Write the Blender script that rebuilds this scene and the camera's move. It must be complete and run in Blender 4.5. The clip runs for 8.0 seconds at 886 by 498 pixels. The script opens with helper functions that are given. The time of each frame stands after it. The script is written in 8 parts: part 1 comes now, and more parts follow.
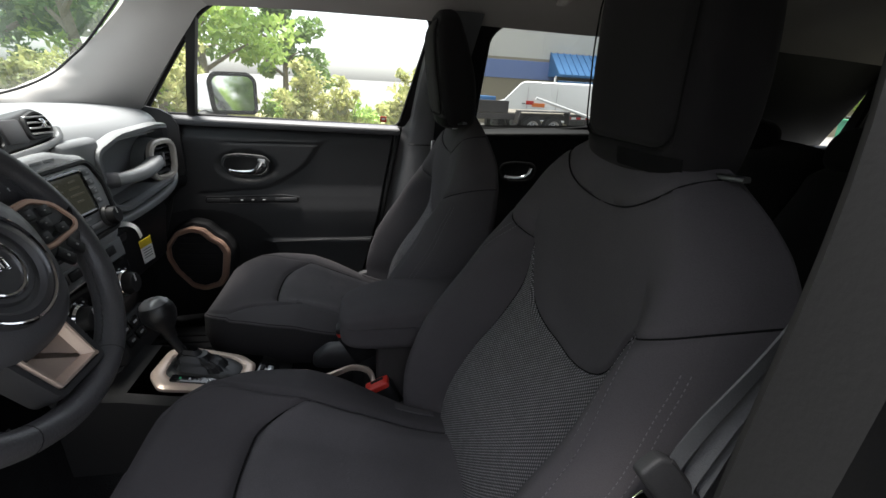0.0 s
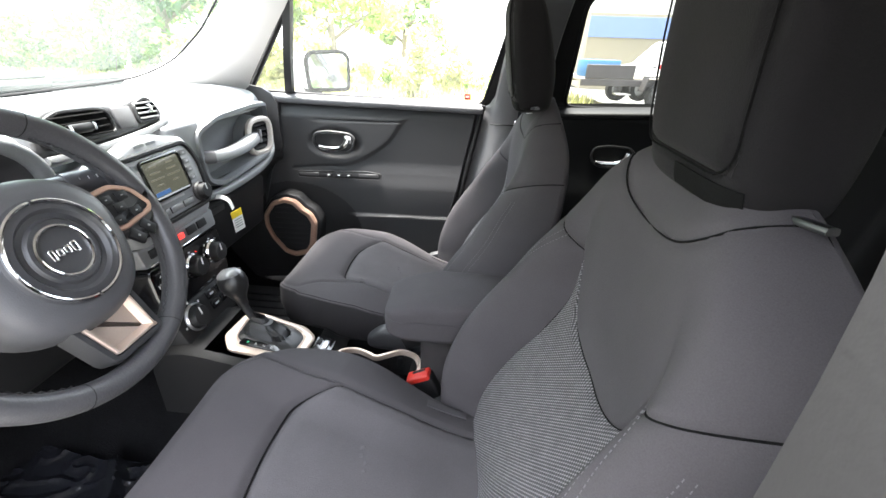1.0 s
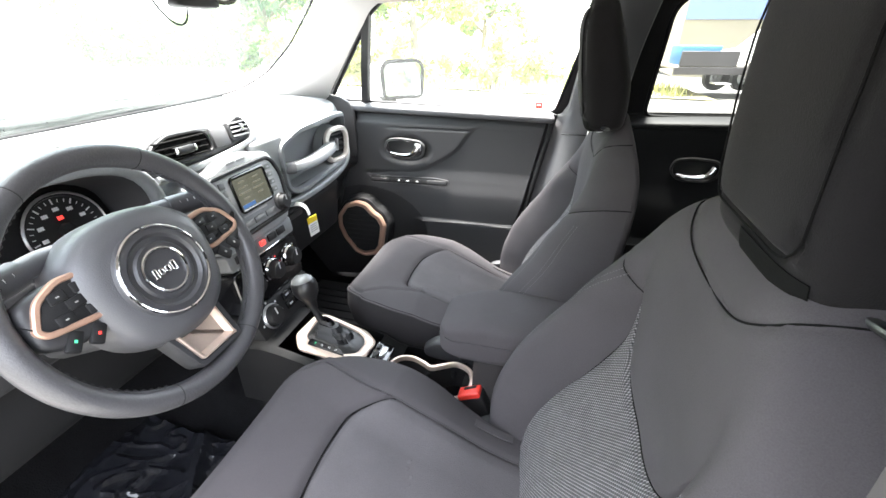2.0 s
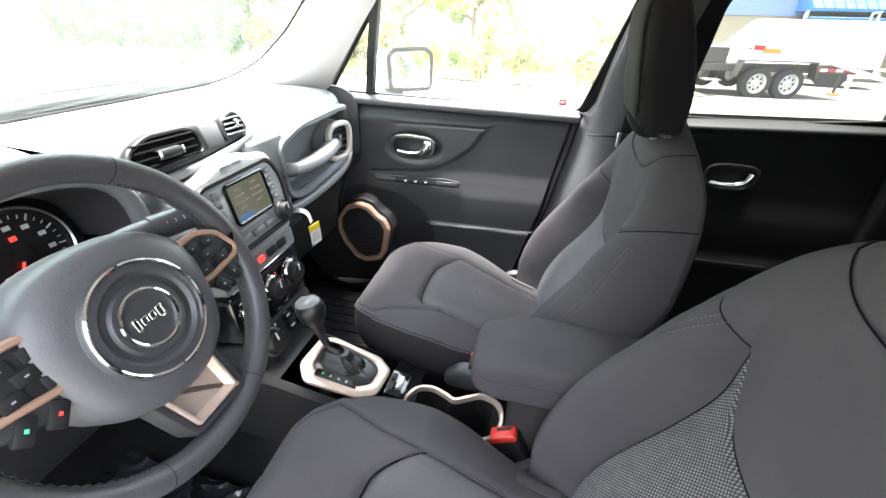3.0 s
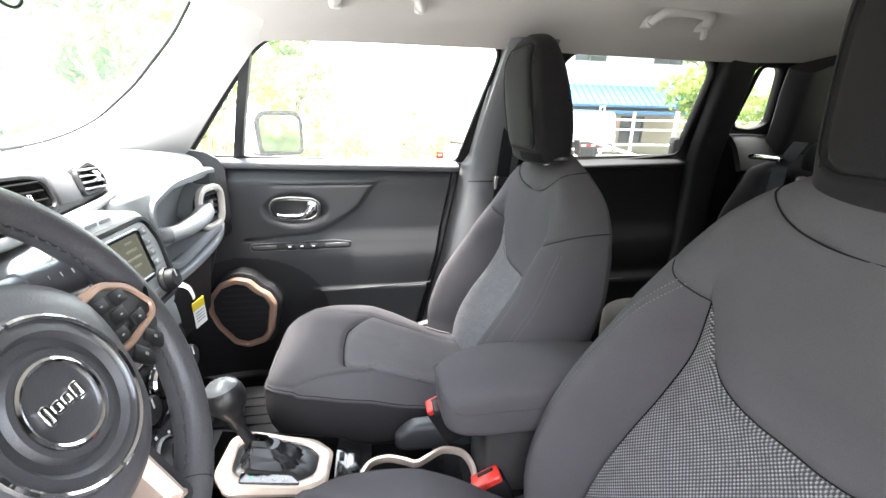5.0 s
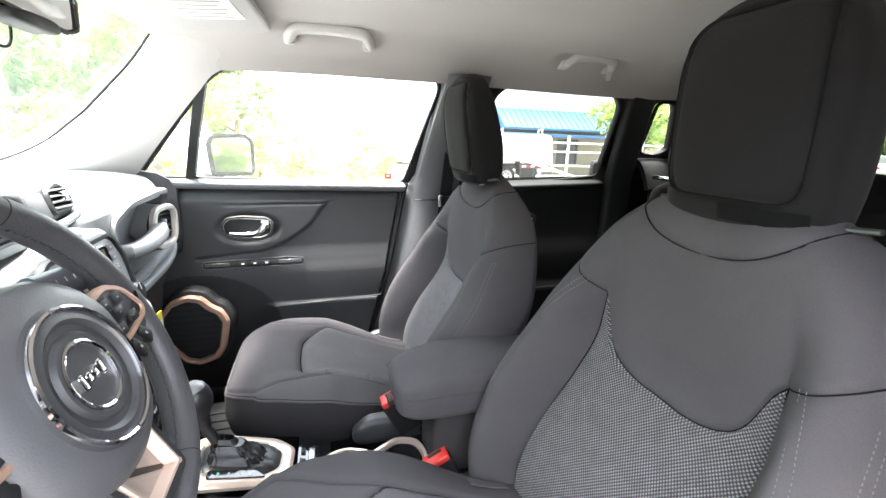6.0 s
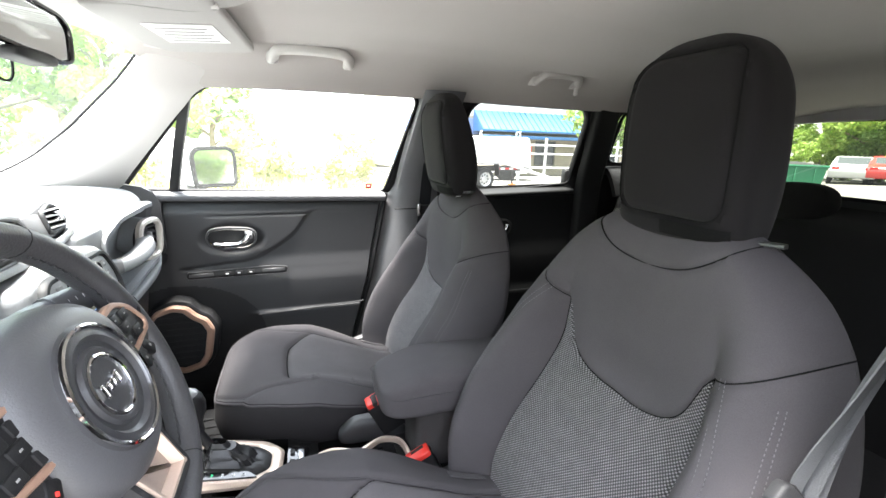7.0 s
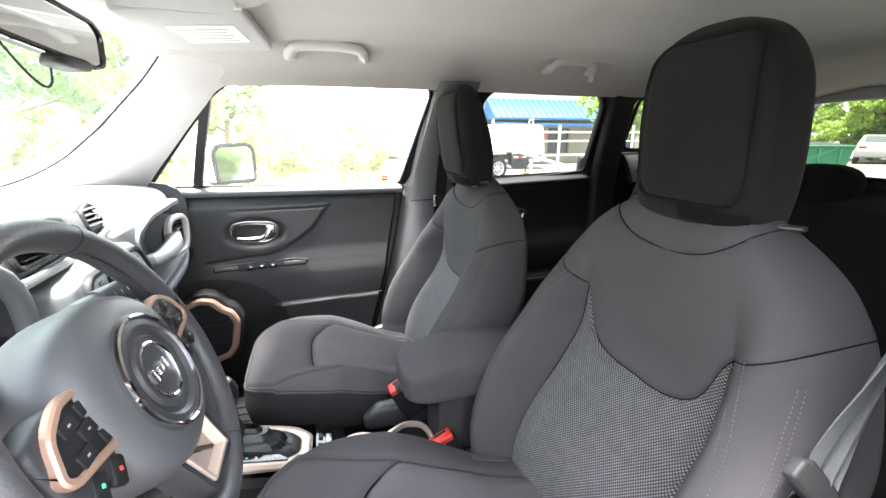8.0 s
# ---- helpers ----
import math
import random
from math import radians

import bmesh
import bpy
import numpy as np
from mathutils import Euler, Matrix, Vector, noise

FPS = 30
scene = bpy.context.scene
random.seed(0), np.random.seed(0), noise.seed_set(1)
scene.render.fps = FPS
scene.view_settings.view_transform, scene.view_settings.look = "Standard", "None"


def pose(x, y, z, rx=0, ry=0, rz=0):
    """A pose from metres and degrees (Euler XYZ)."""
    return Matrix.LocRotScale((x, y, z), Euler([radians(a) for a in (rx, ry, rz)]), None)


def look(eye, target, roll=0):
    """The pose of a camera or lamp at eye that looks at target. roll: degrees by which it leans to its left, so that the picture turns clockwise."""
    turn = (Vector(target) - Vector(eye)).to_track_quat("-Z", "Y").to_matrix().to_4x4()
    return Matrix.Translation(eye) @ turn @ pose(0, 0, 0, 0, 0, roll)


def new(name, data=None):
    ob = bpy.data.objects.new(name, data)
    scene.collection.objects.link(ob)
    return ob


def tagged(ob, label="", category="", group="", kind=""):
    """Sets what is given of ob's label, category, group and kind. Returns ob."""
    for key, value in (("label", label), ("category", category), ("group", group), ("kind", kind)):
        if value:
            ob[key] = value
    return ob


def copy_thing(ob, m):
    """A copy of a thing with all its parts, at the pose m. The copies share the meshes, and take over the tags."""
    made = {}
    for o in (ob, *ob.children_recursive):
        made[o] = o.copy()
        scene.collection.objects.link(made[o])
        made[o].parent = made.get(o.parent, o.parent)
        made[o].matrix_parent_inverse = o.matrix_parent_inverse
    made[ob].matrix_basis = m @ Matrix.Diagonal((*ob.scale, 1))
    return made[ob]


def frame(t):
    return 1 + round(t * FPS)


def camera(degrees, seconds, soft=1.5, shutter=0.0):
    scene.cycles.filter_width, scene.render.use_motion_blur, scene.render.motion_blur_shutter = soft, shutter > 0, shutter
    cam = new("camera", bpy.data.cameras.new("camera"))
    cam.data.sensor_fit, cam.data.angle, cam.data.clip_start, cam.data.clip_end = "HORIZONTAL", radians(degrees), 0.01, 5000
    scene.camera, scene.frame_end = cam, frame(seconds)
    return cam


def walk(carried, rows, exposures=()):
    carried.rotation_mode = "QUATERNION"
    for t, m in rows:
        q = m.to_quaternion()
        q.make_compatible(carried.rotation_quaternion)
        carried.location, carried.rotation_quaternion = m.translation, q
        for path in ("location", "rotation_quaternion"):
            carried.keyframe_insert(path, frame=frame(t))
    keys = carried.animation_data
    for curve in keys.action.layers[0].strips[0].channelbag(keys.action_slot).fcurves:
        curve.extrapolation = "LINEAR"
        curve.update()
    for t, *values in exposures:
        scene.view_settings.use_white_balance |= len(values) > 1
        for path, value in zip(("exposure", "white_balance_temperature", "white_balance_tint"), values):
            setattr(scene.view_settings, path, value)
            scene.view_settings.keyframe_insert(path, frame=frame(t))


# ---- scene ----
cam = camera(93.3, 8.0)
PATH = [
    (0, (0.071, -0.767, 1.253), (0.43, 1.06, 0.522), 3.3),
    (0.5, (0.137, -0.735, 1.259), (0.278, 1.066, 0.4), 4.6),
    (1, (0.174, -0.716, 1.289), (0.048, 1.074, 0.405), 2.0),
    (1.5, (0.199, -0.704, 1.328), (-0.154, 1.03, 0.396), 0.3),
    (1.7, (0.202, -0.706, 1.341), (-0.248, 1.01, 0.416), 0.1),
    (2.8, (0.108, -0.616, 1.351), (-0.304, 1.089, 0.39), 1.2),
    (3, (0.077, -0.591, 1.342), (-0.295, 1.118, 0.373), 1.8),
    (3.5, (0.014, -0.544, 1.309), (-0.204, 1.186, 0.331), 1.6),
    (4, (-0.034, -0.52, 1.273), (-0.033, 1.278, 0.396), 1.8),
    (4.5, (-0.075, -0.534, 1.25), (0.103, 1.318, 0.515), 0.8),
    (4.7, (-0.079, -0.556, 1.247), (0.16, 1.317, 0.586), 1.0),
    (5.8, (-0.103, -0.687, 1.256), (0.423, 1.165, 0.717), 1.8),
    (6, (-0.107, -0.702, 1.26), (0.463, 1.147, 0.753), 2.0),
    (6.5, (-0.113, -0.733, 1.277), (0.532, 1.094, 0.783), 2.2),
    (7, (-0.119, -0.756, 1.292), (0.537, 1.067, 0.796), 1.8),
    (7.5, (-0.125, -0.767, 1.3), (0.506, 1.066, 0.81), 1.0),
    (8, (-0.134, -0.769, 1.295), (0.456, 1.064, 0.754), 0.2),
]
EXPOSURES = [(0.0, 1.78), (0.3, 2.38), (0.6, 3.12), (1.0, 4.12), (1.5, 4.45), (3.0, 4.2), (3.5, 4.24), (4.5, 4.56), (6.0, 4.36), (6.5, 4.15), (8.0, 4.2)]
walk(cam, [(t, look(eye, target, roll)) for t, eye, target, roll in PATH], EXPOSURES)

# ---- light ----
world = bpy.data.worlds.new("world")
scene.world = world
world.use_nodes = True
wn, wl = world.node_tree.nodes, world.node_tree.links
sky = wn.new("ShaderNodeTexSky")
sky.sky_type = "NISHITA"
sky.sun_disc = False
sky.sun_elevation, sky.sun_rotation = radians(82), radians(283)
sky.air_density, sky.dust_density, sky.ozone_density = 1.0, 2.5, 1.0
pale = wn.new("ShaderNodeHueSaturation")
pale.inputs["Saturation"].default_value = 0.35
wl.new(sky.outputs["Color"], pale.inputs["Color"])
wl.new(pale.outputs["Color"], wn["Background"].inputs["Color"])
wn["Background"].inputs["Strength"].default_value = 0.15
sun_data = bpy.data.lights.new("sun", "SUN")
sun_data.energy, sun_data.angle, sun_data.color = 5.0, radians(24), (1.0, 0.97, 0.92)
sun = new("sun", sun_data)
sun.matrix_world = look((0, 0, 0), (0.10, -0.05, -0.994))


# ---- materials ----
def material(name, color, rough=0.5, metal=0.0, grain=0.0, grain_scale=400.0, tone=0.12, tone_scale=6.0, sheen=0.0, coat=0.0, spec=0.5, emit=None):
    """A surface with a broad and a fine variation of tone and a fine relief; grain: height of the relief in metres, scales per metre."""
    m = bpy.data.materials.new(name)
    m.use_nodes = True
    n, l = m.node_tree.nodes, m.node_tree.links
    b = n["Principled BSDF"]
    b.inputs["Roughness"].default_value, b.inputs["Metallic"].default_value = rough, metal
    b.inputs["Sheen Weight"].default_value, b.inputs["Coat Weight"].default_value = sheen, coat
    b.inputs["Specular IOR Level"].default_value = spec
    co = n.new("ShaderNodeTexCoord")
    broad, fine = n.new("ShaderNodeTexNoise"), n.new("ShaderNodeTexNoise")
    broad.inputs["Scale"].default_value, fine.inputs["Scale"].default_value = tone_scale, grain_scale
    broad.inputs["Detail"].default_value, fine.inputs["Detail"].default_value = 4.0, 2.0
    l.new(co.outputs["Object"], broad.inputs["Vector"])
    l.new(co.outputs["Object"], fine.inputs["Vector"])
    both = n.new("ShaderNodeMath")
    both.operation = "ADD"
    l.new(broad.outputs["Fac"], both.inputs[0])
    l.new(fine.outputs["Fac"], both.inputs[1])
    ramp = n.new("ShaderNodeMapRange")
    ramp.inputs["From Min"].default_value, ramp.inputs["From Max"].default_value = 0.6, 1.4
    ramp.inputs["To Min"].default_value, ramp.inputs["To Max"].default_value = 1.0 - tone, 1.0 + tone
    l.new(both.outputs[0], ramp.inputs["Value"])
    mul = n.new("ShaderNodeVectorMath")
    mul.operation = "SCALE"
    mul.inputs[0].default_value = color[:3]
    l.new(ramp.outputs[0], mul.inputs["Scale"])
    l.new(mul.outputs[0], b.inputs["Base Color"])
    rr = n.new("ShaderNodeMapRange")
    rr.inputs["To Min"].default_value, rr.inputs["To Max"].default_value = max(0.02, rough - 0.06), min(1.0, rough + 0.06)
    l.new(broad.outputs["Fac"], rr.inputs["Value"])
    l.new(rr.outputs[0], b.inputs["Roughness"])
    if grain:
        bump = n.new("ShaderNodeBump")
        bump.inputs["Distance"].default_value = grain
        bump.inputs["Strength"].default_value = 0.6
        l.new(fine.outputs["Fac"], bump.inputs["Height"])
        l.new(bump.outputs[0], b.inputs["Normal"])
    if emit:
        b.inputs["Emission Color"].default_value, b.inputs["Emission Strength"].default_value = (*emit[:3], 1), emit[3]
    return m


def mesh_cloth(name, dark, light, pitch):
    """Knitted spacer cloth: rows of small light knots over a dark ground, with the relief of the knots."""
    m = bpy.data.materials.new(name)
    m.use_nodes = True
    n, l = m.node_tree.nodes, m.node_tree.links
    b = n["Principled BSDF"]
    b.inputs["Roughness"].default_value, b.inputs["Sheen Weight"].default_value = 0.85, 0.04
    co = n.new("ShaderNodeTexCoord")

    def wave(bfac, cfac):
        add = n.new("ShaderNodeVectorMath")
        add.operation = "DOT_PRODUCT"
        add.inputs[1].default_value = (bfac, cfac, 0)
        l.new(co.outputs["UV"], add.inputs[0])
        s = n.new("ShaderNodeMath")
        s.operation = "SINE"
        l.new(add.outputs["Value"], s.inputs[0])
        return s
    k = 2 * math.pi / pitch
    w1, w2 = wave(k * 0.70, k * 0.70), wave(k * 0.70, -k * 0.70)
    mx = n.new("ShaderNodeMath")
    mx.operation = "ADD"
    l.new(w1.outputs[0], mx.inputs[0])
    l.new(w2.outputs[0], mx.inputs[1])
    mr = n.new("ShaderNodeMapRange")
    mr.inputs["From Min"].default_value, mr.inputs["From Max"].default_value = -0.3, 1.3
    l.new(mx.outputs[0], mr.inputs["Value"])
    noise_node = n.new("ShaderNodeTexNoise")
    noise_node.inputs["Scale"].default_value = 60.0
    l.new(co.outputs["UV"], noise_node.inputs["Vector"])
    vary = n.new("ShaderNodeMath")
    vary.operation = "MULTIPLY"
    l.new(mr.outputs[0], vary.inputs[0])
    vr = n.new("ShaderNodeMapRange")
    vr.inputs["From Min"].default_value, vr.inputs["From Max"].default_value = 0.3, 0.7
    vr.inputs["To Min"].default_value, vr.inputs["To Max"].default_value = 0.72, 1.08
    l.new(noise_node.outputs["Fac"], vr.inputs["Value"])
    l.new(vr.outputs[0], vary.inputs[1])
    mix = n.new("ShaderNodeMix")
    mix.data_type = "RGBA"
    mix.inputs["A"].default_value, mix.inputs["B"].default_value = (*dark, 1), (*light, 1)
    l.new(vary.outputs[0], mix.inputs["Factor"])
    l.new(mix.outputs["Result"], b.inputs["Base Color"])
    bump = n.new("ShaderNodeBump")
    bump.inputs["Distance"].default_value, bump.inputs["Strength"].default_value = 0.0012, 0.8
    l.new(mx.outputs[0], bump.inputs["Height"])
    l.new(bump.outputs[0], b.inputs["Normal"])
    return m


def pane(name, tint, film=0.0, film_color=(0.9, 0.95, 0.92)):
    """Thin glass: clear, mirroring at flat angles, with a thin film of dust and added haze."""
    m = bpy.data.materials.new(name)
    m.use_nodes = True
    n, l = m.node_tree.nodes, m.node_tree.links
    n.remove(n["Principled BSDF"])
    out = n["Material Output"]
    clear, gloss, fres, mix = n.new("ShaderNodeBsdfTransparent"), n.new("ShaderNodeBsdfGlossy"), n.new("ShaderNodeFresnel"), n.new("ShaderNodeMixShader")
    clear.inputs["Color"].default_value = (*tint, 1)
    gloss.inputs["Roughness"].default_value = 0.02
    fres.inputs["IOR"].default_value = 1.45
    l.new(fres.outputs[0], mix.inputs[0])
    l.new(clear.outputs[0], mix.inputs[1])
    l.new(gloss.outputs[0], mix.inputs[2])
    last = mix
    if film:
        dust, mix2 = n.new("ShaderNodeBsdfTranslucent"), n.new("ShaderNodeMixShader")
        dust.inputs["Color"].default_value = (*film_color, 1)
        mix2.inputs[0].default_value = film
        l.new(mix.outputs[0], mix2.inputs[1])
        l.new(dust.outputs[0], mix2.inputs[2])
        last = mix2
    l.new(last.outputs[0], out.inputs["Surface"])
    return m


def leaf_material(name, c1, c2):
    m = bpy.data.materials.new(name)
    m.use_nodes = True
    n, l = m.node_tree.nodes, m.node_tree.links
    b = n["Principled BSDF"]
    b.inputs["Roughness"].default_value = 0.55
    geo = n.new("ShaderNodeNewGeometry")
    mix = n.new("ShaderNodeMix")
    mix.data_type = "RGBA"
    mix.inputs["A"].default_value, mix.inputs["B"].default_value = (*c1, 1), (*c2, 1)
    l.new(geo.outputs["Random Per Island"], mix.inputs["Factor"])
    l.new(mix.outputs["Result"], b.inputs["Base Color"])
    tr, ms = n.new("ShaderNodeBsdfTranslucent"), n.new("ShaderNodeMixShader")
    l.new(mix.outputs["Result"], tr.inputs["Color"])
    ms.inputs[0].default_value = 0.4
    l.new(b.outputs[0], ms.inputs[1])
    l.new(tr.outputs[0], ms.inputs[2])
    l.new(ms.outputs[0], n["Material Output"].inputs["Surface"])
    return m


CLOTH = material("seat_cloth", (0.060, 0.0555, 0.059), 0.95, grain=0.0006, grain_scale=900, tone=0.16, tone_scale=9, spec=0.18)
# Near-black copy of the seat cloth, with shade put into its colour.
CLOTH_SHADED = material("shaded_seat_cloth", (0.0105, 0.0098, 0.0103), 0.95, grain=0.0006, grain_scale=900, tone=0.14, tone_scale=9, sheen=0.05, spec=0.12)
CLOTH_FLANK = material("seat_flank_cloth", (0.056, 0.052, 0.0555), 0.95, grain=0.0006, grain_scale=900, tone=0.14, tone_scale=9, spec=0.25)
CLOTH_INSERT = material("cushion_insert_cloth", (0.076, 0.0715, 0.0755), 0.9, grain=0.0009, grain_scale=650, tone=0.2, tone_scale=14, sheen=0.0, spec=0.25)
MESHCLOTH = mesh_cloth("knitted_mesh", (0.036, 0.0345, 0.037), (0.29, 0.278, 0.288), 0.0035)
SKIRT_CLOTH = material("skirt_cloth", (0.027, 0.0253, 0.0265), 0.95, grain=0.0006, grain_scale=900, tone=0.14, tone_scale=9, spec=0.15)
BIN_SHADED = material("shaded_bin_cloth", (0.034, 0.0315, 0.0315), 0.95, grain=0.0006, grain_scale=900, tone=0.14, tone_scale=9, spec=0.2)
THREAD = material("thread", (0.105, 0.10, 0.105), 0.8)
VELCRO = material("hook_tape", (0.006, 0.006, 0.006), 1.0, grain=0.001, grain_scale=1200, spec=0.1)
PLASTIC = material("dark_plastic", (0.030, 0.030, 0.032), 0.48, grain=0.0004, grain_scale=520, tone=0.10)
# Dark dash plastic raised to pale grey: sun through the windscreen is painted in.
DASH_SUNLIT = material("sunlit_dash_skin", (0.185, 0.192, 0.198), 0.42, grain=0.0005, grain_scale=480, tone=0.10)
PLASTIC_SOFT = material("soft_grey_plastic", (0.029, 0.029, 0.0308), 0.55, grain=0.0004, grain_scale=600, tone=0.10, spec=0.36)
# Dash grey taken down for the tray, painting the shade inside the recess.
TRAY_SHADED = material("shaded_tray_skin", (0.13, 0.134, 0.138), 0.5, grain=0.0005, grain_scale=480, tone=0.10)
# Paler than the dash, making up in colour for missing doorway light.
STACK_LIT = material("lit_stack_skin", (0.27, 0.28, 0.285), 0.45, grain=0.0005, grain_scale=480, tone=0.08)
VISOR_SKIN = material("visor_skin", (0.33, 0.32, 0.31), 0.7, grain=0.0004, grain_scale=700, tone=0.04)
BUTTON_GREY = material("button_grey", (0.17, 0.173, 0.178), 0.45, grain=0.0003, grain_scale=600)
DULL_METAL = material("dull_metal", (0.085, 0.085, 0.088), 0.3, metal=0.8, tone=0.05)
KNOB_GLEAM = material("knob_gleam_skin", (0.16, 0.16, 0.165), 0.28, coat=0.4, tone=0.04)
HUB_DISH = material("hub_dish_skin", (0.046, 0.046, 0.050), 0.42, grain=0.0004, grain_scale=600, tone=0.08)
HUB_SKIN = material("hub_skin", (0.078, 0.078, 0.084), 0.45, grain=0.0004, grain_scale=600, tone=0.08)
PLASTIC_BLACK = material("black_plastic", (0.013, 0.013, 0.0138), 0.55, grain=0.0003, grain_scale=600, spec=0.3)
# Black plastic deepened further: shade of the rear and console sides in its colour.
LINING_SHADED = material("shaded_lining_skin", (0.0062, 0.0062, 0.0066), 0.6, grain=0.0003, grain_scale=600, spec=0.2)
PLASTIC_GREY = material("grey_pillar_plastic", (0.10, 0.10, 0.105), 0.5, grain=0.0003, grain_scale=600)
GLOSS_BLACK = material("gloss_black", (0.006, 0.006, 0.007), 0.12, coat=0.5)
LEATHER_BLACK = material("black_leather", (0.011, 0.011, 0.012), 0.36, grain=0.0007, grain_scale=420, tone=0.15)
LEATHER = material("stitched_leather", (0.058, 0.057, 0.061), 0.40, grain=0.0007, grain_scale=420, tone=0.15)
HEADLINER = material("headliner_cloth", (0.372, 0.345, 0.328), 0.95, grain=0.0006, grain_scale=800, tone=0.05, tone_scale=4, sheen=0.2)
TRIM_LIGHT = material("light_grey_trim", (0.47, 0.452, 0.438), 0.5, grain=0.0003, grain_scale=600, tone=0.04)
BRONZE = material("bronze_trim", (0.46, 0.29, 0.215), 0.40, metal=0.45, tone=0.06)
CHAMPAGNE = material("champagne_trim", (0.56, 0.45, 0.38), 0.32, metal=0.45, tone=0.05)
CHROME = material("chrome", (0.78, 0.78, 0.79), 0.08, metal=1.0, tone=0.02)
SATIN = material("satin_silver", (0.55, 0.55, 0.56), 0.3, metal=0.9, tone=0.03)
CARPET = material("carpet", (0.010, 0.010, 0.011), 1.0, grain=0.004, grain_scale=300, tone=0.3, tone_scale=25, spec=0.08)
RUBBER = material("rubber", (0.010, 0.010, 0.011), 0.7, grain=0.0006, grain_scale=300, spec=0.25)
WEBBING = material("belt_webbing", (0.020, 0.021, 0.023), 0.6, grain=0.0008, grain_scale=700, tone=0.15, spec=0.12)
RED = material("red_plastic", (0.62, 0.035, 0.025), 0.35, tone=0.05)
RED_LIT = material("red_lamp", (0.5, 0.02, 0.02), 0.3, emit=(1.0, 0.05, 0.04, 0.12))
PAPER = material("white_paper", (0.82, 0.82, 0.80), 0.8, tone=0.03)
YELLOW = material("yellow_paper", (0.80, 0.60, 0.03), 0.7, tone=0.04)
INK = material("grey_ink", (0.30, 0.30, 0.29), 0.8)
PALE_TRIM = material("pale_champagne_trim", (0.60, 0.56, 0.51), 0.35, metal=0.3, tone=0.05)
WEBBING_PALE = material("pale_belt_webbing", (0.088, 0.090, 0.095), 0.6, grain=0.0008, grain_scale=700, tone=0.12, spec=0.25)
SOFT_MARK = material("pale_grey_mark", (0.42, 0.43, 0.44), 0.6)
WHITE_MARK = material("white_mark", (0.75, 0.75, 0.76), 0.5)
GREEN_LIT = material("green_lamp", (0.05, 0.4, 0.2), 0.3, emit=(0.1, 0.9, 0.4, 0.06))
DIAL_FACE = material("dial_face", (0.012, 0.012, 0.013), 0.4)
NEEDLE = material("red_needle", (0.6, 0.03, 0.02), 0.4, emit=(1.0, 0.05, 0.03, 0.16))
# Emission stands in for trees mirrored in the glass; the blue is display content.
SCREEN = material("display_glass", (0.010, 0.012, 0.010), 0.10, tone=0.2, coat=0.5, emit=(0.16, 0.16, 0.12, 0.05))
SCREEN_GLINT = material("display_glint", (0.05, 0.05, 0.04), 0.15, emit=(0.45, 0.42, 0.30, 0.022))
SCREEN_BLUE = material("display_blue", (0.02, 0.05, 0.12), 0.15, emit=(0.15, 0.32, 0.7, 0.025))
# Near pillar trim darkened far below the far one, offsetting the daylight on it.
PILLAR_SHADED = material("shaded_pillar_skin", (0.0112, 0.0112, 0.0117), 0.7, grain=0.0002, grain_scale=300, tone=0.03, tone_scale=2, spec=0.2)
MIRROR = material("mirror_glass", (0.86, 0.88, 0.87), 0.01, metal=1.0, tone=0.0)
WHITE_PAINT = material("white_car_paint", (0.80, 0.81, 0.82), 0.25, coat=0.6, tone=0.02)
# Film on the front panes also lays a pale glare haze over the outside.
GLASS = pane("side_glass", (0.95, 0.98, 0.96), 0.016)
GLASS_FRONT = pane("windscreen_glass", (0.80, 0.89, 0.855), 0.014, (0.78, 0.92, 0.87))
GLASS_TINT = pane("tinted_side_glass", (0.33, 0.34, 0.325), 0.004)
GLASS_REAR = pane("rear_glass", (0.235, 0.245, 0.205), 0.004)


# ---- building blocks ----
def part(name, bm, mat, parent=None, label="", smooth=True, at=None, extra=()):
    """Links bm as one mesh object under parent. at: its pose in the parent's space."""
    me = bpy.data.meshes.new(name)
    bmesh.ops.recalc_face_normals(bm, faces=bm.faces)
    bm.to_mesh(me)
    bm.free()
    for mm in (mat, *extra):
        me.materials.append(mm)
    if smooth:
        me.shade_smooth()
        me.set_sharp_from_angle(angle=radians(42))
    ob = new(name, me)
    if parent is not None:
        ob.parent = parent
    if at is not None:
        ob.matrix_basis = at
    if label:
        ob["label"] = label
    return ob


def thing(name, label, category, group="", kind="", at=None):
    ob = new(name)
    ob.empty_display_size = 0.05
    if at is not None:
        ob.matrix_basis = at
    return tagged(ob, label, category, group, kind)


def setting(name, bm, mat, label, category, smooth=True, extra=()):
    return tagged(part(name, bm, mat, smooth=smooth, extra=extra), label, category, kind="structure")


def box(sx, sy, sz, r=0.004, seg=2, m=None):
    """A block with rounded edges, centred, of full sizes."""
    bm = bmesh.new()
    bmesh.ops.create_cube(bm, size=1.0, matrix=Matrix.Diagonal((sx, sy, sz, 1)))
    r = min(r, 0.49 * min(sx, sy, sz))
    if r > 0:
        bmesh.ops.bevel(bm, geom=bm.edges[:], offset=r, segments=seg, profile=0.5, affect="EDGES")
    if m is not None:
        bm.transform(m)
    return bm


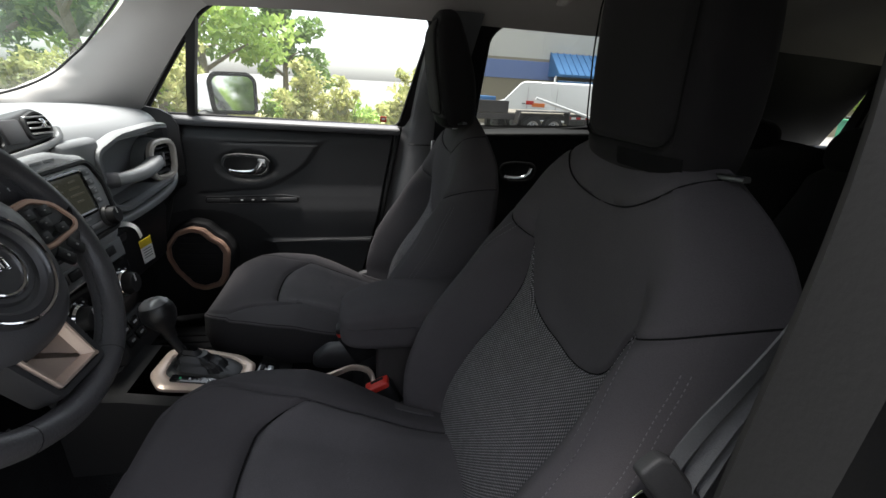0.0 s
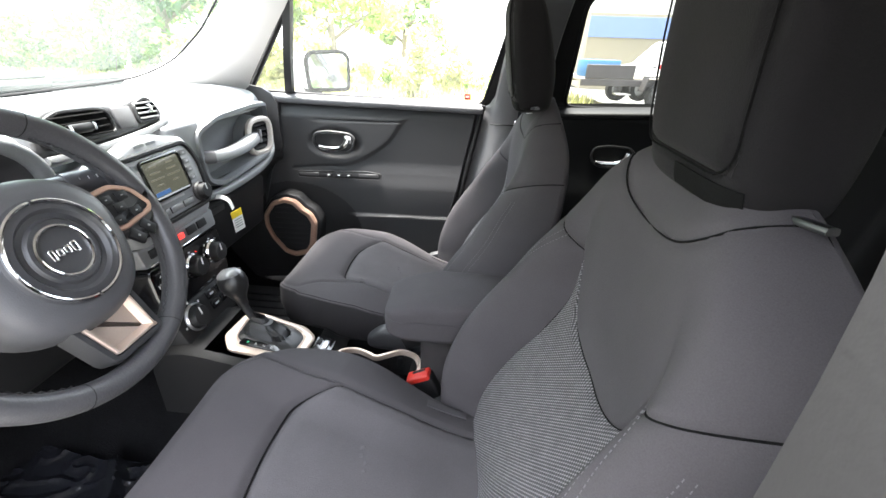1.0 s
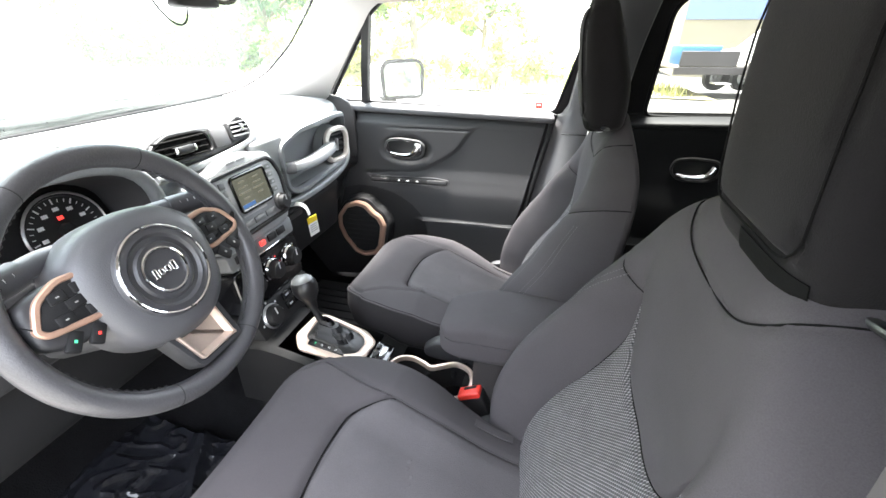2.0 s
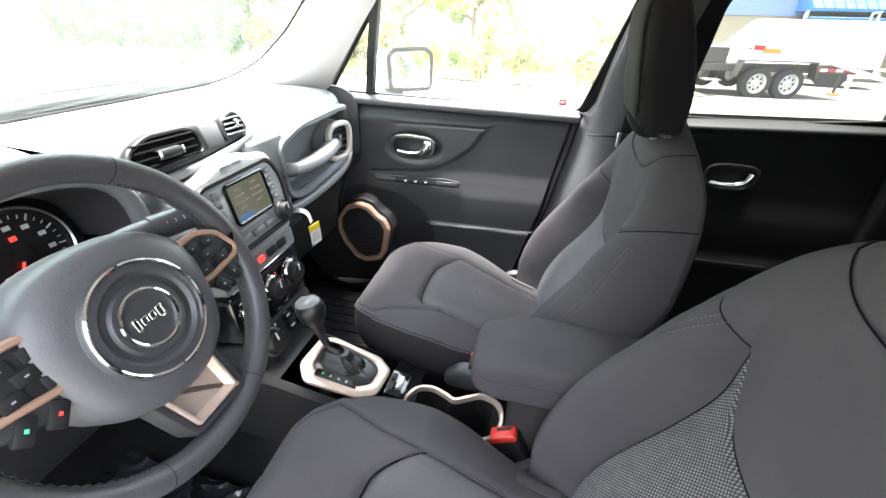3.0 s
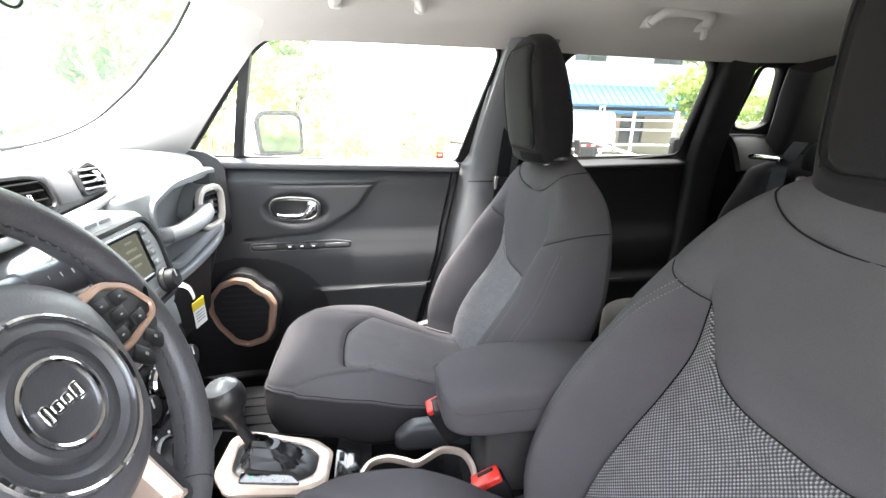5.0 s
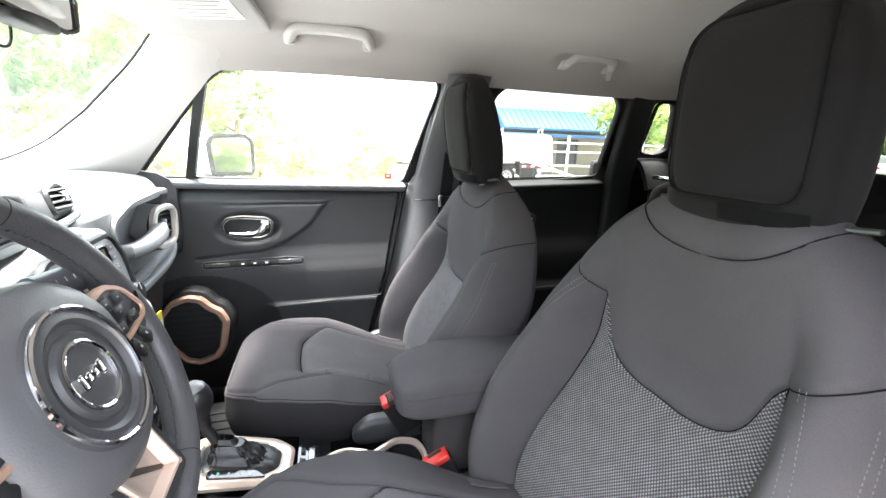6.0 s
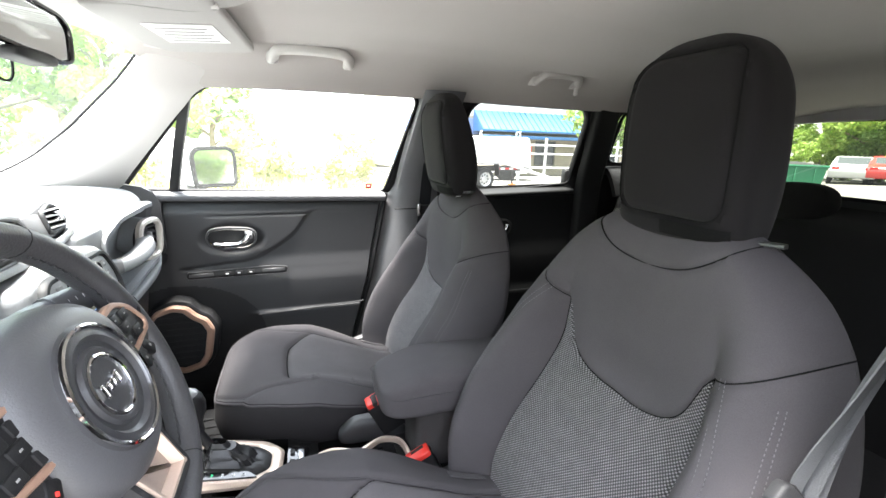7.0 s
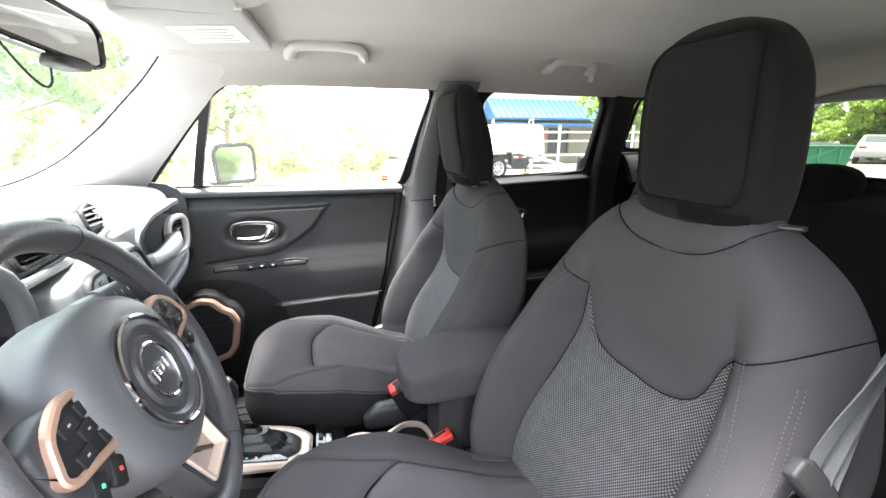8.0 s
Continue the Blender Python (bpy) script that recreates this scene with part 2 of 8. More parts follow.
def prism(pts, depth, r=0.003, seg=2, m=None):
    """A plate with the outline pts (x, y), from z 0 to depth, with rounded rims."""
    bm = bmesh.new()
    low = [bm.verts.new((x, y, 0)) for x, y in pts]
    f = bm.faces.new(low)
    ext = bmesh.ops.extrude_face_region(bm, geom=[f])
    up = [v for v in ext["geom"] if isinstance(v, bmesh.types.BMVert)]
    bmesh.ops.translate(bm, vec=(0, 0, depth), verts=up)
    if r > 0:
        top = [e for e in bm.edges if all(abs(v.co.z - depth) < 1e-6 for v in e.verts)]
        bmesh.ops.bevel(bm, geom=top, offset=r, segments=seg, profile=0.5, affect="EDGES")
    if m is not None:
        bm.transform(m)
    return bm


def ring(outer, inner, depth, m=None, r=0.0):
    """A frame between two outlines of equal count."""
    bm = bmesh.new()
    n = len(outer)
    loops = [[bm.verts.new((x, y, z)) for x, y in pts] for pts, z in ((outer, 0), (outer, depth - r), ([(ox + (ix - ox) * 0.25, oy + (iy - oy) * 0.25) for (ox, oy), (ix, iy) in zip(outer, inner)], depth), ([(ox + (ix - ox) * 0.8, oy + (iy - oy) * 0.8) for (ox, oy), (ix, iy) in zip(outer, inner)], depth), (inner, depth - r), (inner, 0))]
    for a, b in zip(loops, loops[1:] + loops[:1]):
        for i in range(n):
            bm.faces.new((a[i], a[(i + 1) % n], b[(i + 1) % n], b[i]))
    if m is not None:
        bm.transform(m)
    return bm


def round_outline(pts, r, seg=5):
    """The polygon pts with its corners rounded by r."""
    out = []
    n = len(pts)
    for i in range(n):
        p0, p1, p2 = Vector(pts[i - 1]), Vector(pts[i]), Vector(pts[(i + 1) % n])
        a, b = (p0 - p1), (p2 - p1)
        d = min(r, a.length * 0.48, b.length * 0.48)
        s, e = p1 + a.normalized() * d, p1 + b.normalized() * d
        for k in range(seg + 1):
            t = k / seg
            q = s.lerp(p1, t).lerp(p1.lerp(e, t), t)
            out.append((q.x, q.y))
    return out


def inset_outline(pts, d):
    """The outline pts moved inward by d (toward its middle along the normals)."""
    n = len(pts)
    area = sum(pts[i][0] * pts[(i + 1) % n][1] - pts[(i + 1) % n][0] * pts[i][1] for i in range(n))
    sg = 1 if area > 0 else -1
    out = []
    for i in range(n):
        t = Vector(pts[(i + 1) % n]) - Vector(pts[i - 1])
        t = t.normalized() if t.length > 1e-9 else Vector((1, 0))
        out.append((pts[i][0] - sg * t.y * d, pts[i][1] + sg * t.x * d))
    return out


def smooth_line(pts, per=8, closed=False):
    """Points on a smooth curve through pts."""
    P = [Vector(p) for p in pts]
    n = len(P)
    out = []
    for i in range(n if closed else n - 1):
        p0, p1, p2, p3 = (P[(i - 1) % n], P[i], P[(i + 1) % n], P[(i + 2) % n]) if closed else (P[max(i - 1, 0)], P[i], P[i + 1], P[min(i + 2, n - 1)])
        for k in range(per):
            t = k / per
            out.append(0.5 * ((2 * p1) + (p2 - p0) * t + (2 * p0 - 5 * p1 + 4 * p2 - p3) * t * t + (3 * p1 - p0 - 3 * p2 + p3) * t ** 3))
    if not closed:
        out.append(P[-1])
    return out


def sweep(path, profile, closed=False, up=(0, 0, 1), scale=None, caps=True):
    """A solid with the outline profile (side, up) carried along path."""
    bm = bmesh.new()
    P = [Vector(p) for p in path]
    n = len(P)
    rows = []
    for i in range(n):
        t = (P[(i + 1) % n] - P[i - 1]) if closed else (P[min(i + 1, n - 1)] - P[max(i - 1, 0)])
        t.normalize()
        s = t.cross(Vector(up))
        s = s.normalized() if s.length > 1e-6 else Vector((1, 0, 0))
        u = s.cross(t)
        k = scale(i / max(1, n - 1)) if scale else 1.0
        rows.append([bm.verts.new(P[i] + s * a * k + u * b * k) for a, b in profile])
    m = len(profile)
    for i in range(n if closed else n - 1):
        a, b = rows[i], rows[(i + 1) % n]
        for j in range(m):
            bm.faces.new((a[j], a[(j + 1) % m], b[(j + 1) % m], b[j]))
    if not closed and caps:
        bm.faces.new(rows[0])
        bm.faces.new(rows[-1][::-1])
    return bm


def circle(r, n=10, ry=None):
    return [(r * math.cos(2 * math.pi * i / n), (ry or r) * math.sin(2 * math.pi * i / n)) for i in range(n)]


def tube(path, r, n=8, closed=False, up=(0, 0, 1)):
    return sweep(path, circle(r, n), closed, up)


def lathe(profile, n=24, m=None):
    """Turned about z; profile of (radius, z)."""
    bm = bmesh.new()
    rows = [[bm.verts.new((r * math.cos(2 * math.pi * i / n), r * math.sin(2 * math.pi * i / n), z)) for i in range(n)] if r > 1e-6 else [bm.verts.new((0, 0, z))] for r, z in profile]
    for a, b in zip(rows, rows[1:]):
        for i in range(n):
            q = [a[i % len(a)], a[(i + 1) % len(a)], b[(i + 1) % len(b)], b[i % len(b)]]
            q = list(dict.fromkeys(q))
            if len(q) > 2:
                bm.faces.new(q)
    if m is not None:
        bm.transform(m)
    return bm


def sheet(f, nu, nv, thick=0.0):
    """A surface f(u, v), with u and v from 0 to 1; thick: closed behind along its normals."""
    bm = bmesh.new()
    g = [[bm.verts.new(f(i / nu, j / nv)) for j in range(nv + 1)] for i in range(nu + 1)]
    for i in range(nu):
        for j in range(nv):
            bm.faces.new((g[i][j], g[i + 1][j], g[i + 1][j + 1], g[i][j + 1]))
    if thick:
        bmesh.ops.recalc_face_normals(bm, faces=bm.faces)
        bmesh.ops.solidify(bm, geom=bm.faces[:], thickness=thick)
    return bm


def join(*bms):
    """All of bms in one."""
    out = bms[0]
    for b in bms[1:]:
        me = bpy.data.meshes.new("tmp")
        b.to_mesh(me)
        b.free()
        out.from_mesh(me)
        bpy.data.meshes.remove(me)
    return out


def basis(origin, ex, ey, ez=None):
    """The pose whose axes are ex, ey and their cross product."""
    ex, ey = Vector(ex).normalized(), Vector(ey)
    ez = ex.cross(ey).normalized()
    ey = ez.cross(ex)
    m = Matrix((ex, ey, ez)).transposed().to_4x4()
    m.translation = Vector(origin)
    return m


def lerp_table(table, x):
    """The value at x in rows (x, value), smoothly joined."""
    if x <= table[0][0]:
        return table[0][1]
    for (x0, y0), (x1, y1) in zip(table, table[1:]):
        if x <= x1:
            t = (x - x0) / (x1 - x0)
            return y0 + (y1 - y0) * t
    return table[-1][1]


def curve_table(table):
    """A function through rows (x, value) with no kinks."""
    xs = np.array([a for a, _ in table], float)
    ys = np.array([b for _, b in table], float)
    d = np.gradient(ys, xs)

    def f(x):
        x = min(max(x, xs[0]), xs[-1])
        i = min(int(np.searchsorted(xs, x, side="right")) - 1, len(xs) - 2)
        h = xs[i + 1] - xs[i]
        t = (x - xs[i]) / h
        return float((2 * t ** 3 - 3 * t ** 2 + 1) * ys[i] + (t ** 3 - 2 * t ** 2 + t) * h * d[i] + (-2 * t ** 3 + 3 * t ** 2) * ys[i + 1] + (t ** 3 - t ** 2) * h * d[i + 1])
    return f


def step(a, b, x):
    t = min(1.0, max(0.0, (x - a) / (b - a)))
    return t * t * (3 - 2 * t)


def seg_dist(px, py, line):
    """The distance from (px, py) to a chain of points."""
    best = 9.0
    for (ax, ay), (bx, by) in zip(line, line[1:]):
        dx, dy = bx - ax, by - ay
        L = dx * dx + dy * dy
        t = 0.0 if L == 0 else min(1.0, max(0.0, ((px - ax) * dx + (py - ay) * dy) / L))
        d = math.hypot(px - ax - t * dx, py - ay - t * dy)
        best = min(best, d)
    return best


def stitches(line3, name, parent, mat=THREAD, length=0.0028, gap=0.0026, r=0.0005):
    """A row of small stitches along a line in space."""
    bm = bmesh.new()
    pts = [Vector(p) for p in line3]
    acc, nxt = 0.0, 0.0
    for a, b in zip(pts, pts[1:]):
        L = (b - a).length
        while nxt < acc + L:
            t0 = (nxt - acc) / L
            p, q = a.lerp(b, t0), a.lerp(b, t0 + length / L)
            d = (q - p).normalized()
            s = d.cross(Vector((0.3, 0.5, 0.8))).normalized() * r
            u = s.cross(d)
            vs = [bm.verts.new(c + k) for c in (p, q) for k in (s, u, -s, -u)]
            for i in range(4):
                bm.faces.new((vs[i], vs[(i + 1) % 4], vs[4 + (i + 1) % 4], vs[4 + i]))
            nxt += length + gap
        acc += L
    ob = part(name, bm, mat, parent)
    ob["kind"] = "stuff"
    return ob


# ---- the car's shell: floor, roof, sides, glass ----

def side_y(z):
    """How far from the middle the side of the cabin stands at the height z above the sills of the windows."""
    return 0.768 - (z - 1.10) * 0.50


def plate_with_holes(outer, holes, to3, away):
    """A flat plate with openings through it; to3 places (a, b) in space, away leads to its outer face."""
    loops = [list(outer)] + [list(h) for h in holes]
    bm = bmesh.new()
    edges = []
    for lp in loops:
        vs = [bm.verts.new((a, b, 0)) for a, b in lp]
        edges += [bm.edges.new((vs[i], vs[(i + 1) % len(vs)])) for i in range(len(vs))]
    bmesh.ops.triangle_fill(bm, edges=edges, use_beauty=True, use_dissolve=False, normal=(0, 0, 1))
    ext = bmesh.ops.extrude_face_region(bm, geom=bm.faces[:], use_keep_orig=True)
    far = {v for v in ext["geom"] if isinstance(v, bmesh.types.BMVert)}
    for v in bm.verts:
        v.co = to3(v.co.x, v.co.y) + (Vector(away) if v in far else Vector((0, 0, 0)))
    return bm


FRONT_WIN = round_outline([(-0.608, 1.122), (0.188, 1.106), (0.270, 1.414), (0.238, 1.452), (-0.24, 1.450), (-0.31, 1.434), (-0.372, 1.394)], 0.028)
REAR_WIN = round_outline([(0.45, 1.112), (0.70, 1.110), (0.966, 1.138), (0.937, 1.400), (0.888, 1.436), (0.50, 1.444), (0.445, 1.40)], 0.03)
QUARTER_WIN = round_outline([(1.105, 1.230), (1.19, 1.222), (1.245, 1.248), (1.165, 1.418), (1.082, 1.418)], 0.03)

floor_bm = bmesh.new()
fp = [(-0.80, 0.40), (-0.80, 0.40), (-0.60, 0.40), (-0.17, 0.40), (-0.12, 0.46), (-0.09, 0.56), (-0.05, 0.585), (0.05, 0.585), (0.09, 0.56), (0.12, 0.46), (0.17, 0.40), (0.60, 0.40), (0.80, 0.40)]
rows = []
for i in range(41):
    x = -0.98 + 3.0 * i / 40
    lift = 0.5 * step(-0.62, -0.98, x) ** 1.2
    rows.append([floor_bm.verts.new((x, y, z + lift + 0.004 * noise.noise(Vector((x * 6, y * 6, 0))))) for y, z in fp])
for a, b in zip(rows, rows[1:]):
    for j in range(len(fp) - 1):
        floor_bm.faces.new((a[j], a[j + 1], b[j + 1], b[j]))
bmesh.ops.solidify(floor_bm, geom=floor_bm.faces[:], thickness=0.02)
setting("floor", floor_bm, CARPET, "black carpeted car floor with a raised middle tunnel", "floor")
setting("trim_kick_panel", box(0.26, 0.02, 0.46, 0.008, 2, pose(-0.775, 0.702, 0.63)), PLASTIC_BLACK, "black plastic kick panel beside the far footwell", "kick panel")
setting("wall_firewall", box(0.03, 1.56, 0.76, 0.01, 1, pose(-1.0, 0, 0.78)), CARPET, "dark carpeted firewall in front of the footwells", "firewall")

ROOF_ACROSS = curve_table([(0.0, 1.566), (0.20, 1.560), (0.35, 1.553), (0.44, 1.537), (0.505, 1.510), (0.558, 1.476), (0.592, 1.440)])
ROOF_ALONG = curve_table([(-0.53, -0.052), (-0.40, -0.030), (-0.20, -0.008), (0.1, 0.0), (1.08, 0.0), (1.20, 0.012), (1.36, 0.012), (1.46, -0.012), (1.6, -0.024), (2.0, -0.07)])


def roof_point(u, v):
    y = -0.592 + 1.184 * v
    a = abs(y)
    front = -0.525 + 0.085 * (a / 0.5) ** 2 if a < 0.5 else -0.44 + (a - 0.5) * 1.2
    x = front + (2.0 - front) * u
    k = step(0.598, 0.42, a)
    dent = 0.0
    for gx in (-0.058, 0.690):
        dent += 0.014 * step(0.140, 0.095, abs(x - gx)) * math.exp(-((a - 0.455) / 0.032) ** 4)
    return Vector((x, y, ROOF_ACROSS(a) + ROOF_ALONG(x) * (0.35 + 0.65 * k) + dent))


setting("ceiling", sheet(roof_point, 150, 80, 0.03), HEADLINER, "pale grey cloth headliner of a car roof", "headliner")
roof_skin = sheet(lambda u, v: roof_point(u, v) * 1.0 + Vector((0, 0, 0.045)), 20, 20, 0.004)
setting("roof", roof_skin, WHITE_PAINT, "white painted car roof panel", "car roof")

TOP = [(-0.66, 1.088), (2.0, 1.088), (2.0, 1.462), (-0.25, 1.466), (-0.325, 1.446), (-0.632, 1.14)]
setting("wall_far_side", plate_with_holes(TOP, [FRONT_WIN, REAR_WIN, QUARTER_WIN], lambda a, b: Vector((a, side_y(b), b)), (0, 0.015, 0)), PLASTIC_BLACK, "black window frames and pillars of the far car side", "car side", smooth=False)
TOP_D = [(0.30, 1.088), (2.0, 1.088), (2.0, 1.462), (0.30, 1.466)]
REAR_D = [(0.50 + (a - 0.44) * 0.93, b) for a, b in REAR_WIN]
setting("wall_near_side", plate_with_holes(TOP_D, [REAR_D, QUARTER_WIN], lambda a, b: Vector((a, -side_y(b), b)), (0, -0.015, 0)), PLASTIC_BLACK, "black window frames and pillars of the near car side", "car side", smooth=False)

# lower body, closed to the outside
for sg, x0, name in ((1, -1.0, "wall_lower_far"), (-1, 0.22, "wall_lower_near")):
    setting(name, box(2.0 - x0, 0.03, 0.80, 0.01, 1, pose((x0 + 2.0) / 2, sg * 0.825, 0.70)), WHITE_PAINT, "white painted lower car body side", "car body")
setting("door_sill", box(1.34, 0.16, 0.10, 0.02, 3, pose(-0.32, -0.76, 0.37)), PLASTIC_BLACK, "black plastic scuff plate on the door sill", "door sill")
setting("wall_near_front", box(0.34, 0.12, 0.72, 0.02, 2, pose(-0.85, -0.76, 0.74)), PLASTIC, "dark footwell side trim by the hinges", "car side")
for sg, nm in ((1, "wall_quarter_far"), (-1, "wall_quarter_near")):
    setting(nm, box(0.42, 0.03, 0.80, 0.01, 2, pose(1.15, sg * 0.745, 0.80)), PLASTIC_BLACK, "black trim beside the rear bench", "car side")
# boot
setting("wall_boot_far", box(0.80, 0.05, 0.70, 0.03, 3, pose(1.62, 0.72, 0.75)), PLASTIC, "dark plastic boot side trim", "boot trim")
setting("wall_boot_near", box(0.80, 0.05, 0.70, 0.03, 3, pose(1.62, -0.72, 0.75)), PLASTIC, "dark plastic boot side trim", "boot trim")
GATE = [(-0.74, 0.40), (0.74, 0.40), (0.74, 1.09), (0.595, 1.49), (-0.595, 1.49), (-0.74, 1.09)]
GATE_WIN = round_outline([(-0.65, 1.115), (0.65, 1.115), (0.572, 1.428), (-0.572, 1.428)], 0.05)
setting("wall_tailgate", plate_with_holes(GATE, [GATE_WIN], lambda a, b: Vector((2.02 - 0.12 * max(0, b - 1.1), a, b)), (0.05, 0, 0)), PLASTIC, "dark trim round the tailgate window", "tailgate", smooth=False)

header = [(1.958 - 0.03 * abs(k), 0.54 * k, 1.452 - 0.012 * k * k) for k in (-1, -0.66, -0.33, 0, 0.33, 0.66, 1)]
setting("trim_gate_header", sweep(smooth_line(header, 4), round_outline([(-0.030, -0.012), (0.030, -0.012), (0.030, 0.012), (-0.030, 0.012)], 0.008, 3), up=(1, 0, 0)), TRIM_LIGHT, "pale trim strip above the tailgate window", "trim")


def turn_in(ob):
    """Turns the faces of a pane toward the cabin."""
    f = ob.data.polygons[0]
    if f.normal.dot(Vector((0.3, 0, 1.2)) - f.center) < 0:
        ob.data.flip_normals()


def glass(name, outline, to3, mat, label, parent=None):
    bm = bmesh.new()
    vs = [bm.verts.new(to3(a, b)) for a, b in outline]
    mid = bm.verts.new(to3(sum(a for a, _ in outline) / len(outline), sum(b for _, b in outline) / len(outline)))
    for i in range(len(vs)):
        bm.faces.new((vs[i], vs[(i + 1) % len(vs)], mid))
    ob = part(name, bm, mat, parent, smooth=False)
    turn_in(ob)
    ob.visible_shadow = mat in (GLASS_TINT, GLASS_REAR)
    if parent is None:
        tagged(ob, label, "window pane", kind="structure")
    return ob


def grown(pts, d):
    return inset_outline(pts, -d)


def window(name, outline, sg, label, seal=0.007, mat=None):
    bm = ring([(a, b) for a, b in grown(outline, 0.004)], [(a, b) for a, b in inset_outline(outline, seal)], 0.012, None, 0.003)
    for v in bm.verts:
        a, b, d = v.co
        v.co = Vector((a, sg * (side_y(b) - 0.008 - d), b))
    w = setting(name, bm, RUBBER, label, "car window")
    glass("pane", inset_outline(outline, -0.002), lambda a, b: Vector((a, sg * (side_y(b) + 0.008), b)), mat or GLASS, "", w)
    return w


window("window_1", FRONT_WIN, 1, "clear front side window in a thin black rubber seal")
window("window_2", REAR_WIN, 1, "tinted rear door window in a thin black rubber seal", mat=GLASS_TINT)
window("window_3", QUARTER_WIN, 1, "small tinted quarter window behind the rear door", mat=GLASS_TINT)
window("window_4", REAR_D, -1, "tinted rear door window on the near side", mat=GLASS_TINT)
window("window_5", QUARTER_WIN, -1, "small tinted quarter window on the near side", mat=GLASS_TINT)
w6 = setting("window_6", ring(grown(GATE_WIN, 0.003), inset_outline(GATE_WIN, 0.012), 0.012, basis((1.99, 0, 0), (0, 1, 0), (-0.0, 0, 1)), 0.003), RUBBER, "tinted tailgate window", "car window")
for v in w6.data.vertices:
    v.co.x -= 0.12 * max(0, v.co.z - 1.1) + 0.012
glass("pane", GATE_WIN, lambda a, b: Vector((2.03 - 0.12 * max(0, b - 1.1), a, b)), GLASS_REAR, "", w6)
# small quarter bar of the front window
bar_path = [(a, side_y(b) - 0.012, b) for a, b in ((-0.474, 1.104), (-0.433, 1.24), (-0.378, 1.405))]
setting("window_divider", sweep(bar_path, [(-0.012, -0.010), (0.012, -0.010), (0.014, 0.0), (0.012, 0.012), (-0.012, 0.012), (-0.014, 0)], up=(0, -1, 0)), PLASTIC_BLACK, "black bar dividing the front side window", "window bar")

# windscreen
def screen_point(u, v, off=0.0):
    y = -0.66 + 1.32 * v
    k = y / 0.66
    top = Vector((-0.525 + 0.075 * k * k, y * 0.71, 1.512 - 0.036 * k * k))
    low = Vector((-0.875 + 0.09 * k * k, y, 1.150 + 0.012 * k * k))
    p = low.lerp(top, u)
    return p + Vector((-0.03, 0, 0.02)) * math.sin(math.pi * u) * 0.5 + Vector((-off, 0, off))


# the far edge of the clear glass, from its upper corner round the lower one to the middle
GLASS_EDGE = smooth_line([(1.03, 1.008, 0), (0.80, 1.034, 0), (0.60, 1.036, 0), (0.42, 1.027, 0), (0.29, 1.006, 0), (0.19, 0.984, 0), (0.11, 0.948, 0), (0.055, 0.902, 0), (0.03, 0.85, 0), (0.02, 0.76, 0), (0.012, 0.62, 0), (0.01, 0.5, 0)], 6)
ws = part("windscreen", sheet(lambda u, v: screen_point(1.03 * u, -0.05 + 1.10 * v), 12, 26), GLASS_FRONT)
turn_in(ws)
ws.visible_shadow = False
tagged(ws, "slightly dusty pale green windscreen with an added glare haze", "windscreen", kind="structure")
edge = []
for sg, pts in ((1, GLASS_EDGE), (-1, GLASS_EDGE[::-1])):
    edge += [screen_point(p.x, 0.5 + sg * (p.y - 0.5)) + Vector((0.384, -0.92 * sg, 0.04)) * (0.022 + 0.030 * (1 - p.x) * step(0.40, 0.90, p.y)) for p in pts]
setting("windscreen_seal", tube(edge, 0.0030, 6), RUBBER, "thin black windscreen edge seal", "seal")
setting("cowl", sheet(lambda u, v: Vector((-0.86 - 0.34 * u + 0.09 * (2 * v - 1) ** 2, -0.72 + 1.44 * v, 1.142 - 0.05 * u)), 3, 16, 0.01), PLASTIC_BLACK, "black cowl panel under the wipers", "cowl")
bonnet = sheet(lambda u, v: Vector((-1.02 - 0.75 * u, -0.72 + 1.44 * v, 1.085 - 0.06 * u - 0.02 * (2 * v - 1) ** 4)), 8, 16, 0.02)
setting("bonnet", bonnet, WHITE_PAINT, "white painted bonnet beyond the windscreen", "bonnet")
for y0, y1 in ((-0.42, 0.28), (0.0, 0.62)):
    w = thing("wiper", "black windscreen wiper resting on the cowl", "wiper", "wipers")
    part("blade", tube([(-0.90, y0, 1.168), (-0.888, (y0 + y1) / 2, 1.174), (-0.86, y1, 1.172)], 0.008, 6), RUBBER, w)
    part("arm", tube([(-0.96, y0 - 0.05, 1.155), (-0.93, y0 + 0.1, 1.185), (-0.90, (y0 + y1) / 2, 1.186)], 0.007, 6), PLASTIC_BLACK, w)


# front pillars, pale
def pillar_trim(sg):
    ends = [screen_point(p.x, p.y) + Vector((0.004, -0.002, 0.0)) for p in GLASS_EDGE[:49:3]]
    W = smooth_line([(-0.385, 0.458, 1.508)] + [tuple(p) for p in ends] + [(-0.80, 0.42, 1.10)], 4)
    D = smooth_line([(-0.235, 0.592, 1.458), (-0.300, 0.590, 1.440), (-0.345, 0.588, 1.415), (-0.374, 0.593, 1.388), (-0.400, 0.606, 1.362), (-0.455, 0.634, 1.305), (-0.505, 0.661, 1.252), (-0.555, 0.688, 1.200), (-0.600, 0.713, 1.150), (-0.650, 0.738, 1.085), (-0.68, 0.74, 1.06)], 8)
    D = [D[round(k * (len(D) - 1) / (len(W) - 1))] for k in range(len(W))]

    def f(u, v):
        i = min(int(u * (len(W) - 1)), len(W) - 2)
        t = u * (len(W) - 1) - i
        p, q = W[i].lerp(W[i + 1], t), D[i].lerp(D[i + 1], t)
        r = p.lerp(q, v) + Vector((0.000, -0.010, 0.004)) * math.sin(math.pi * v) * step(0.0, 0.35, u)
        r.y *= sg
        return r
    return sheet(f, 40, 12, 0.02 * sg)


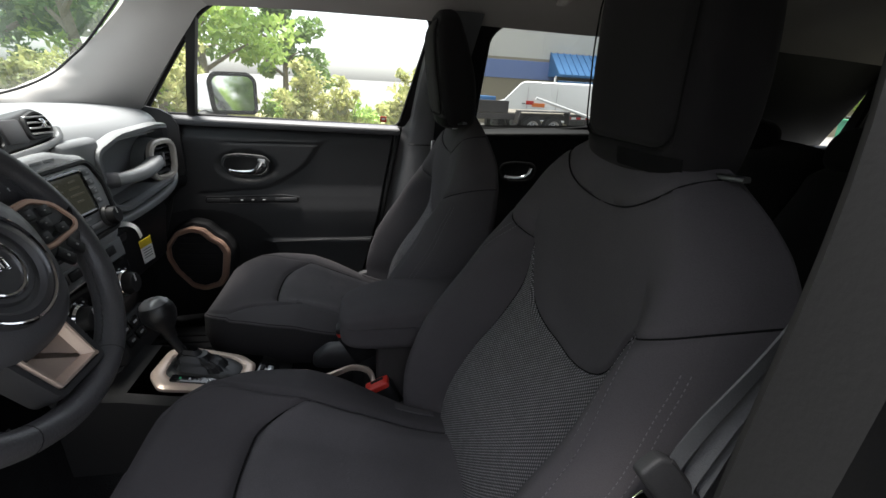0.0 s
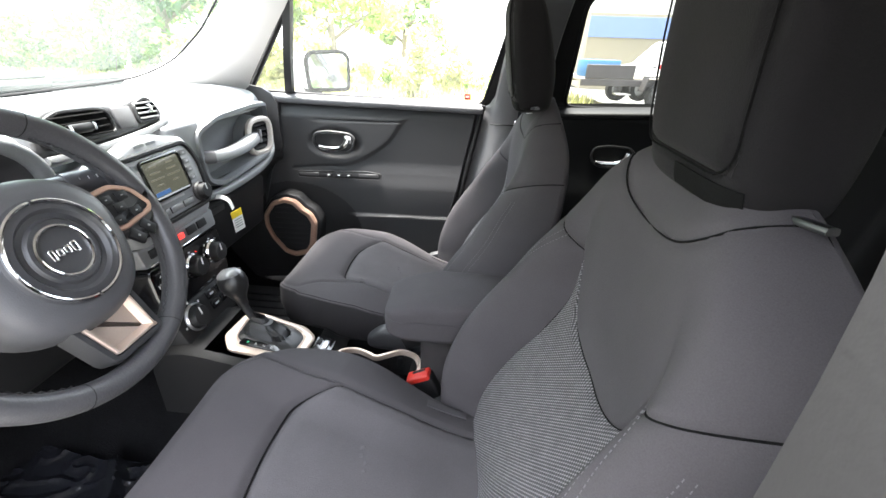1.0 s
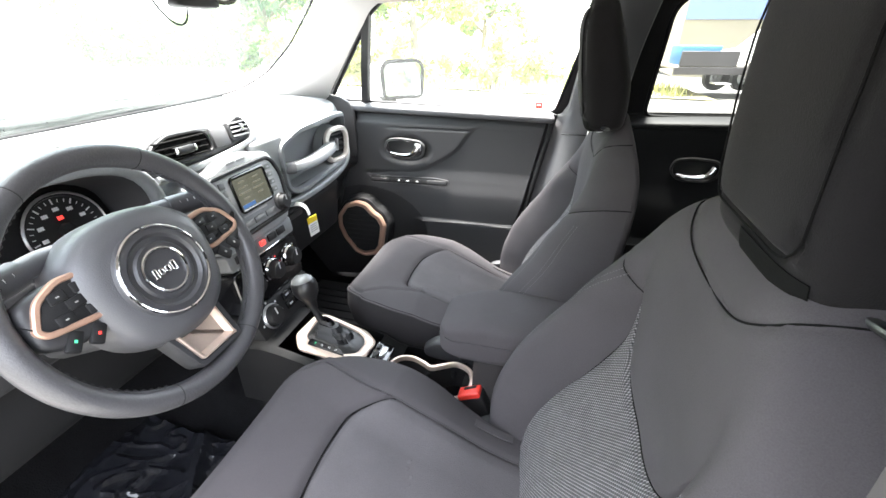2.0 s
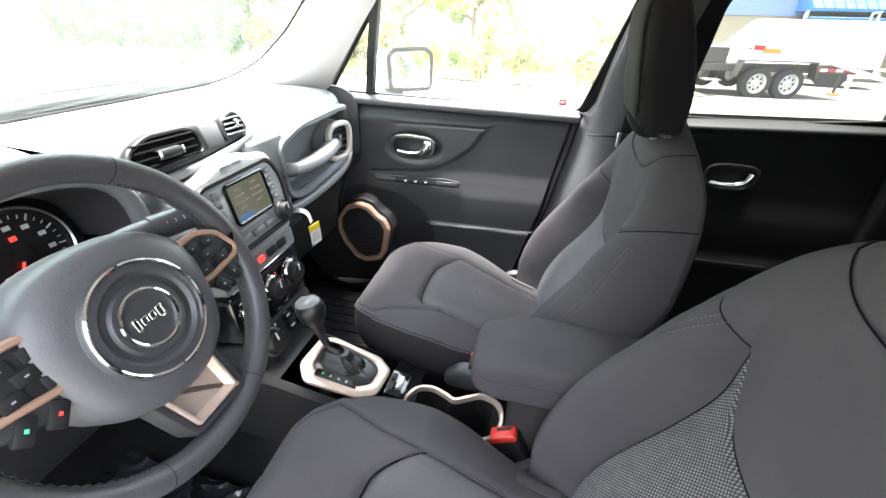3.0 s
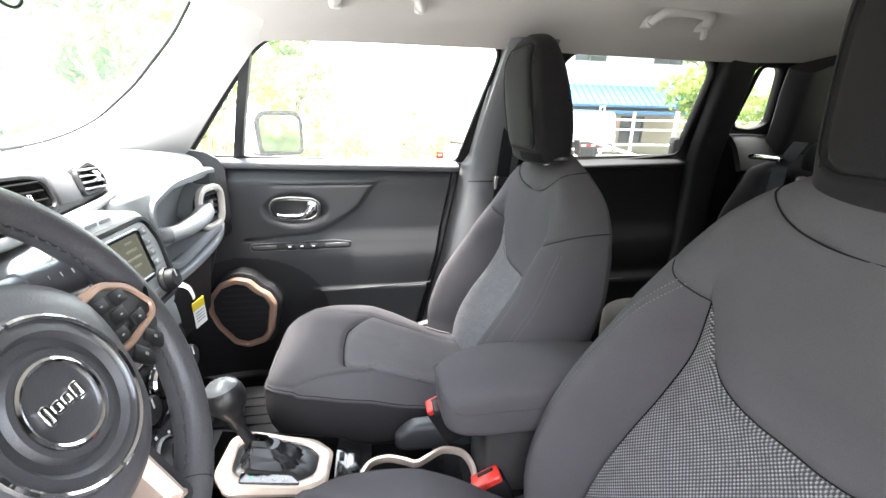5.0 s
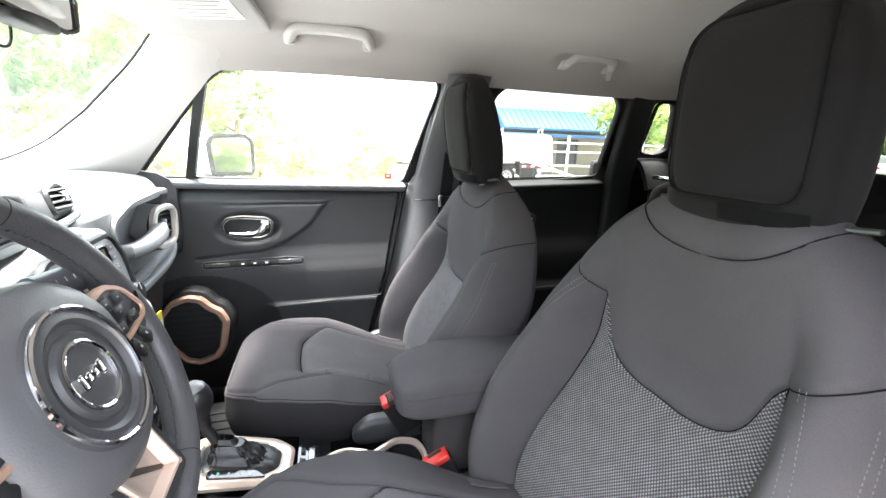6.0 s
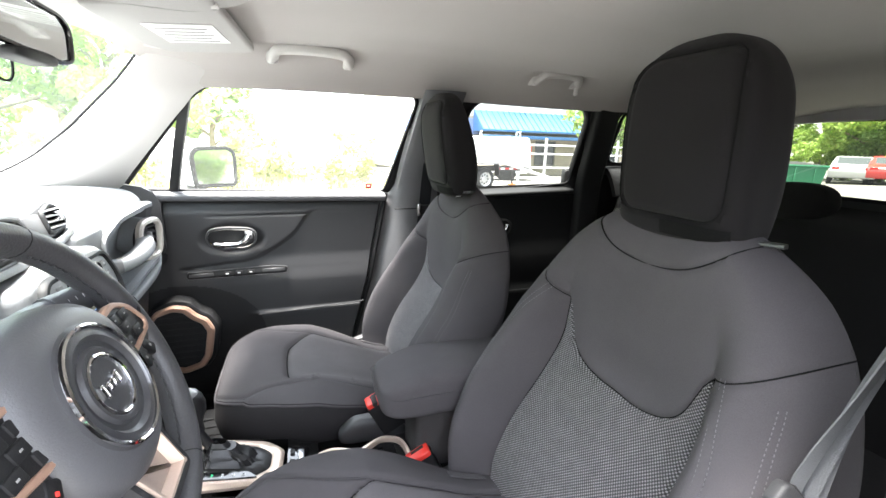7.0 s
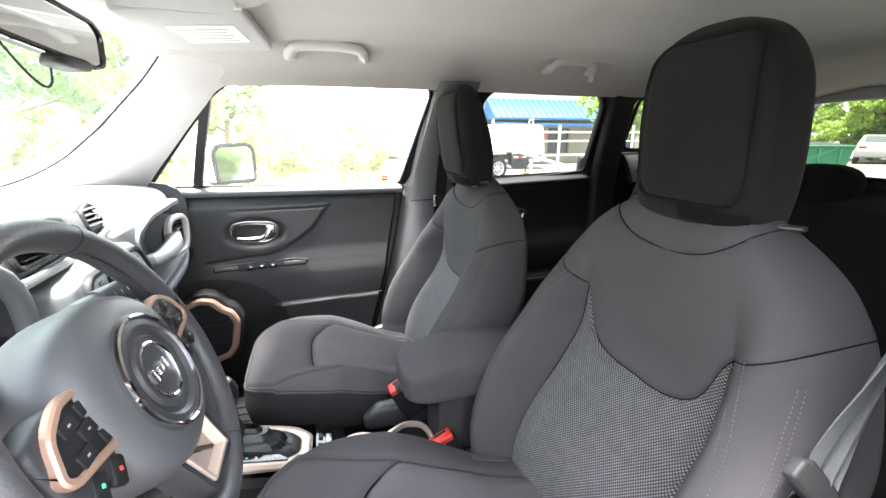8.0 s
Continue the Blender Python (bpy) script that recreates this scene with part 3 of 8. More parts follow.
setting("pillar_front_far", pillar_trim(1), TRIM_LIGHT, "pale grey trim on the far front pillar", "pillar trim")
setting("pillar_front_near", pillar_trim(-1), TRIM_LIGHT, "pale grey trim on the near front pillar", "pillar trim")


# middle pillars
def mid_pillar(sg, dx):
    near = [(0.125, 0.70, 0.42), (0.150, 0.69, 0.62), (0.195, 0.672, 0.88), (0.222, 0.657, 1.08), (0.238, 0.645, 1.25), (0.262, 0.600, 1.385), (0.272, 0.565, 1.445)]
    path = near if sg < 0 else [(0.125, 0.715, 0.42), (0.145, 0.72, 0.62), (0.18, 0.728, 0.88), (0.215, 0.725, 1.08), (0.238, 0.655, 1.25), (0.262, 0.585, 1.385), (0.272, 0.555, 1.445)]
    sm = [Vector((p.x + dx, sg * p.y, p.z)) for p in smooth_line(path, 6)]
    bm = bmesh.new()
    rows = []
    for p in sm:
        wid = 0.165 - 0.02 * step(1.05, 1.4, p.z)
        prof = [(0.0, 0.03), (0.004, -0.008), (0.02, -0.022), (0.06, -0.030), (wid * 0.7, -0.030), (wid - 0.01, -0.018), (wid, 0.03)]
        if sg > 0:
            low = step(1.125, 1.07, p.z)
            prof = [(-0.075 * low, 0.036), (-0.042 * low, 0.030 - 0.018 * low), (0.002 - 0.008 * low, 0.010 - 0.008 * low)] + prof[1:]
        rows.append([bm.verts.new(p + Vector((a, sg * b, 0))) for a, b in prof])
    for a, b in zip(rows, rows[1:]):
        for j in range(len(a) - 1):
            bm.faces.new((a[j], a[j + 1], b[j + 1], b[j]))
    return bm


setting("pillar_middle_far", mid_pillar(1, 0.002), PLASTIC_GREY, "grey plastic trim on the middle pillar", "pillar trim")
setting("pillar_middle_near", mid_pillar(-1, 0.012), PILLAR_SHADED, "soft trim on the near middle pillar, darkened against the door light", "pillar trim")
near_groove = [(p.x + 0.118, -p.y, p.z) for p in smooth_line([(0.150, 0.6605, 0.62), (0.195, 0.6425, 0.88), (0.222, 0.6275, 1.08), (0.238, 0.6155, 1.25), (0.262, 0.5705, 1.385)], 6)]
setting("pillar_bead", tube(near_groove, 0.0030, 6), RUBBER, "dark joint down the near middle pillar trim", "seal")
setting("pillar_joint", box(0.10, 0.004, 0.004, 0.001, 1, pose(0.265, 0.697, 1.055, 0, 0, 0)), PLASTIC_BLACK, "dark joint across the middle pillar trim", "joint")


def rear_pillar(sg):
    path = smooth_line([(1.03, 0.72, 0.60), (1.05, 0.725, 0.9), (1.045, 0.715, 1.12), (1.022, 0.655, 1.28), (1.000, 0.600, 1.42), (0.993, 0.592, 1.452)], 6)
    return sweep([(p.x, sg * p.y, p.z) for p in path], round_outline([(-0.062, -0.008), (0.062, -0.008), (0.05, 0.03), (-0.05, 0.03)], 0.012, 3), up=(0, -sg, 0))


# Beads take a paler plastic than the pillar, painting in their soft highlights.
for dx in (-0.035, 0.012):
    rib = [(p.x + dx, p.y - 0.015, p.z) for p in smooth_line([(1.05, 0.72, 0.9), (1.045, 0.71, 1.12), (1.022, 0.650, 1.28), (1.000, 0.595, 1.42)], 6)]
    setting("pillar_bead", tube(rib, 0.006, 8), PLASTIC_SOFT, "raised black bead along the rear pillar, paled for its highlight", "seal")
setting("pillar_rear_far", rear_pillar(1), PLASTIC_BLACK, "black trim on the rear pillar", "pillar trim")
setting("pillar_rear_near", rear_pillar(-1), PLASTIC, "black trim on the near rear pillar", "pillar trim")
for sg, nm in ((1, "pillar_tail_far"), (-1, "pillar_tail_near")):
    pth = smooth_line([(1.36, sg * 0.70, 1.02), (1.34, sg * 0.665, 1.20), (1.28, sg * 0.60, 1.36), (1.25, sg * 0.56, 1.44)], 5)
    setting(nm, sweep(pth, round_outline([(-0.11, -0.015), (0.11, -0.015), (0.09, 0.05), (-0.09, 0.05)], 0.02, 3), up=(0, -sg, 0)), PLASTIC_SOFT, "dark grey trim behind the quarter window", "pillar trim")
setting("shelf_ledge_far", sheet(lambda u, v: Vector((1.110 + 0.30 * u, 0.706 - 0.060 * v - 0.035 * v * v, 1.214 - 0.012 * v - 0.10 * v ** 3)), 8, 10, 0.02), PLASTIC_BLACK, "dark sloping panel under the quarter window", "ledge")


# ---- front seats ----
BACK_X = curve_table([(0.58, 0.205), (0.66, 0.212), (0.74, 0.228), (0.82, 0.264), (0.89, 0.308), (0.95, 0.337), (1.02, 0.344), (1.10, 0.349), (1.145, 0.357), (1.175, 0.371), (1.20, 0.392), (1.225, 0.408)])
BACK_REAR = curve_table([(0.58, 0.375), (0.70, 0.385), (0.82, 0.400), (0.94, 0.415), (1.04, 0.432), (1.10, 0.436), (1.15, 0.432), (1.185, 0.424), (1.21, 0.417), (1.225, 0.412)])
BACK_W = curve_table([(0.58, 0.208), (0.66, 0.240), (0.74, 0.258), (0.82, 0.268), (0.90, 0.271), (0.95, 0.267), (1.00, 0.256), (1.06, 0.236), (1.11, 0.208), (1.15, 0.172), (1.18, 0.132), (1.205, 0.088), (1.225, 0.045)])
BOLSTER = curve_table([(0.58, 0.050), (0.70, 0.072), (0.80, 0.088), (0.88, 0.098), (0.95, 0.086), (1.00, 0.063), (1.04, 0.037), (1.08, 0.014), (1.225, 0.0)])
V_LINE = curve_table([(0.0, 0.927), (0.040, 0.928), (0.068, 0.934), (0.086, 0.942), (0.099, 0.952), (0.109, 0.966), (0.119, 0.990), (0.129, 1.014), (0.140, 1.030)])


def insert_half(z):
    return min(lerp_table([(0.58, 0.155), (0.75, 0.150), (0.90, 0.146), (1.02, 0.140), (1.23, 0.140)], z), 0.6 * BACK_W(z))


def back_front(s, z):
    """How far back the seat back's front face lies at the side place s and the height z."""
    a, w, si, b = abs(s), BACK_W(z), insert_half(z), BOLSTER(z)
    crest = si + 0.44 * (w - si)
    x = BACK_X(z)
    if a <= si:
        return x - 0.010 * step(0.0, si, a)
    if a <= crest:
        return x - 0.010 - b * step(si - 0.01, crest, a) * 1.0 + 0.0
    t = min(1.0, (a - crest) / (w - crest))
    wrap = min(0.080 + 0.75 * b, max(0.004, BACK_REAR(z) - 0.012 - (x - 0.010 - b)))
    return x - 0.010 - b + wrap * (1 - math.sqrt(max(0.0, 1 - t * t)))


NECK = [(-0.125, 1.186), (-0.10, 1.162), (-0.07, 1.144), (-0.035, 1.134), (0, 1.131), (0.035, 1.134), (0.07, 1.144), (0.10, 1.162), (0.125, 1.186)]
STITCH_A = [(0.170, 1.050), (0.187, 1.022), (0.203, 0.985), (0.212, 0.94), (0.216, 0.88), (0.214, 0.70)]


def seat_back(seat):
    nu, nv, vs = 96, 150, 100
    us = [-1 + 2 * i / nu for i in range(nu + 1)]

    def place(u, v):
        side = 1 if u >= 0 else -1
        a = min(1.0, abs(u) / 0.5)
        seam = V_LINE(a * 0.140) if abs(u) <= 0.5 else 1.030 + 0.056 * math.sin((abs(u) - 0.5) * math.pi) ** 0.9
        z = 0.58 + (seam - 0.58) * v / vs if v <= vs else seam + (1.225 - seam) * (v - vs) / (nv - vs)
        si, w = insert_half(z), BACK_W(z)
        s = side * (a * si if abs(u) <= 0.5 else si + (w - si) * math.sin((abs(u) - 0.5) * math.pi) ** 0.9)
        x = back_front(s, z)
        g = 0.0055 * math.exp(-((z - seam) / 0.0045) ** 2)
        if z < seam:
            g = max(g, 0.006 * math.exp(-((abs(s) - si) / 0.005) ** 2))
            g = max(g, 0.0025 * math.exp(-(seg_dist(abs(s), z, STITCH_A) / 0.003) ** 2))
        if z > 1.13:
            g = max(g, 0.004 * math.exp(-(seg_dist(s, z, NECK) / 0.004) ** 2))
        puff = 0.006 * math.sin(math.pi * min(1, max(0, (z - 0.6) / 0.3))) if abs(u) < 0.5 and z < seam else 0.0
        wob = 0.0025 * noise.noise(Vector((s * 9, z * 9, 3.1)))
        return Vector((x + g - puff + wob, s, z))
    grid = [[place(u, v) for v in range(nv + 1)] for u in us]

    def cut(test):
        bm = bmesh.new()
        uv = bm.loops.layers.uv.new("UVMap")
        made = {}
        for i in range(nu):
            for j in range(nv):
                if not test(i, j):
                    continue
                vs4 = []
                for k in ((i, j), (i + 1, j), (i + 1, j + 1), (i, j + 1)):
                    if k not in made:
                        made[k] = bm.verts.new(grid[k[0]][k[1]])
                    vs4.append(made[k])
                f = bm.faces.new(vs4)
                for lp in f.loops:
                    lp[uv].uv = (lp.vert.co.y, lp.vert.co.z)
        return bm
    q = nu // 4
    shell = bmesh.new()
    rows = []
    rear_n = 18
    for j in range(0, nv + 1, 3):
        L, R = grid[0][j], grid[nu][j]
        row = []
        for k in range(rear_n + 1):
            t = k / rear_n
            ang = math.pi * t
            w = BACK_W(L.z)
            xr = BACK_REAR(L.z)
            c = math.cos(ang)
            sy = -w * math.copysign(abs(c) ** 0.55, c)
            row.append(shell.verts.new((L.x + (xr - L.x) * math.sin(ang) ** 0.6 if 0 < k < rear_n else L.x, sy if 0 < k < rear_n else (L.y if k == 0 else R.y), L.z)))
        rows.append(row)
    for a, b in zip(rows, rows[1:]):
        for k in range(rear_n):
            shell.faces.new((a[k], a[k + 1], b[k + 1], b[k]))
    shell.faces.new(rows[0])
    top = [shell.verts.new(grid[i][nv]) for i in range(nu, -1, -3)]
    shell.faces.new(rows[-1] + top[1:-1])
    back = part("backrest", shell, CLOTH_FLANK, seat)
    part("shoulder_panel", cut(lambda i, j: j >= vs), CLOTH, back, "smooth dark grey cloth yoke with a V-shaped lower edge")
    part("mesh_insert", cut(lambda i, j: j < vs and q <= i < 3 * q), MESHCLOTH, back, "knitted grey mesh panel")
    def outer(i, j):
        return abs(-1 + 2 * (i + 0.5) / nu) > 0.82
    for own in (lambda i: i < q, lambda i: i >= 3 * q):
        part("bolster", cut(lambda i, j: j < vs and own(i) and not outer(i, j)), CLOTH, back, "raised dark cloth side bolster")
        part("side_panel", cut(lambda i, j: j < vs and own(i) and outer(i, j)), CLOTH_FLANK, back, "darker cloth side of the bolster")

    def on(s, z, off=0.0005):
        return Vector((back_front(s, z) - off + 0.0012, s, z))
    seam_row = [grid[i][vs] + Vector((-0.0006, 0, 0)) for i in range(nu + 1)]
    part("seam", tube(seam_row, 0.0010, 5, up=(1, 0, 0)), VELCRO, back, "sunk dark seam")
    part("seam", tube([Vector((back_front(p.x, p.y) + 0.0020, p.x, p.y)) for p in smooth_line([(a, b, 0) for a, b in NECK], 6)], 0.0010, 5, up=(1, 0, 0)), VELCRO, back, "sunk dark seam")
    for i in (q, 3 * q):
        part("seam", tube([grid[i][j] + Vector((-0.0006, 0, 0)) for j in range(0, vs + 1, 2)], 0.0013, 5, up=(1, 0, 0)), VELCRO, back, "sunk dark seam")
    for sg in (-1, 1):
        line = smooth_line([(a, b, 0) for a, b in STITCH_A], 8)
        stitches([on(sg * p.x, p.y) for p in line], "stitching", back)
        stitches([on(sg * (p.x - 0.009), p.y - 0.003) for p in line], "stitching", back)
        for k in (0.79, 0.765):
            i = int(round((1 + sg * k) / 2 * nu))
            stitches([grid[i][j] + Vector((-0.0004, 0, 0)) for j in range(20, vs - 4, 2)], "stitching", back, r=0.0005)
    return back


HEAD_W = curve_table([(1.168, 0.099), (1.190, 0.102), (1.215, 0.104), (1.27, 0.105), (1.32, 0.105), (1.36, 0.104), (1.43, 0.100)])
HEAD_F = curve_table([(1.168, 0.366), (1.190, 0.362), (1.23, 0.356), (1.28, 0.352), (1.33, 0.351), (1.38, 0.352), (1.43, 0.358)])
HEAD_B = curve_table([(1.168, 0.438), (1.190, 0.444), (1.24, 0.450), (1.30, 0.444), (1.36, 0.432), (1.43, 0.415)])


def head_close(z, n):
    """How far the headrest is drawn in toward its top and its foot."""
    t = max(0.0, (z - 1.335) / 0.096, (1.190 - z) / 0.022)
    return max(0.0, 1 - min(1.0, t) ** n) ** (1 / n)


def head_point(ang, z, off=0.0):
    w, xf, xb = HEAD_W(z) * head_close(z, 2.5) + off, HEAD_F(z), HEAD_B(z)
    mid = (xf + xb) / 2 + 0.006 * step(1.38, 1.43, z)
    dx = (xb - xf) / 2 * head_close(z, 3.2) + off
    c, s = math.cos(ang), math.sin(ang)
    r = (abs(c) ** 4.2 + abs(s) ** 4.2) ** (-1 / 4.2)
    return Vector((mid - dx * r * c, w * r * s, z))


def head_front(y, z, off=0.0):
    """The point on the headrest's front at the side place y."""
    lo, hi = -math.pi / 2, math.pi / 2
    for _ in range(30):
        m = (lo + hi) / 2
        if head_point(m, z).y < y:
            lo = m
        else:
            hi = m
    return head_point(lo, z, off)


HEAD_SEAM = round_outline([(-0.082, 1.204), (0.082, 1.204), (0.084, 1.32), (0.076, 1.41), (-0.076, 1.41), (-0.084, 1.32)], 0.028)


def headrest(seat):
    bm = bmesh.new()
    nz, na = 80, 144
    z0, z1 = 1.1690, 1.4295
    rows = []
    for j in range(nz + 1):
        z = z0 + (z1 - z0) * (0.5 - 0.5 * math.cos(math.pi * j / nz))
        row = []
        for i in range(na):
            ang = 2 * math.pi * i / na
            p = head_point(ang, z)
            if math.cos(ang) > 0 and abs(p.y) < 0.11:
                d = seg_dist(p.y, z, HEAD_SEAM)
                p.x += 0.006 * math.exp(-(d / 0.0045) ** 2)
                if abs(p.y) < 0.085 and z > 1.207:
                    p.x -= 0.003
            p.x += 0.002 * noise.noise(p * 12)
            row.append(bm.verts.new(p))
        rows.append(row)
    for a, b in zip(rows, rows[1:]):
        for i in range(na):
            bm.faces.new((a[i], a[(i + 1) % na], b[(i + 1) % na], b[i]))
    bm.faces.new(rows[0])
    bm.faces.new(rows[-1])
    head = part("headrest", bm, CLOTH_SHADED, seat, "boxy cloth headrest with a stitched front panel, toned dark as in shade")

    cord = [head_front(y, z, 0.0032) for y, z in HEAD_SEAM + HEAD_SEAM[:1]]
    part("seam", tube(cord, 0.0011, 5, up=(1, 0, 0)), VELCRO, head, "sunk dark seam")

    def tab(u, v):
        z = 1.179 + 0.019 * v
        y = -0.092 + 0.096 * u
        p = head_front(y, z, 0.0012)
        return p
    part("hook_tape", sheet(tab, 18, 4, 0.0008), VELCRO, head, "black hook-tape tab")
    for sg in (-1, 1):
        part("post", tube([(0.395, sg * 0.062, 1.17), (0.395, sg * 0.062, 1.215)], 0.007, 10, up=(1, 0, 0)), SATIN, head, "metal headrest post")
        part("guide_clip", sweep([(0.398, sg * 0.090, 1.184), (0.400, sg * 0.110, 1.1865), (0.404, sg * 0.134, 1.1885)], round_outline([(-0.0055, -0.0028), (0.0055, -0.0028), (0.0045, 0.0028), (-0.0045, 0.0028)], 0.002, 2)), DULL_METAL, head, "bright metal guide clip")
        part("post_guide", lathe([(0.0, 0.006), (0.012, 0.005), (0.017, 0.0), (0.018, -0.012), (0.0, -0.012)], 16, pose(0.395, sg * 0.062, 1.2)), PLASTIC_BLACK, head)
    return head


CUSH_Z = curve_table([(-0.287, 0.694), (-0.279, 0.708), (-0.262, 0.719), (-0.23, 0.727), (-0.18, 0.729), (-0.12, 0.718), (-0.06, 0.704), (0.02, 0.680), (0.12, 0.648), (0.26, 0.630)])
CUSH_W = curve_table([(-0.287, 0.060), (-0.280, 0.108), (-0.262, 0.148), (-0.235, 0.172), (-0.195, 0.193), (-0.14, 0.207), (-0.07, 0.213), (-0.01, 0.209), (0.05, 0.192), (0.12, 0.176), (0.26, 0.170)])
CUSH_SEAM = curve_table([(-0.287, 0.24), (-0.26, 0.205), (-0.19, 0.164), (-0.13, 0.142), (-0.05, 0.128), (0.07, 0.120), (0.26, 0.110)])


def cushion_seam(x):
    """How far from the middle the seam between the seat panel and the side bolster runs."""
    return min(CUSH_SEAM(x), 0.93 * CUSH_W(x))


def insert_front(s):
    """The x of the insert's front seam."""
    a = abs(s) / 0.131
    return -0.128 + 0.014 * a * a + 0.07 * max(0.0, (a - 0.52) / 0.48) ** 2


def cushion_top(x, s):
    w, b = CUSH_W(x), cushion_seam(x)
    a = abs(s)
    z = CUSH_Z(x)
    rise = lerp_table([(-0.287, 0.0), (-0.22, 0.006), (-0.15, 0.018), (-0.06, 0.032), (0.06, 0.020), (0.16, 0.008), (0.26, 0.004)], x)
    z += rise * step(b - 0.075, b + 0.016, a)
    if a > b:
        z -= (0.008 + 0.25 * rise) * ((a - b) / max(0.02, w - b)) ** 2.4
    return z


def seat_cushion(seat):
    nx, ns = 120, 120
    xs = [-0.287 + 0.547 * (i / nx) ** 1.3 for i in range(nx + 1)]

    def surf(i, j, raised):
        x = xs[i]
        u = -1 + 2 * j / ns
        w, b = CUSH_W(x), cushion_seam(x)
        a = abs(u)
        s = math.copysign(a / 0.6 * b if a <= 0.6 else b + (w - b) * math.sin((a - 0.6) / 0.4 * math.pi / 2), u)
        z = cushion_top(x, s)
        inside = a <= 0.6 and x > insert_front(s)
        d = abs(abs(s) - b)
        e = abs(x - insert_front(s)) * 0.9 if abs(s) < b else 9.0
        z -= 0.005 * math.exp(-(d / 0.005) ** 2) + 0.009 * math.exp(-(e / 0.006) ** 2)
        if inside:
            z += 0.006 * min(1.0, min(d, e) / 0.025)
        elif abs(s) < b:
            z += 0.003 * min(1.0, e / 0.03) * step(-0.287, -0.25, x)
        z += 0.0022 * noise.noise(Vector((x * 9, s * 9, 1.7)))
        return Vector((x, s, z)), inside
    bm_main, bm_ins, bm_flank = bmesh.new(), bmesh.new(), bmesh.new()
    pts = [[surf(i, j, 0) for j in range(ns + 1)] for i in range(nx + 1)]
    uvl = bm_ins.loops.layers.uv.new("UVMap")
    caches = ({}, {}, {})
    for i in range(nx):
        for j in range(ns):
            q = [(i, j), (i + 1, j), (i + 1, j + 1), (i, j + 1)]
            ins = sum(pts[a][b][1] for a, b in q) >= 4
            bm, cache = (bm_ins, caches[1]) if ins else (bm_flank, caches[2]) if abs(-1 + 2 * (j + 0.5) / ns) > 0.6 else (bm_main, caches[0])
            vs = []
            for k in q:
                if k not in cache:
                    cache[k] = bm.verts.new(pts[k[0]][k[1]][0])
                vs.append(cache[k])
            f = bm.faces.new(vs)
            if ins:
                for lp in f.loops:
                    lp[uvl].uv = (lp.vert.co.y, lp.vert.co.x)
    skirt = bmesh.new()
    rim = [pts[i][0][0] for i in range(nx, -1, -2)] + [pts[0][j][0] for j in range(2, ns, 2)] + [pts[i][ns][0] for i in range(0, nx + 1, 2)]
    mid = Vector((0.02, 0, 0))
    rows = []
    for k, (dz, inn) in enumerate(((0.0, 0.0), (-0.012, -0.005), (-0.05, -0.008), (-0.10, 0.0), (-0.15, 0.02), (-0.175, 0.05))):
        row = []
        for p in rim:
            o = Vector((p.x - mid.x, p.y, 0))
            o = o.normalized() if o.length else Vector((1, 0, 0))
            z = p.z + dz if k < 2 else lerp_table([(0, p.z - 0.012), (1, 0.54)], (k - 1) / 4)
            row.append(skirt.verts.new((p.x - o.x * inn, p.y - o.y * inn, z)))
        rows.append(row)
    for a, b in zip(rows, rows[1:]):
        for i in range(len(rim) - 1):
            skirt.faces.new((a[i], a[i + 1], b[i + 1], b[i]))
    skirt.faces.new(rows[-1])
    cush = part("cushion", bm_main, CLOTH, seat)

    part("cushion_insert", bm_ins, CLOTH_INSERT, cush, "lighter grey woven cushion insert with faint pressed marks")
    part("bolster", bm_flank, CLOTH_FLANK, cush, "darker cloth side bolsters of the cushion")
    part("side_skirt", skirt, SKIRT_CLOTH, cush, "black cloth cushion side")
    part("seam", tube([Vector((insert_front(b), b, cushion_top(insert_front(b), b) - 0.0066)) for b in [-0.130 + 0.260 * k / 60 for k in range(61)]], 0.0015, 5), VELCRO, cush, "sunk dark seam")
    for sg in (-1, 1):
        line = [(-0.270 + 0.49 * k / 40) for k in range(41)]
        part("piping", tube([Vector((a, sg * (cushion_seam(a) + 0.001), cushion_top(a, cushion_seam(a)) - 0.0036)) for a in line], 0.0019, 6), CLOTH_FLANK, cush, "thin piped seam")
    piping = [Vector(p) + Vector((0, 0, -0.004)) for p in rim]
    mids = [p + Vector(((p.x - 0.02), p.y, 0)).normalized() * 0.0025 for p in piping]
    part("piping", tube(mids, 0.0026, 6), CLOTH, cush, "thin piped seam")
    # pressed marks: rows of small raised bars
    for mx, my, rot in ((0.005, 0.02, 20), (-0.055, -0.095, -35), (0.03, -0.11, 15)):
        for k in range(4):
            c = Vector((mx, my, 0)) + Matrix.Rotation(radians(rot), 3, "Z") @ Vector((0.004 * (k % 2), 0.013 * (k - 1.5), 0))
            part("pressed_mark", box(0.009, 0.006, 0.0012, 0.0005, 1, pose(c.x, c.y, cushion_top(c.x, c.y) + 0.0052, 0, 0, rot)), CLOTH_INSERT, cush)
    return cush


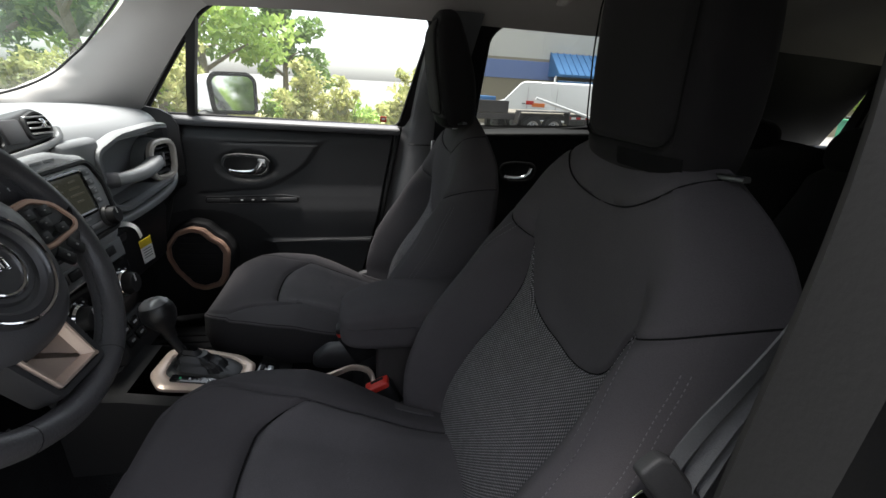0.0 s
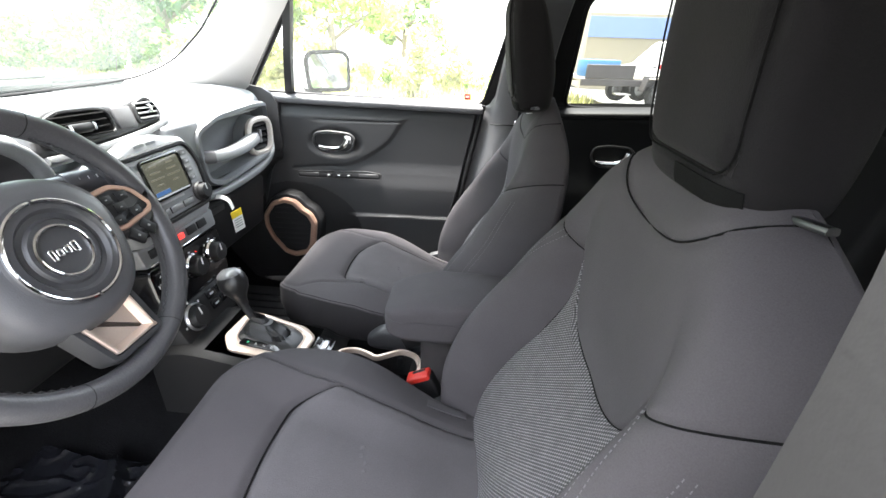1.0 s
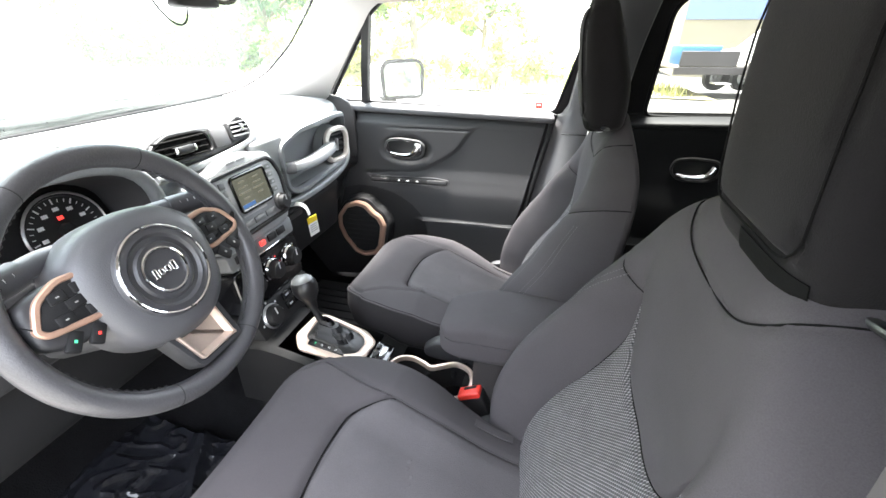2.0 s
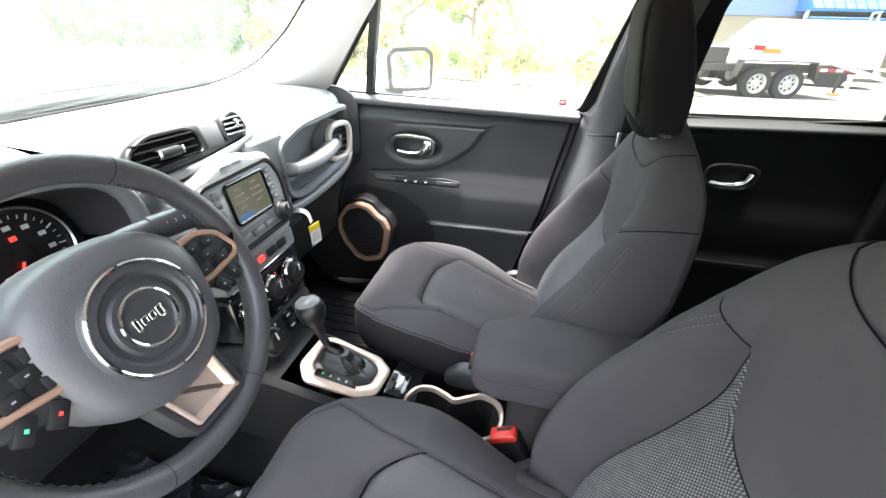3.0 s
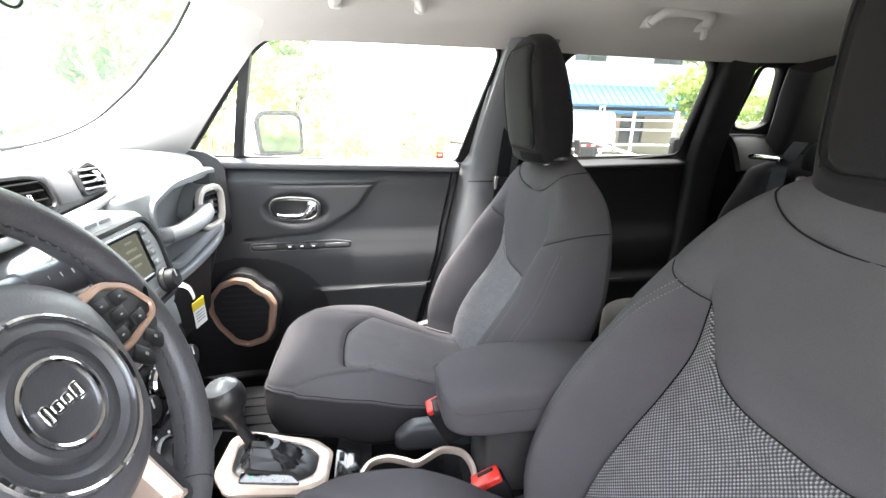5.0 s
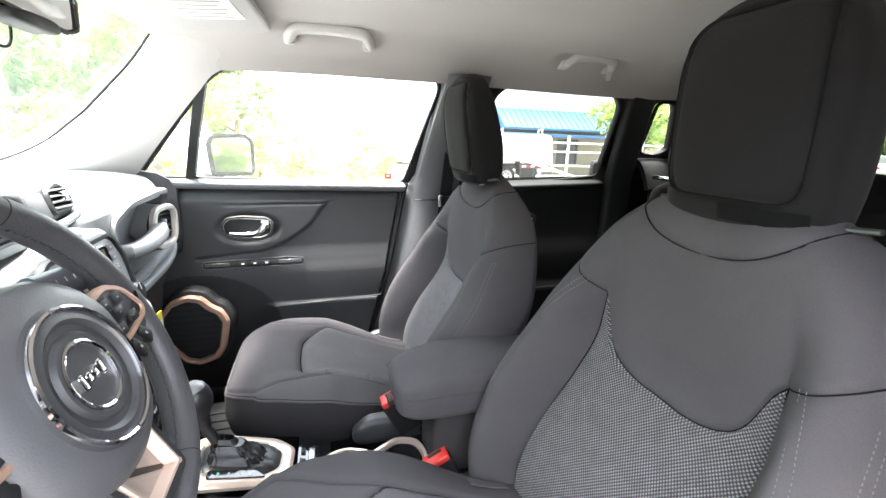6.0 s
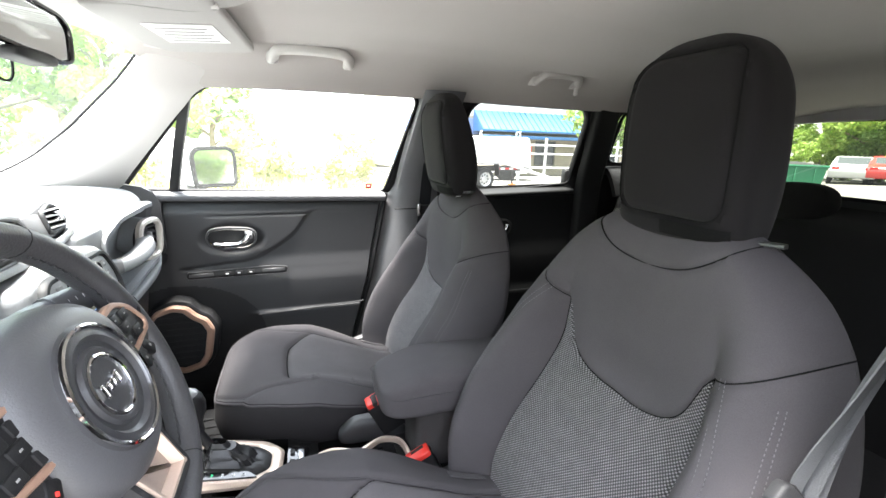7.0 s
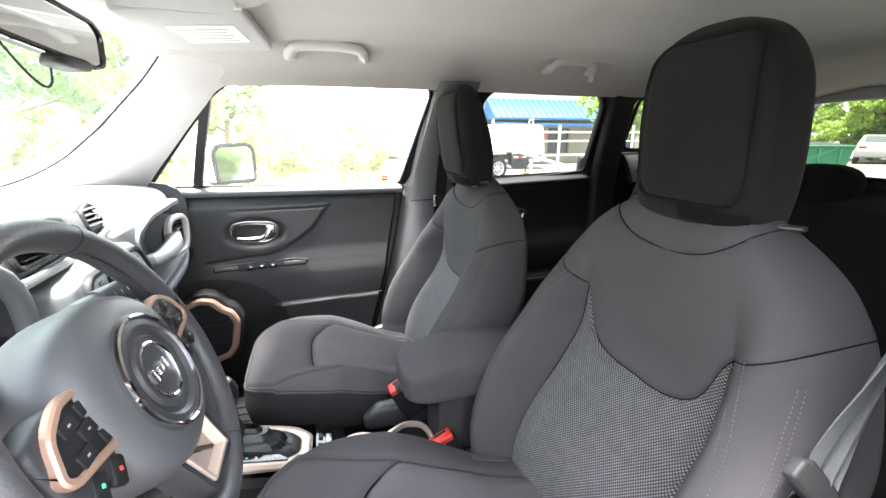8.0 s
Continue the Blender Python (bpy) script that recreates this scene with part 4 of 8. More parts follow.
def build_seat(label, at):
    seat = thing("front_seat", label, "car seat", "front seats", at=at)
    seat_back(seat)
    headrest(seat)
    seat_cushion(seat)
    # base, rails and hinge covers
    part("seat_base", box(0.40, 0.40, 0.12, 0.02, 2, pose(0.03, 0, 0.49)), PLASTIC_BLACK, seat)
    for sg in (-1, 1):
        part("seat_rail", box(0.52, 0.04, 0.045, 0.006, 2, pose(0.02, sg * 0.18, 0.425)), PLASTIC_BLACK, seat)
        hinge = prism(round_outline([(-0.11, -0.05), (0.13, -0.06), (0.15, 0.06), (0.09, 0.12), (0.03, 0.05), (-0.10, 0.02)], 0.03), 0.022, 0.006)
        hinge.transform(basis((0.21, sg * 0.245 + (0.011 if sg < 0 else -0.011), 0.62), (1, 0, 0), (0, 0, 1)))
        part("hinge_cover", hinge, PLASTIC, seat, "dark plastic hinge cover")
        tag_bm = sheet(lambda u, v, sg=sg: Vector((0.09 + 0.07 * u, sg * (0.150 + 0.018 * v), cushion_top(0.09 + 0.07 * u, 0.150 + 0.018 * v) + 0.004)), 4, 3, 0.002)
        part("cloth_tab", tag_bm, CLOTH_INSERT, seat, "grey cloth anchor tab")
    return seat


DRIVER_Y, PASSENGER_Y, SEAT_SHIFT = -0.318, 0.328, -0.082
driver_seat = build_seat("dark grey cloth front seat with knitted mesh back panel", pose(0, DRIVER_Y, 0))
passenger_seat = copy_thing(driver_seat, pose(SEAT_SHIFT, PASSENGER_Y, 0))
for child in driver_seat.children:
    if child.name.startswith(("cushion", "cloth_tab")):
        child.location = (0.028, -0.008, 0.038)
    elif child.name.startswith("backrest"):
        child.location = (0, 0.009, 0)
for child in passenger_seat.children:
    if child.name.startswith(("cushion", "cloth_tab")):
        child.location = (0.048, -0.012, 0)
    elif child.name.startswith("backrest"):
        child.matrix_basis = pose(0.014, 0, -0.040) @ Matrix.Diagonal((1, 1.055, 1, 1))
    elif child.name.startswith("headrest"):
        child.matrix_basis = pose(0.372, 0, 1.170) @ pose(0, 0, 0, 0, -6, 0) @ pose(-0.400, 0, -1.185)
passenger_seat["label"] = "dark grey cloth front seat beside the far door, same pattern"


# ---- dashboard ----
dash = thing("dashboard", "dark grey dashboard with round-cornered vents and a touch screen", "dashboard")
DASH = [(-0.866, 1.151), (-0.80, 1.155), (-0.70, 1.153), (-0.60, 1.147), (-0.545, 1.138), (-0.515, 1.120), (-0.500, 1.090)]
DASH_LOW = [(-0.500, 0.950), (-0.505, 0.925), (-0.53, 0.905), (-0.55, 0.86), (-0.56, 0.78), (-0.60, 0.70), (-0.72, 0.66)]


def dash_surface(profile, y0, y1, n, bulge=0.0):
    prof = smooth_line([(a, b, 0) for a, b in profile], 5)

    def f(u, v):
        y = y0 + (y1 - y0) * v
        i = min(int(u * (len(prof) - 1)), len(prof) - 2)
        t = u * (len(prof) - 1) - i
        p = prof[i].lerp(prof[i + 1], t)
        back = 0.06 * max(0.0, (abs(y) - 0.52) / 0.18) ** 2
        return Vector((p.x - back * step(0.2, 1, u), y, p.y - 0.02 * max(0.0, (abs(y) - 0.6) / 0.1) ** 2))
    return sheet(f, len(prof) - 1, n)


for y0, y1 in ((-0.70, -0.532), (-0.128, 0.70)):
    part("top_pad", dash_surface(DASH, y0, y1, 40), DASH_SUNLIT, dash, "grained dash top pad in sunlit grey")
part("top_pad", dash_surface([(-0.866, 1.151), (-0.80, 1.155), (-0.70, 1.150), (-0.655, 1.141)], -0.532, -0.128, 16), DASH_SUNLIT, dash, "grained dash top pad in sunlit grey")
part("lower_panel", dash_surface(DASH_LOW, 0.16, 0.70, 24), PLASTIC_BLACK, dash, "black lower dash panel")
part("lower_panel", dash_surface([(a - 0.0, b) for a, b in DASH_LOW], -0.70, -0.10, 24), PLASTIC_BLACK, dash, "black lower dash panel")
part("end_cap", prism([(a, b) for a, b in DASH + [(-0.500, 0.950), (-0.55, 0.86), (-0.60, 0.70), (-0.875, 0.70)]], 0.012, 0.0, 1, basis((0, 0.712, 0), (1, 0, 0), (0, 0, 1))), PLASTIC, dash)
part("side_filler", box(0.05, 0.13, 0.185, 0.012, 3, pose(-0.513, 0.195, 1.018)), DASH_SUNLIT, dash)

# passenger tray with grab handle
TRAY = round_outline([(0.225, 1.085), (0.33, 1.112), (0.52, 1.118), (0.635, 1.105), (0.685, 1.045), (0.665, 0.975), (0.60, 0.945), (0.30, 0.928), (0.235, 0.955)], 0.03)
TRAY_IN = inset_outline(TRAY, 0.017)


def face(x, lean=0.0):
    """Plan (y, z) onto the dash face at x; depth goes to the cabin."""
    return basis((x, 0, 0), (0, 1, 0), (0, 0, 1))


tray_rim = ring(TRAY, TRAY_IN, 0.022, face(-0.503), 0.008)
for v in tray_rim.verts:
    v.co.x -= 0.06 * max(0.0, (v.co.y - 0.52) / 0.18) ** 2
part("tray_rim", tray_rim, DASH_SUNLIT, dash, "raised grey rim of the passenger tray")
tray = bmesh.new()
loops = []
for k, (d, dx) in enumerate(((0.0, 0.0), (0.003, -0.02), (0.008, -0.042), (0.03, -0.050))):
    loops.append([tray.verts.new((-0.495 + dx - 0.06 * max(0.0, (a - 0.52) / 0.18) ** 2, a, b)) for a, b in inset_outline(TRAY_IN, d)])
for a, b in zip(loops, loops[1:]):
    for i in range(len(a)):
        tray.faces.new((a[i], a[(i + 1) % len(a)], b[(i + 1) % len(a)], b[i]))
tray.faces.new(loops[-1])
part("tray", tray, TRAY_SHADED, dash, "recessed storage tray in a shaded dash grey")
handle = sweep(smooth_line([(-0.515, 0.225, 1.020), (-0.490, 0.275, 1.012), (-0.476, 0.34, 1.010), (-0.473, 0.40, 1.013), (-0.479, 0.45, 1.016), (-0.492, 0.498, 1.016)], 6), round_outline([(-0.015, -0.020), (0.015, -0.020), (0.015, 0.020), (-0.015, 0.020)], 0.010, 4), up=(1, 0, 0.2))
part("grab_bar", handle, DASH_SUNLIT, dash, "soft grey grab bar across the tray")
part("grab_bar_clamp", sweep(smooth_line([(-0.515, 0.225, 1.020), (-0.500, 0.254, 1.015), (-0.489, 0.277, 1.012)], 4), round_outline([(-0.017, -0.023), (0.017, -0.023), (0.017, 0.023), (-0.017, 0.023)], 0.011, 4), up=(1, 0, 0.2)), PLASTIC_GREY, dash)
shelf_edge = sweep(smooth_line([(-0.497, 0.19, 0.930), (-0.488, 0.30, 0.918), (-0.488, 0.50, 0.926), (-0.505, 0.62, 0.948), (-0.54, 0.69, 0.985)], 6), round_outline([(-0.012, -0.009), (0.012, -0.009), (0.012, 0.009), (-0.012, 0.009)], 0.006, 3))
part("lower_rail", shelf_edge, DASH_SUNLIT, dash, "grey lower dash rail")
part("glovebox_lid", box(0.03, 0.36, 0.17, 0.02, 3, pose(-0.545, 0.40, 0.80, 0, 8, 0)), PLASTIC_BLACK, dash, "black glovebox lid")
part("glovebox_catch", box(0.012, 0.07, 0.022, 0.005, 2, pose(-0.522, 0.30, 0.862, 0, 8, 0)), PLASTIC, dash)


def vent(parent, m, w, h, slats, rim_mat, name="side_vent", corner=0.02, bezel=0.010):
    """An air outlet: rim, dark box, slats and a tab; m places its face (x right, y up)."""
    out = round_outline([(-w / 2, -h / 2), (w / 2, -h / 2), (w / 2, h / 2), (-w / 2, h / 2)], corner)
    inn = inset_outline(out, bezel)
    v = part(name, ring(out, inn, 0.014, m, 0.004), rim_mat, parent)
    part("vent_box", prism(inn, 0.002, 0.0, 1, m @ pose(0, 0, -0.022)), PLASTIC_BLACK, v, smooth=False)
    part("vent_wall", ring(inset_outline(inn, -0.0015), inn, 0.024, m @ pose(0, 0, -0.022)), PLASTIC_BLACK, v)
    for k in range(slats):
        y = -h / 2 + bezel + (h - 2 * bezel) * (k + 0.5) / slats
        part("slat", box(w - 2 * bezel - 0.004, 0.0025, 0.016, 0.001, 1, m @ pose(0, y, -0.003, 25)), PLASTIC, v)
    part("vent_tab", box(0.008, h * 0.35, 0.012, 0.003, 2, m @ pose(0, 0, 0.006)), SATIN, v, "silver vent tab")
    return v


vent(dash, basis((-0.500, 0.547, 1.014), (0.22, 1, 0.0), (0.05, 0.0, 1)), 0.112, 0.116, 5, PALE_TRIM, corner=0.046, bezel=0.015)
part("vent_duct", lathe([(0.0565, 0.004), (0.0575, -0.02), (0.060, -0.06)], 32, basis((-0.510, 0.549, 1.014), (0.22, 1, 0.0), (0.05, 0.0, 1))), DASH_SUNLIT, dash, "grey vent housing")

# twin vents on the dash top
pod = thing("vent_pod", "black twin air vent pod on the dash top", "air vent")
POD = round_outline([(-0.125, -0.030), (-0.105, -0.040), (0.06, -0.030), (0.165, -0.018), (0.185, 0.0), (0.175, 0.032), (0.150, 0.044), (0.115, 0.034), (0.075, 0.026), (0.03, 0.034), (-0.06, 0.036), (-0.11, 0.018)], 0.018)
pm = basis((-0.510, -0.008, 1.139), (0.0, 1, -0.03), (-0.30, 0.03, 1))
part("pod_shell", prism(POD, 0.05, 0.008, 3, pm @ pose(0, 0, -0.05)), PLASTIC, pod, "dark grey vent pod shell")
part("pod_lip", sweep(smooth_line([(-0.110, -0.043, 0.0), (-0.02, -0.042, 0.004), (0.06, -0.035, 0.004), (0.135, -0.026, 0.003), (0.178, -0.014, 0.0), (0.190, 0.004, -0.004)], 6), round_outline([(-0.006, -0.005), (0.006, -0.005), (0.006, 0.005), (-0.006, 0.005)], 0.003, 3)), DASH_SUNLIT, pod, "lower lip in sunlit dash grey").matrix_basis = pm
V1 = round_outline([(-0.105, -0.026), (0.045, -0.020), (0.045, 0.018), (0.02, 0.026), (-0.055, 0.027), (-0.10, 0.010)], 0.014)
V2 = round_outline([(0.105, -0.012), (0.155, -0.008), (0.170, 0.006), (0.160, 0.028), (0.145, 0.034), (0.112, 0.024)], 0.01)
for out, n in ((V1, 4), (V2, 4)):
    va = part("air_vent", ring(grown(out, 0.003), inset_outline(out, 0.004), 0.006, pm, 0.002), PLASTIC_BLACK, pod)
    part("vent_box", prism(inset_outline(out, 0.003), 0.001, 0.0, 1, pm @ pose(0, 0, 0.0012)), VELCRO, va, smooth=False)
    ys = [b for _, b in out]
    xs_ = [a for a, _ in out]
    for k in range(n):
        y = min(ys) + (max(ys) - min(ys)) * (k + 0.8) / (n + 0.6)
        part("slat", box((max(xs_) - min(xs_)) * 0.82, 0.003, 0.008, 0.001, 1, pm @ pose((max(xs_) + min(xs_)) / 2, y, 0.004, 20)), SATIN if out is V2 else VELCRO, va)
part("vent_knob", box(0.05, 0.016, 0.014, 0.006, 3, pm @ pose(-0.035, -0.004, 0.010)), PLASTIC_BLACK, pod)
for dx in (-0.058, -0.012):
    part("vent_tab", box(0.005, 0.014, 0.016, 0.002, 2, pm @ pose(dx, -0.004, 0.012)), CHROME, pod, "chrome vent tab")
part("vent_tab", box(0.006, 0.016, 0.014, 0.002, 2, pm @ pose(0.138, 0.012, 0.010)), CHROME, pod, "chrome vent tab")
part("grey_plate", box(0.045, 0.040, 0.006, 0.003, 2, pm @ pose(0.076, 0.003, 0.002)), PLASTIC_GREY, pod, "grey plate between the vents")

# centre stack
stack = thing("centre_stack", "grey centre stack with radio and heater controls", "centre console")
sm = basis((-0.452, 0.040, 1.035), (0, 1, 0), (-0.22, 0, 1))
S_OUT = round_outline([(-0.128, 0.052), (-0.06, 0.064), (-0.03, 0.074), (0.04, 0.077), (0.075, 0.066), (0.122, 0.057), (0.142, 0.0), (0.125, -0.09), (0.105, -0.115), (-0.105, -0.115), (-0.125, -0.09)], 0.018)
S_IN = round_outline([(-0.090, 0.040), (0.100, 0.042), (0.118, 0.0), (0.108, -0.083), (-0.100, -0.085), (-0.112, 0.0)], 0.016)
part("stack_body", prism(S_OUT, 0.12, 0.014, 3, sm @ pose(0, 0, -0.12)), STACK_LIT, stack, "grey stack housing with a shaped crown, paled as if lit")
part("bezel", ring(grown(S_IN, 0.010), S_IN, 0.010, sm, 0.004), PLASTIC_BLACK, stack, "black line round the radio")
part("radio", prism(S_IN, 0.006, 0.003, 2, sm), STACK_LIT, stack, "grey radio face, paled as if lit")
for k in range(2):
    part("crown_mark", box(0.026, 0.006, 0.0016, 0.0006, 1, sm @ pose(-0.010 + 0.032 * k, 0.0615, 0.0004)), DASH_SUNLIT, stack, "raised grey mark")
SCR = round_outline([(-0.036, -0.039), (0.066, -0.039), (0.066, 0.029), (-0.036, 0.029)], 0.005, 3)
part("screen_frame", ring(grown(SCR, 0.007), SCR, 0.004, sm @ pose(0, 0, 0.006), 0.001), GLOSS_BLACK, stack)
scr = part("screen", prism(SCR, 0.0015, 0.0, 1, sm @ pose(0, 0, 0.006)), SCREEN, stack, "touch screen with a dim glow in place of reflections", smooth=False)
for k in range(4):
    for j in range(2):
        part("screen_bar", box(0.018 + 0.010 * ((k * 7 + j * 3) % 3), 0.003, 0.001, 0, 1, sm @ pose(-0.010 + 0.046 * j, 0.019 - 0.012 * k, 0.0082)), SCREEN_GLINT, scr, smooth=False)
part("screen_bar", box(0.040, 0.008, 0.001, 0, 1, sm @ pose(-0.012, -0.033, 0.0082)), SCREEN_BLUE, scr, smooth=False)
for k in range(4):
    part("side_button", box(0.018, 0.012, 0.006, 0.002, 2, sm @ pose(0.086, 0.026 - 0.018 * k, 0.0055)), BUTTON_GREY, stack)
    part("button_mark", box(0.007, 0.0035, 0.0006, 0, 1, sm @ pose(0.086, 0.026 - 0.018 * k, 0.0090)), SOFT_MARK, stack, smooth=False)
    part("side_button", box(0.016, 0.014, 0.006, 0.002, 2, sm @ pose(-0.064, 0.026 - 0.018 * k, 0.0055)), BUTTON_GREY, stack)


def knob(parent, m, r, h, mat=PLASTIC_BLACK, rim=None, ribs=0, name="knob"):
    k = part(name, lathe([(r * 1.05, 0), (r, h * 0.2), (r * 0.96, h * 0.85), (r * 0.86, h), (0, h)], 28, m), mat, parent)
    if rim:
        part("knob_ring", lathe([(r * 1.24, 0), (r * 1.28, 0.004), (r * 1.16, 0.008), (r * 1.08, 0.004), (r * 1.08, 0)], 28, m), rim, k, "chrome ring")
    part("pointer", box(r * 0.14, r * 0.7, 0.001, 0, 1, m @ pose(0, r * 0.5, h + 0.0003)), WHITE_MARK, k, smooth=False)
    return k


knob(stack, sm @ pose(0.088, -0.062, 0.006), 0.017, 0.020, rim=PLASTIC)
knob(stack, sm @ pose(-0.082, -0.066, 0.006), 0.015, 0.018, rim=PLASTIC)
part("disc_slot", box(0.080, 0.004, 0.002, 0.0005, 1, sm @ pose(0.0, -0.052, 0.0065)), SATIN, stack, "bright slot line")
for k in range(3):
    part("menu_button", box(0.036, 0.014, 0.005, 0.002, 2, sm @ pose(-0.036 + 0.040 * k, -0.070, 0.007)), BUTTON_GREY, stack)
# hazard row, heater knobs, lower switches
lm = basis((-0.432, 0.040, 0.905), (0, 1, 0), (-0.18, 0, 1))
part("switch_band", prism(round_outline([(-0.115, -0.020), (0.115, -0.020), (0.118, 0.022), (-0.118, 0.022)], 0.01), 0.09, 0.006, 2, lm @ pose(0, 0, -0.09)), BUTTON_GREY, stack, "grey switch band")
part("band_line", box(0.21, 0.003, 0.003, 0.001, 1, lm @ pose(0, -0.017, 0.002)), CHROME, stack, "thin bright strip")
part("hazard_switch", box(0.017, 0.012, 0.006, 0.002, 2, lm @ pose(-0.006, 0.003, 0.002)), RED_LIT, stack, "red hazard switch")
for k in (-0.082, -0.044, 0.030, 0.066):
    part("band_switch", box(0.030, 0.017, 0.005, 0.002, 2, lm @ pose(k, 0.003, 0.001)), PLASTIC_BLACK, stack)
hm = basis((-0.424, 0.040, 0.825), (0, 1, 0), (-0.10, 0, 1))
part("heater_panel", prism(round_outline([(-0.115, -0.055), (0.115, -0.055), (0.115, 0.056), (-0.115, 0.056)], 0.015), 0.10, 0.006, 2, hm @ pose(0, 0, -0.10)), GLOSS_BLACK, stack, "glossy black heater panel")
for k, r in ((-0.072, 0.022), (0.0, 0.022), (0.072, 0.022)):
    kb = knob(stack, hm @ pose(k, 0.010, 0.0), r, 0.024, rim=CHROME)
    for a in range(7):
        ang = radians(-120 + 40 * a)
        part("tick", box(0.005, 0.0016, 0.0006, 0, 1, hm @ pose(k + math.sin(ang) * r * 1.45, 0.010 + math.cos(ang) * r * 1.45, 0.0006, 0, 0, -math.degrees(ang))), RED_LIT if k == 0.0 and a > 3 else WHITE_MARK, stack, smooth=False)
lo = basis((-0.405, 0.040, 0.742), (0, 1, 0), (-0.35, 0, 1))
part("stack_foot", prism(round_outline([(-0.108, -0.050), (0.108, -0.050), (0.112, 0.035), (-0.112, 0.035)], 0.015), 0.10, 0.006, 2, lo @ pose(0, 0, -0.10)), PLASTIC_BLACK, stack, "black lower stack")
for k in range(4):
    part("lower_switch", box(0.030, 0.020, 0.006, 0.003, 2, lo @ pose(0.010 + 0.034 * (k % 2), 0.018 - 0.026 * (k // 2), 0.002)), GLOSS_BLACK, stack)
    part("switch_mark", box(0.012, 0.004, 0.0006, 0, 1, lo @ pose(0.010 + 0.034 * (k % 2), 0.018 - 0.026 * (k // 2), 0.0054)), SOFT_MARK, stack, smooth=False)
knob(stack, lo @ pose(-0.058, 0.0, 0.0), 0.024, 0.020, rim=SATIN)
knob(stack, lo @ pose(0.085, 0.0, 0.0), 0.010, 0.012)
for k in range(5):
    part("switch_mark", box(0.005, 0.005, 0.0006, 0, 1, lo @ pose(-0.058 + 0.036 * math.sin(radians(-100 + 50 * k)), 0.036 * math.cos(radians(-100 + 50 * k)), 0.001)), WHITE_MARK, stack, smooth=False)

# instrument cluster
cluster = thing("instrument_cluster", "hooded instrument cluster with two lit dials", "instrument cluster")
CY = -0.330


def hood_arc(r_y, r_z, zc, x, n=24):
    out = []
    for i in range(n + 1):
        c, s = math.cos(math.pi * (1 - i / n)), math.sin(math.pi * (1 - i / n))
        r = (abs(c) ** 3 + abs(s) ** 3) ** (-1 / 3)
        out.append((x, CY + r_y * r * c, zc + r_z * r * s))
    return out


inside = [hood_arc(0.170, 0.094, 1.035, -0.590), hood_arc(0.192, 0.114, 1.035, -0.515), hood_arc(0.196, 0.118, 1.035, -0.506)]
arcs = [hood_arc(0.196, 0.118, 1.035, -0.506), hood_arc(0.201, 0.124, 1.035, -0.500), hood_arc(0.207, 0.130, 1.035, -0.503), hood_arc(0.213, 0.134, 1.035, -0.53), hood_arc(0.220, 0.130, 1.035, -0.60), hood_arc(0.226, 0.122, 1.035, -0.66), hood_arc(0.235, 0.095, 1.035, -0.76)]
hb = bmesh.new()
vv = [[hb.verts.new(p) for p in a] for a in inside]
for a, b in zip(vv, vv[1:]):
    for i in range(len(a) - 1):
        hb.faces.new((a[i], a[i + 1], b[i + 1], b[i]))
part("hood_lining", hb, PLASTIC, cluster, "black inside of the hood")
hb = bmesh.new()
vv = [[hb.verts.new(p) for p in a] for a in arcs]
for a, b in zip(vv, vv[1:]):
    for i in range(len(a) - 1):
        hb.faces.new((a[i], a[i + 1], b[i + 1], b[i]))
part("hood", hb, DASH_SUNLIT, cluster, "cluster hood in sunlit dash grey")
part("hood_lip", sweep(hood_arc(0.202, 0.126, 1.035, -0.497), round_outline([(-0.011, -0.012), (0.011, -0.012), (0.011, 0.012), (-0.011, 0.012)], 0.009, 4), up=(1, 0, 0)), DASH_SUNLIT, cluster, "padded hood lip in sunlit dash grey")
part("cluster_face", box(0.01, 0.35, 0.16, 0.01, 2, pose(-0.594, CY, 1.060, 0, -12, 0)), PLASTIC_BLACK, cluster)
part("column_shroud", box(0.20, 0.13, 0.11, 0.03, 3, pose(-0.43, CY, 0.985, 0, -23, 0)), PLASTIC, cluster, "grey steering column shroud")
part("knee_panel", box(0.05, 0.46, 0.17, 0.02, 3, pose(-0.53, -0.36, 0.96, 0, 12, 0)), PLASTIC, cluster)
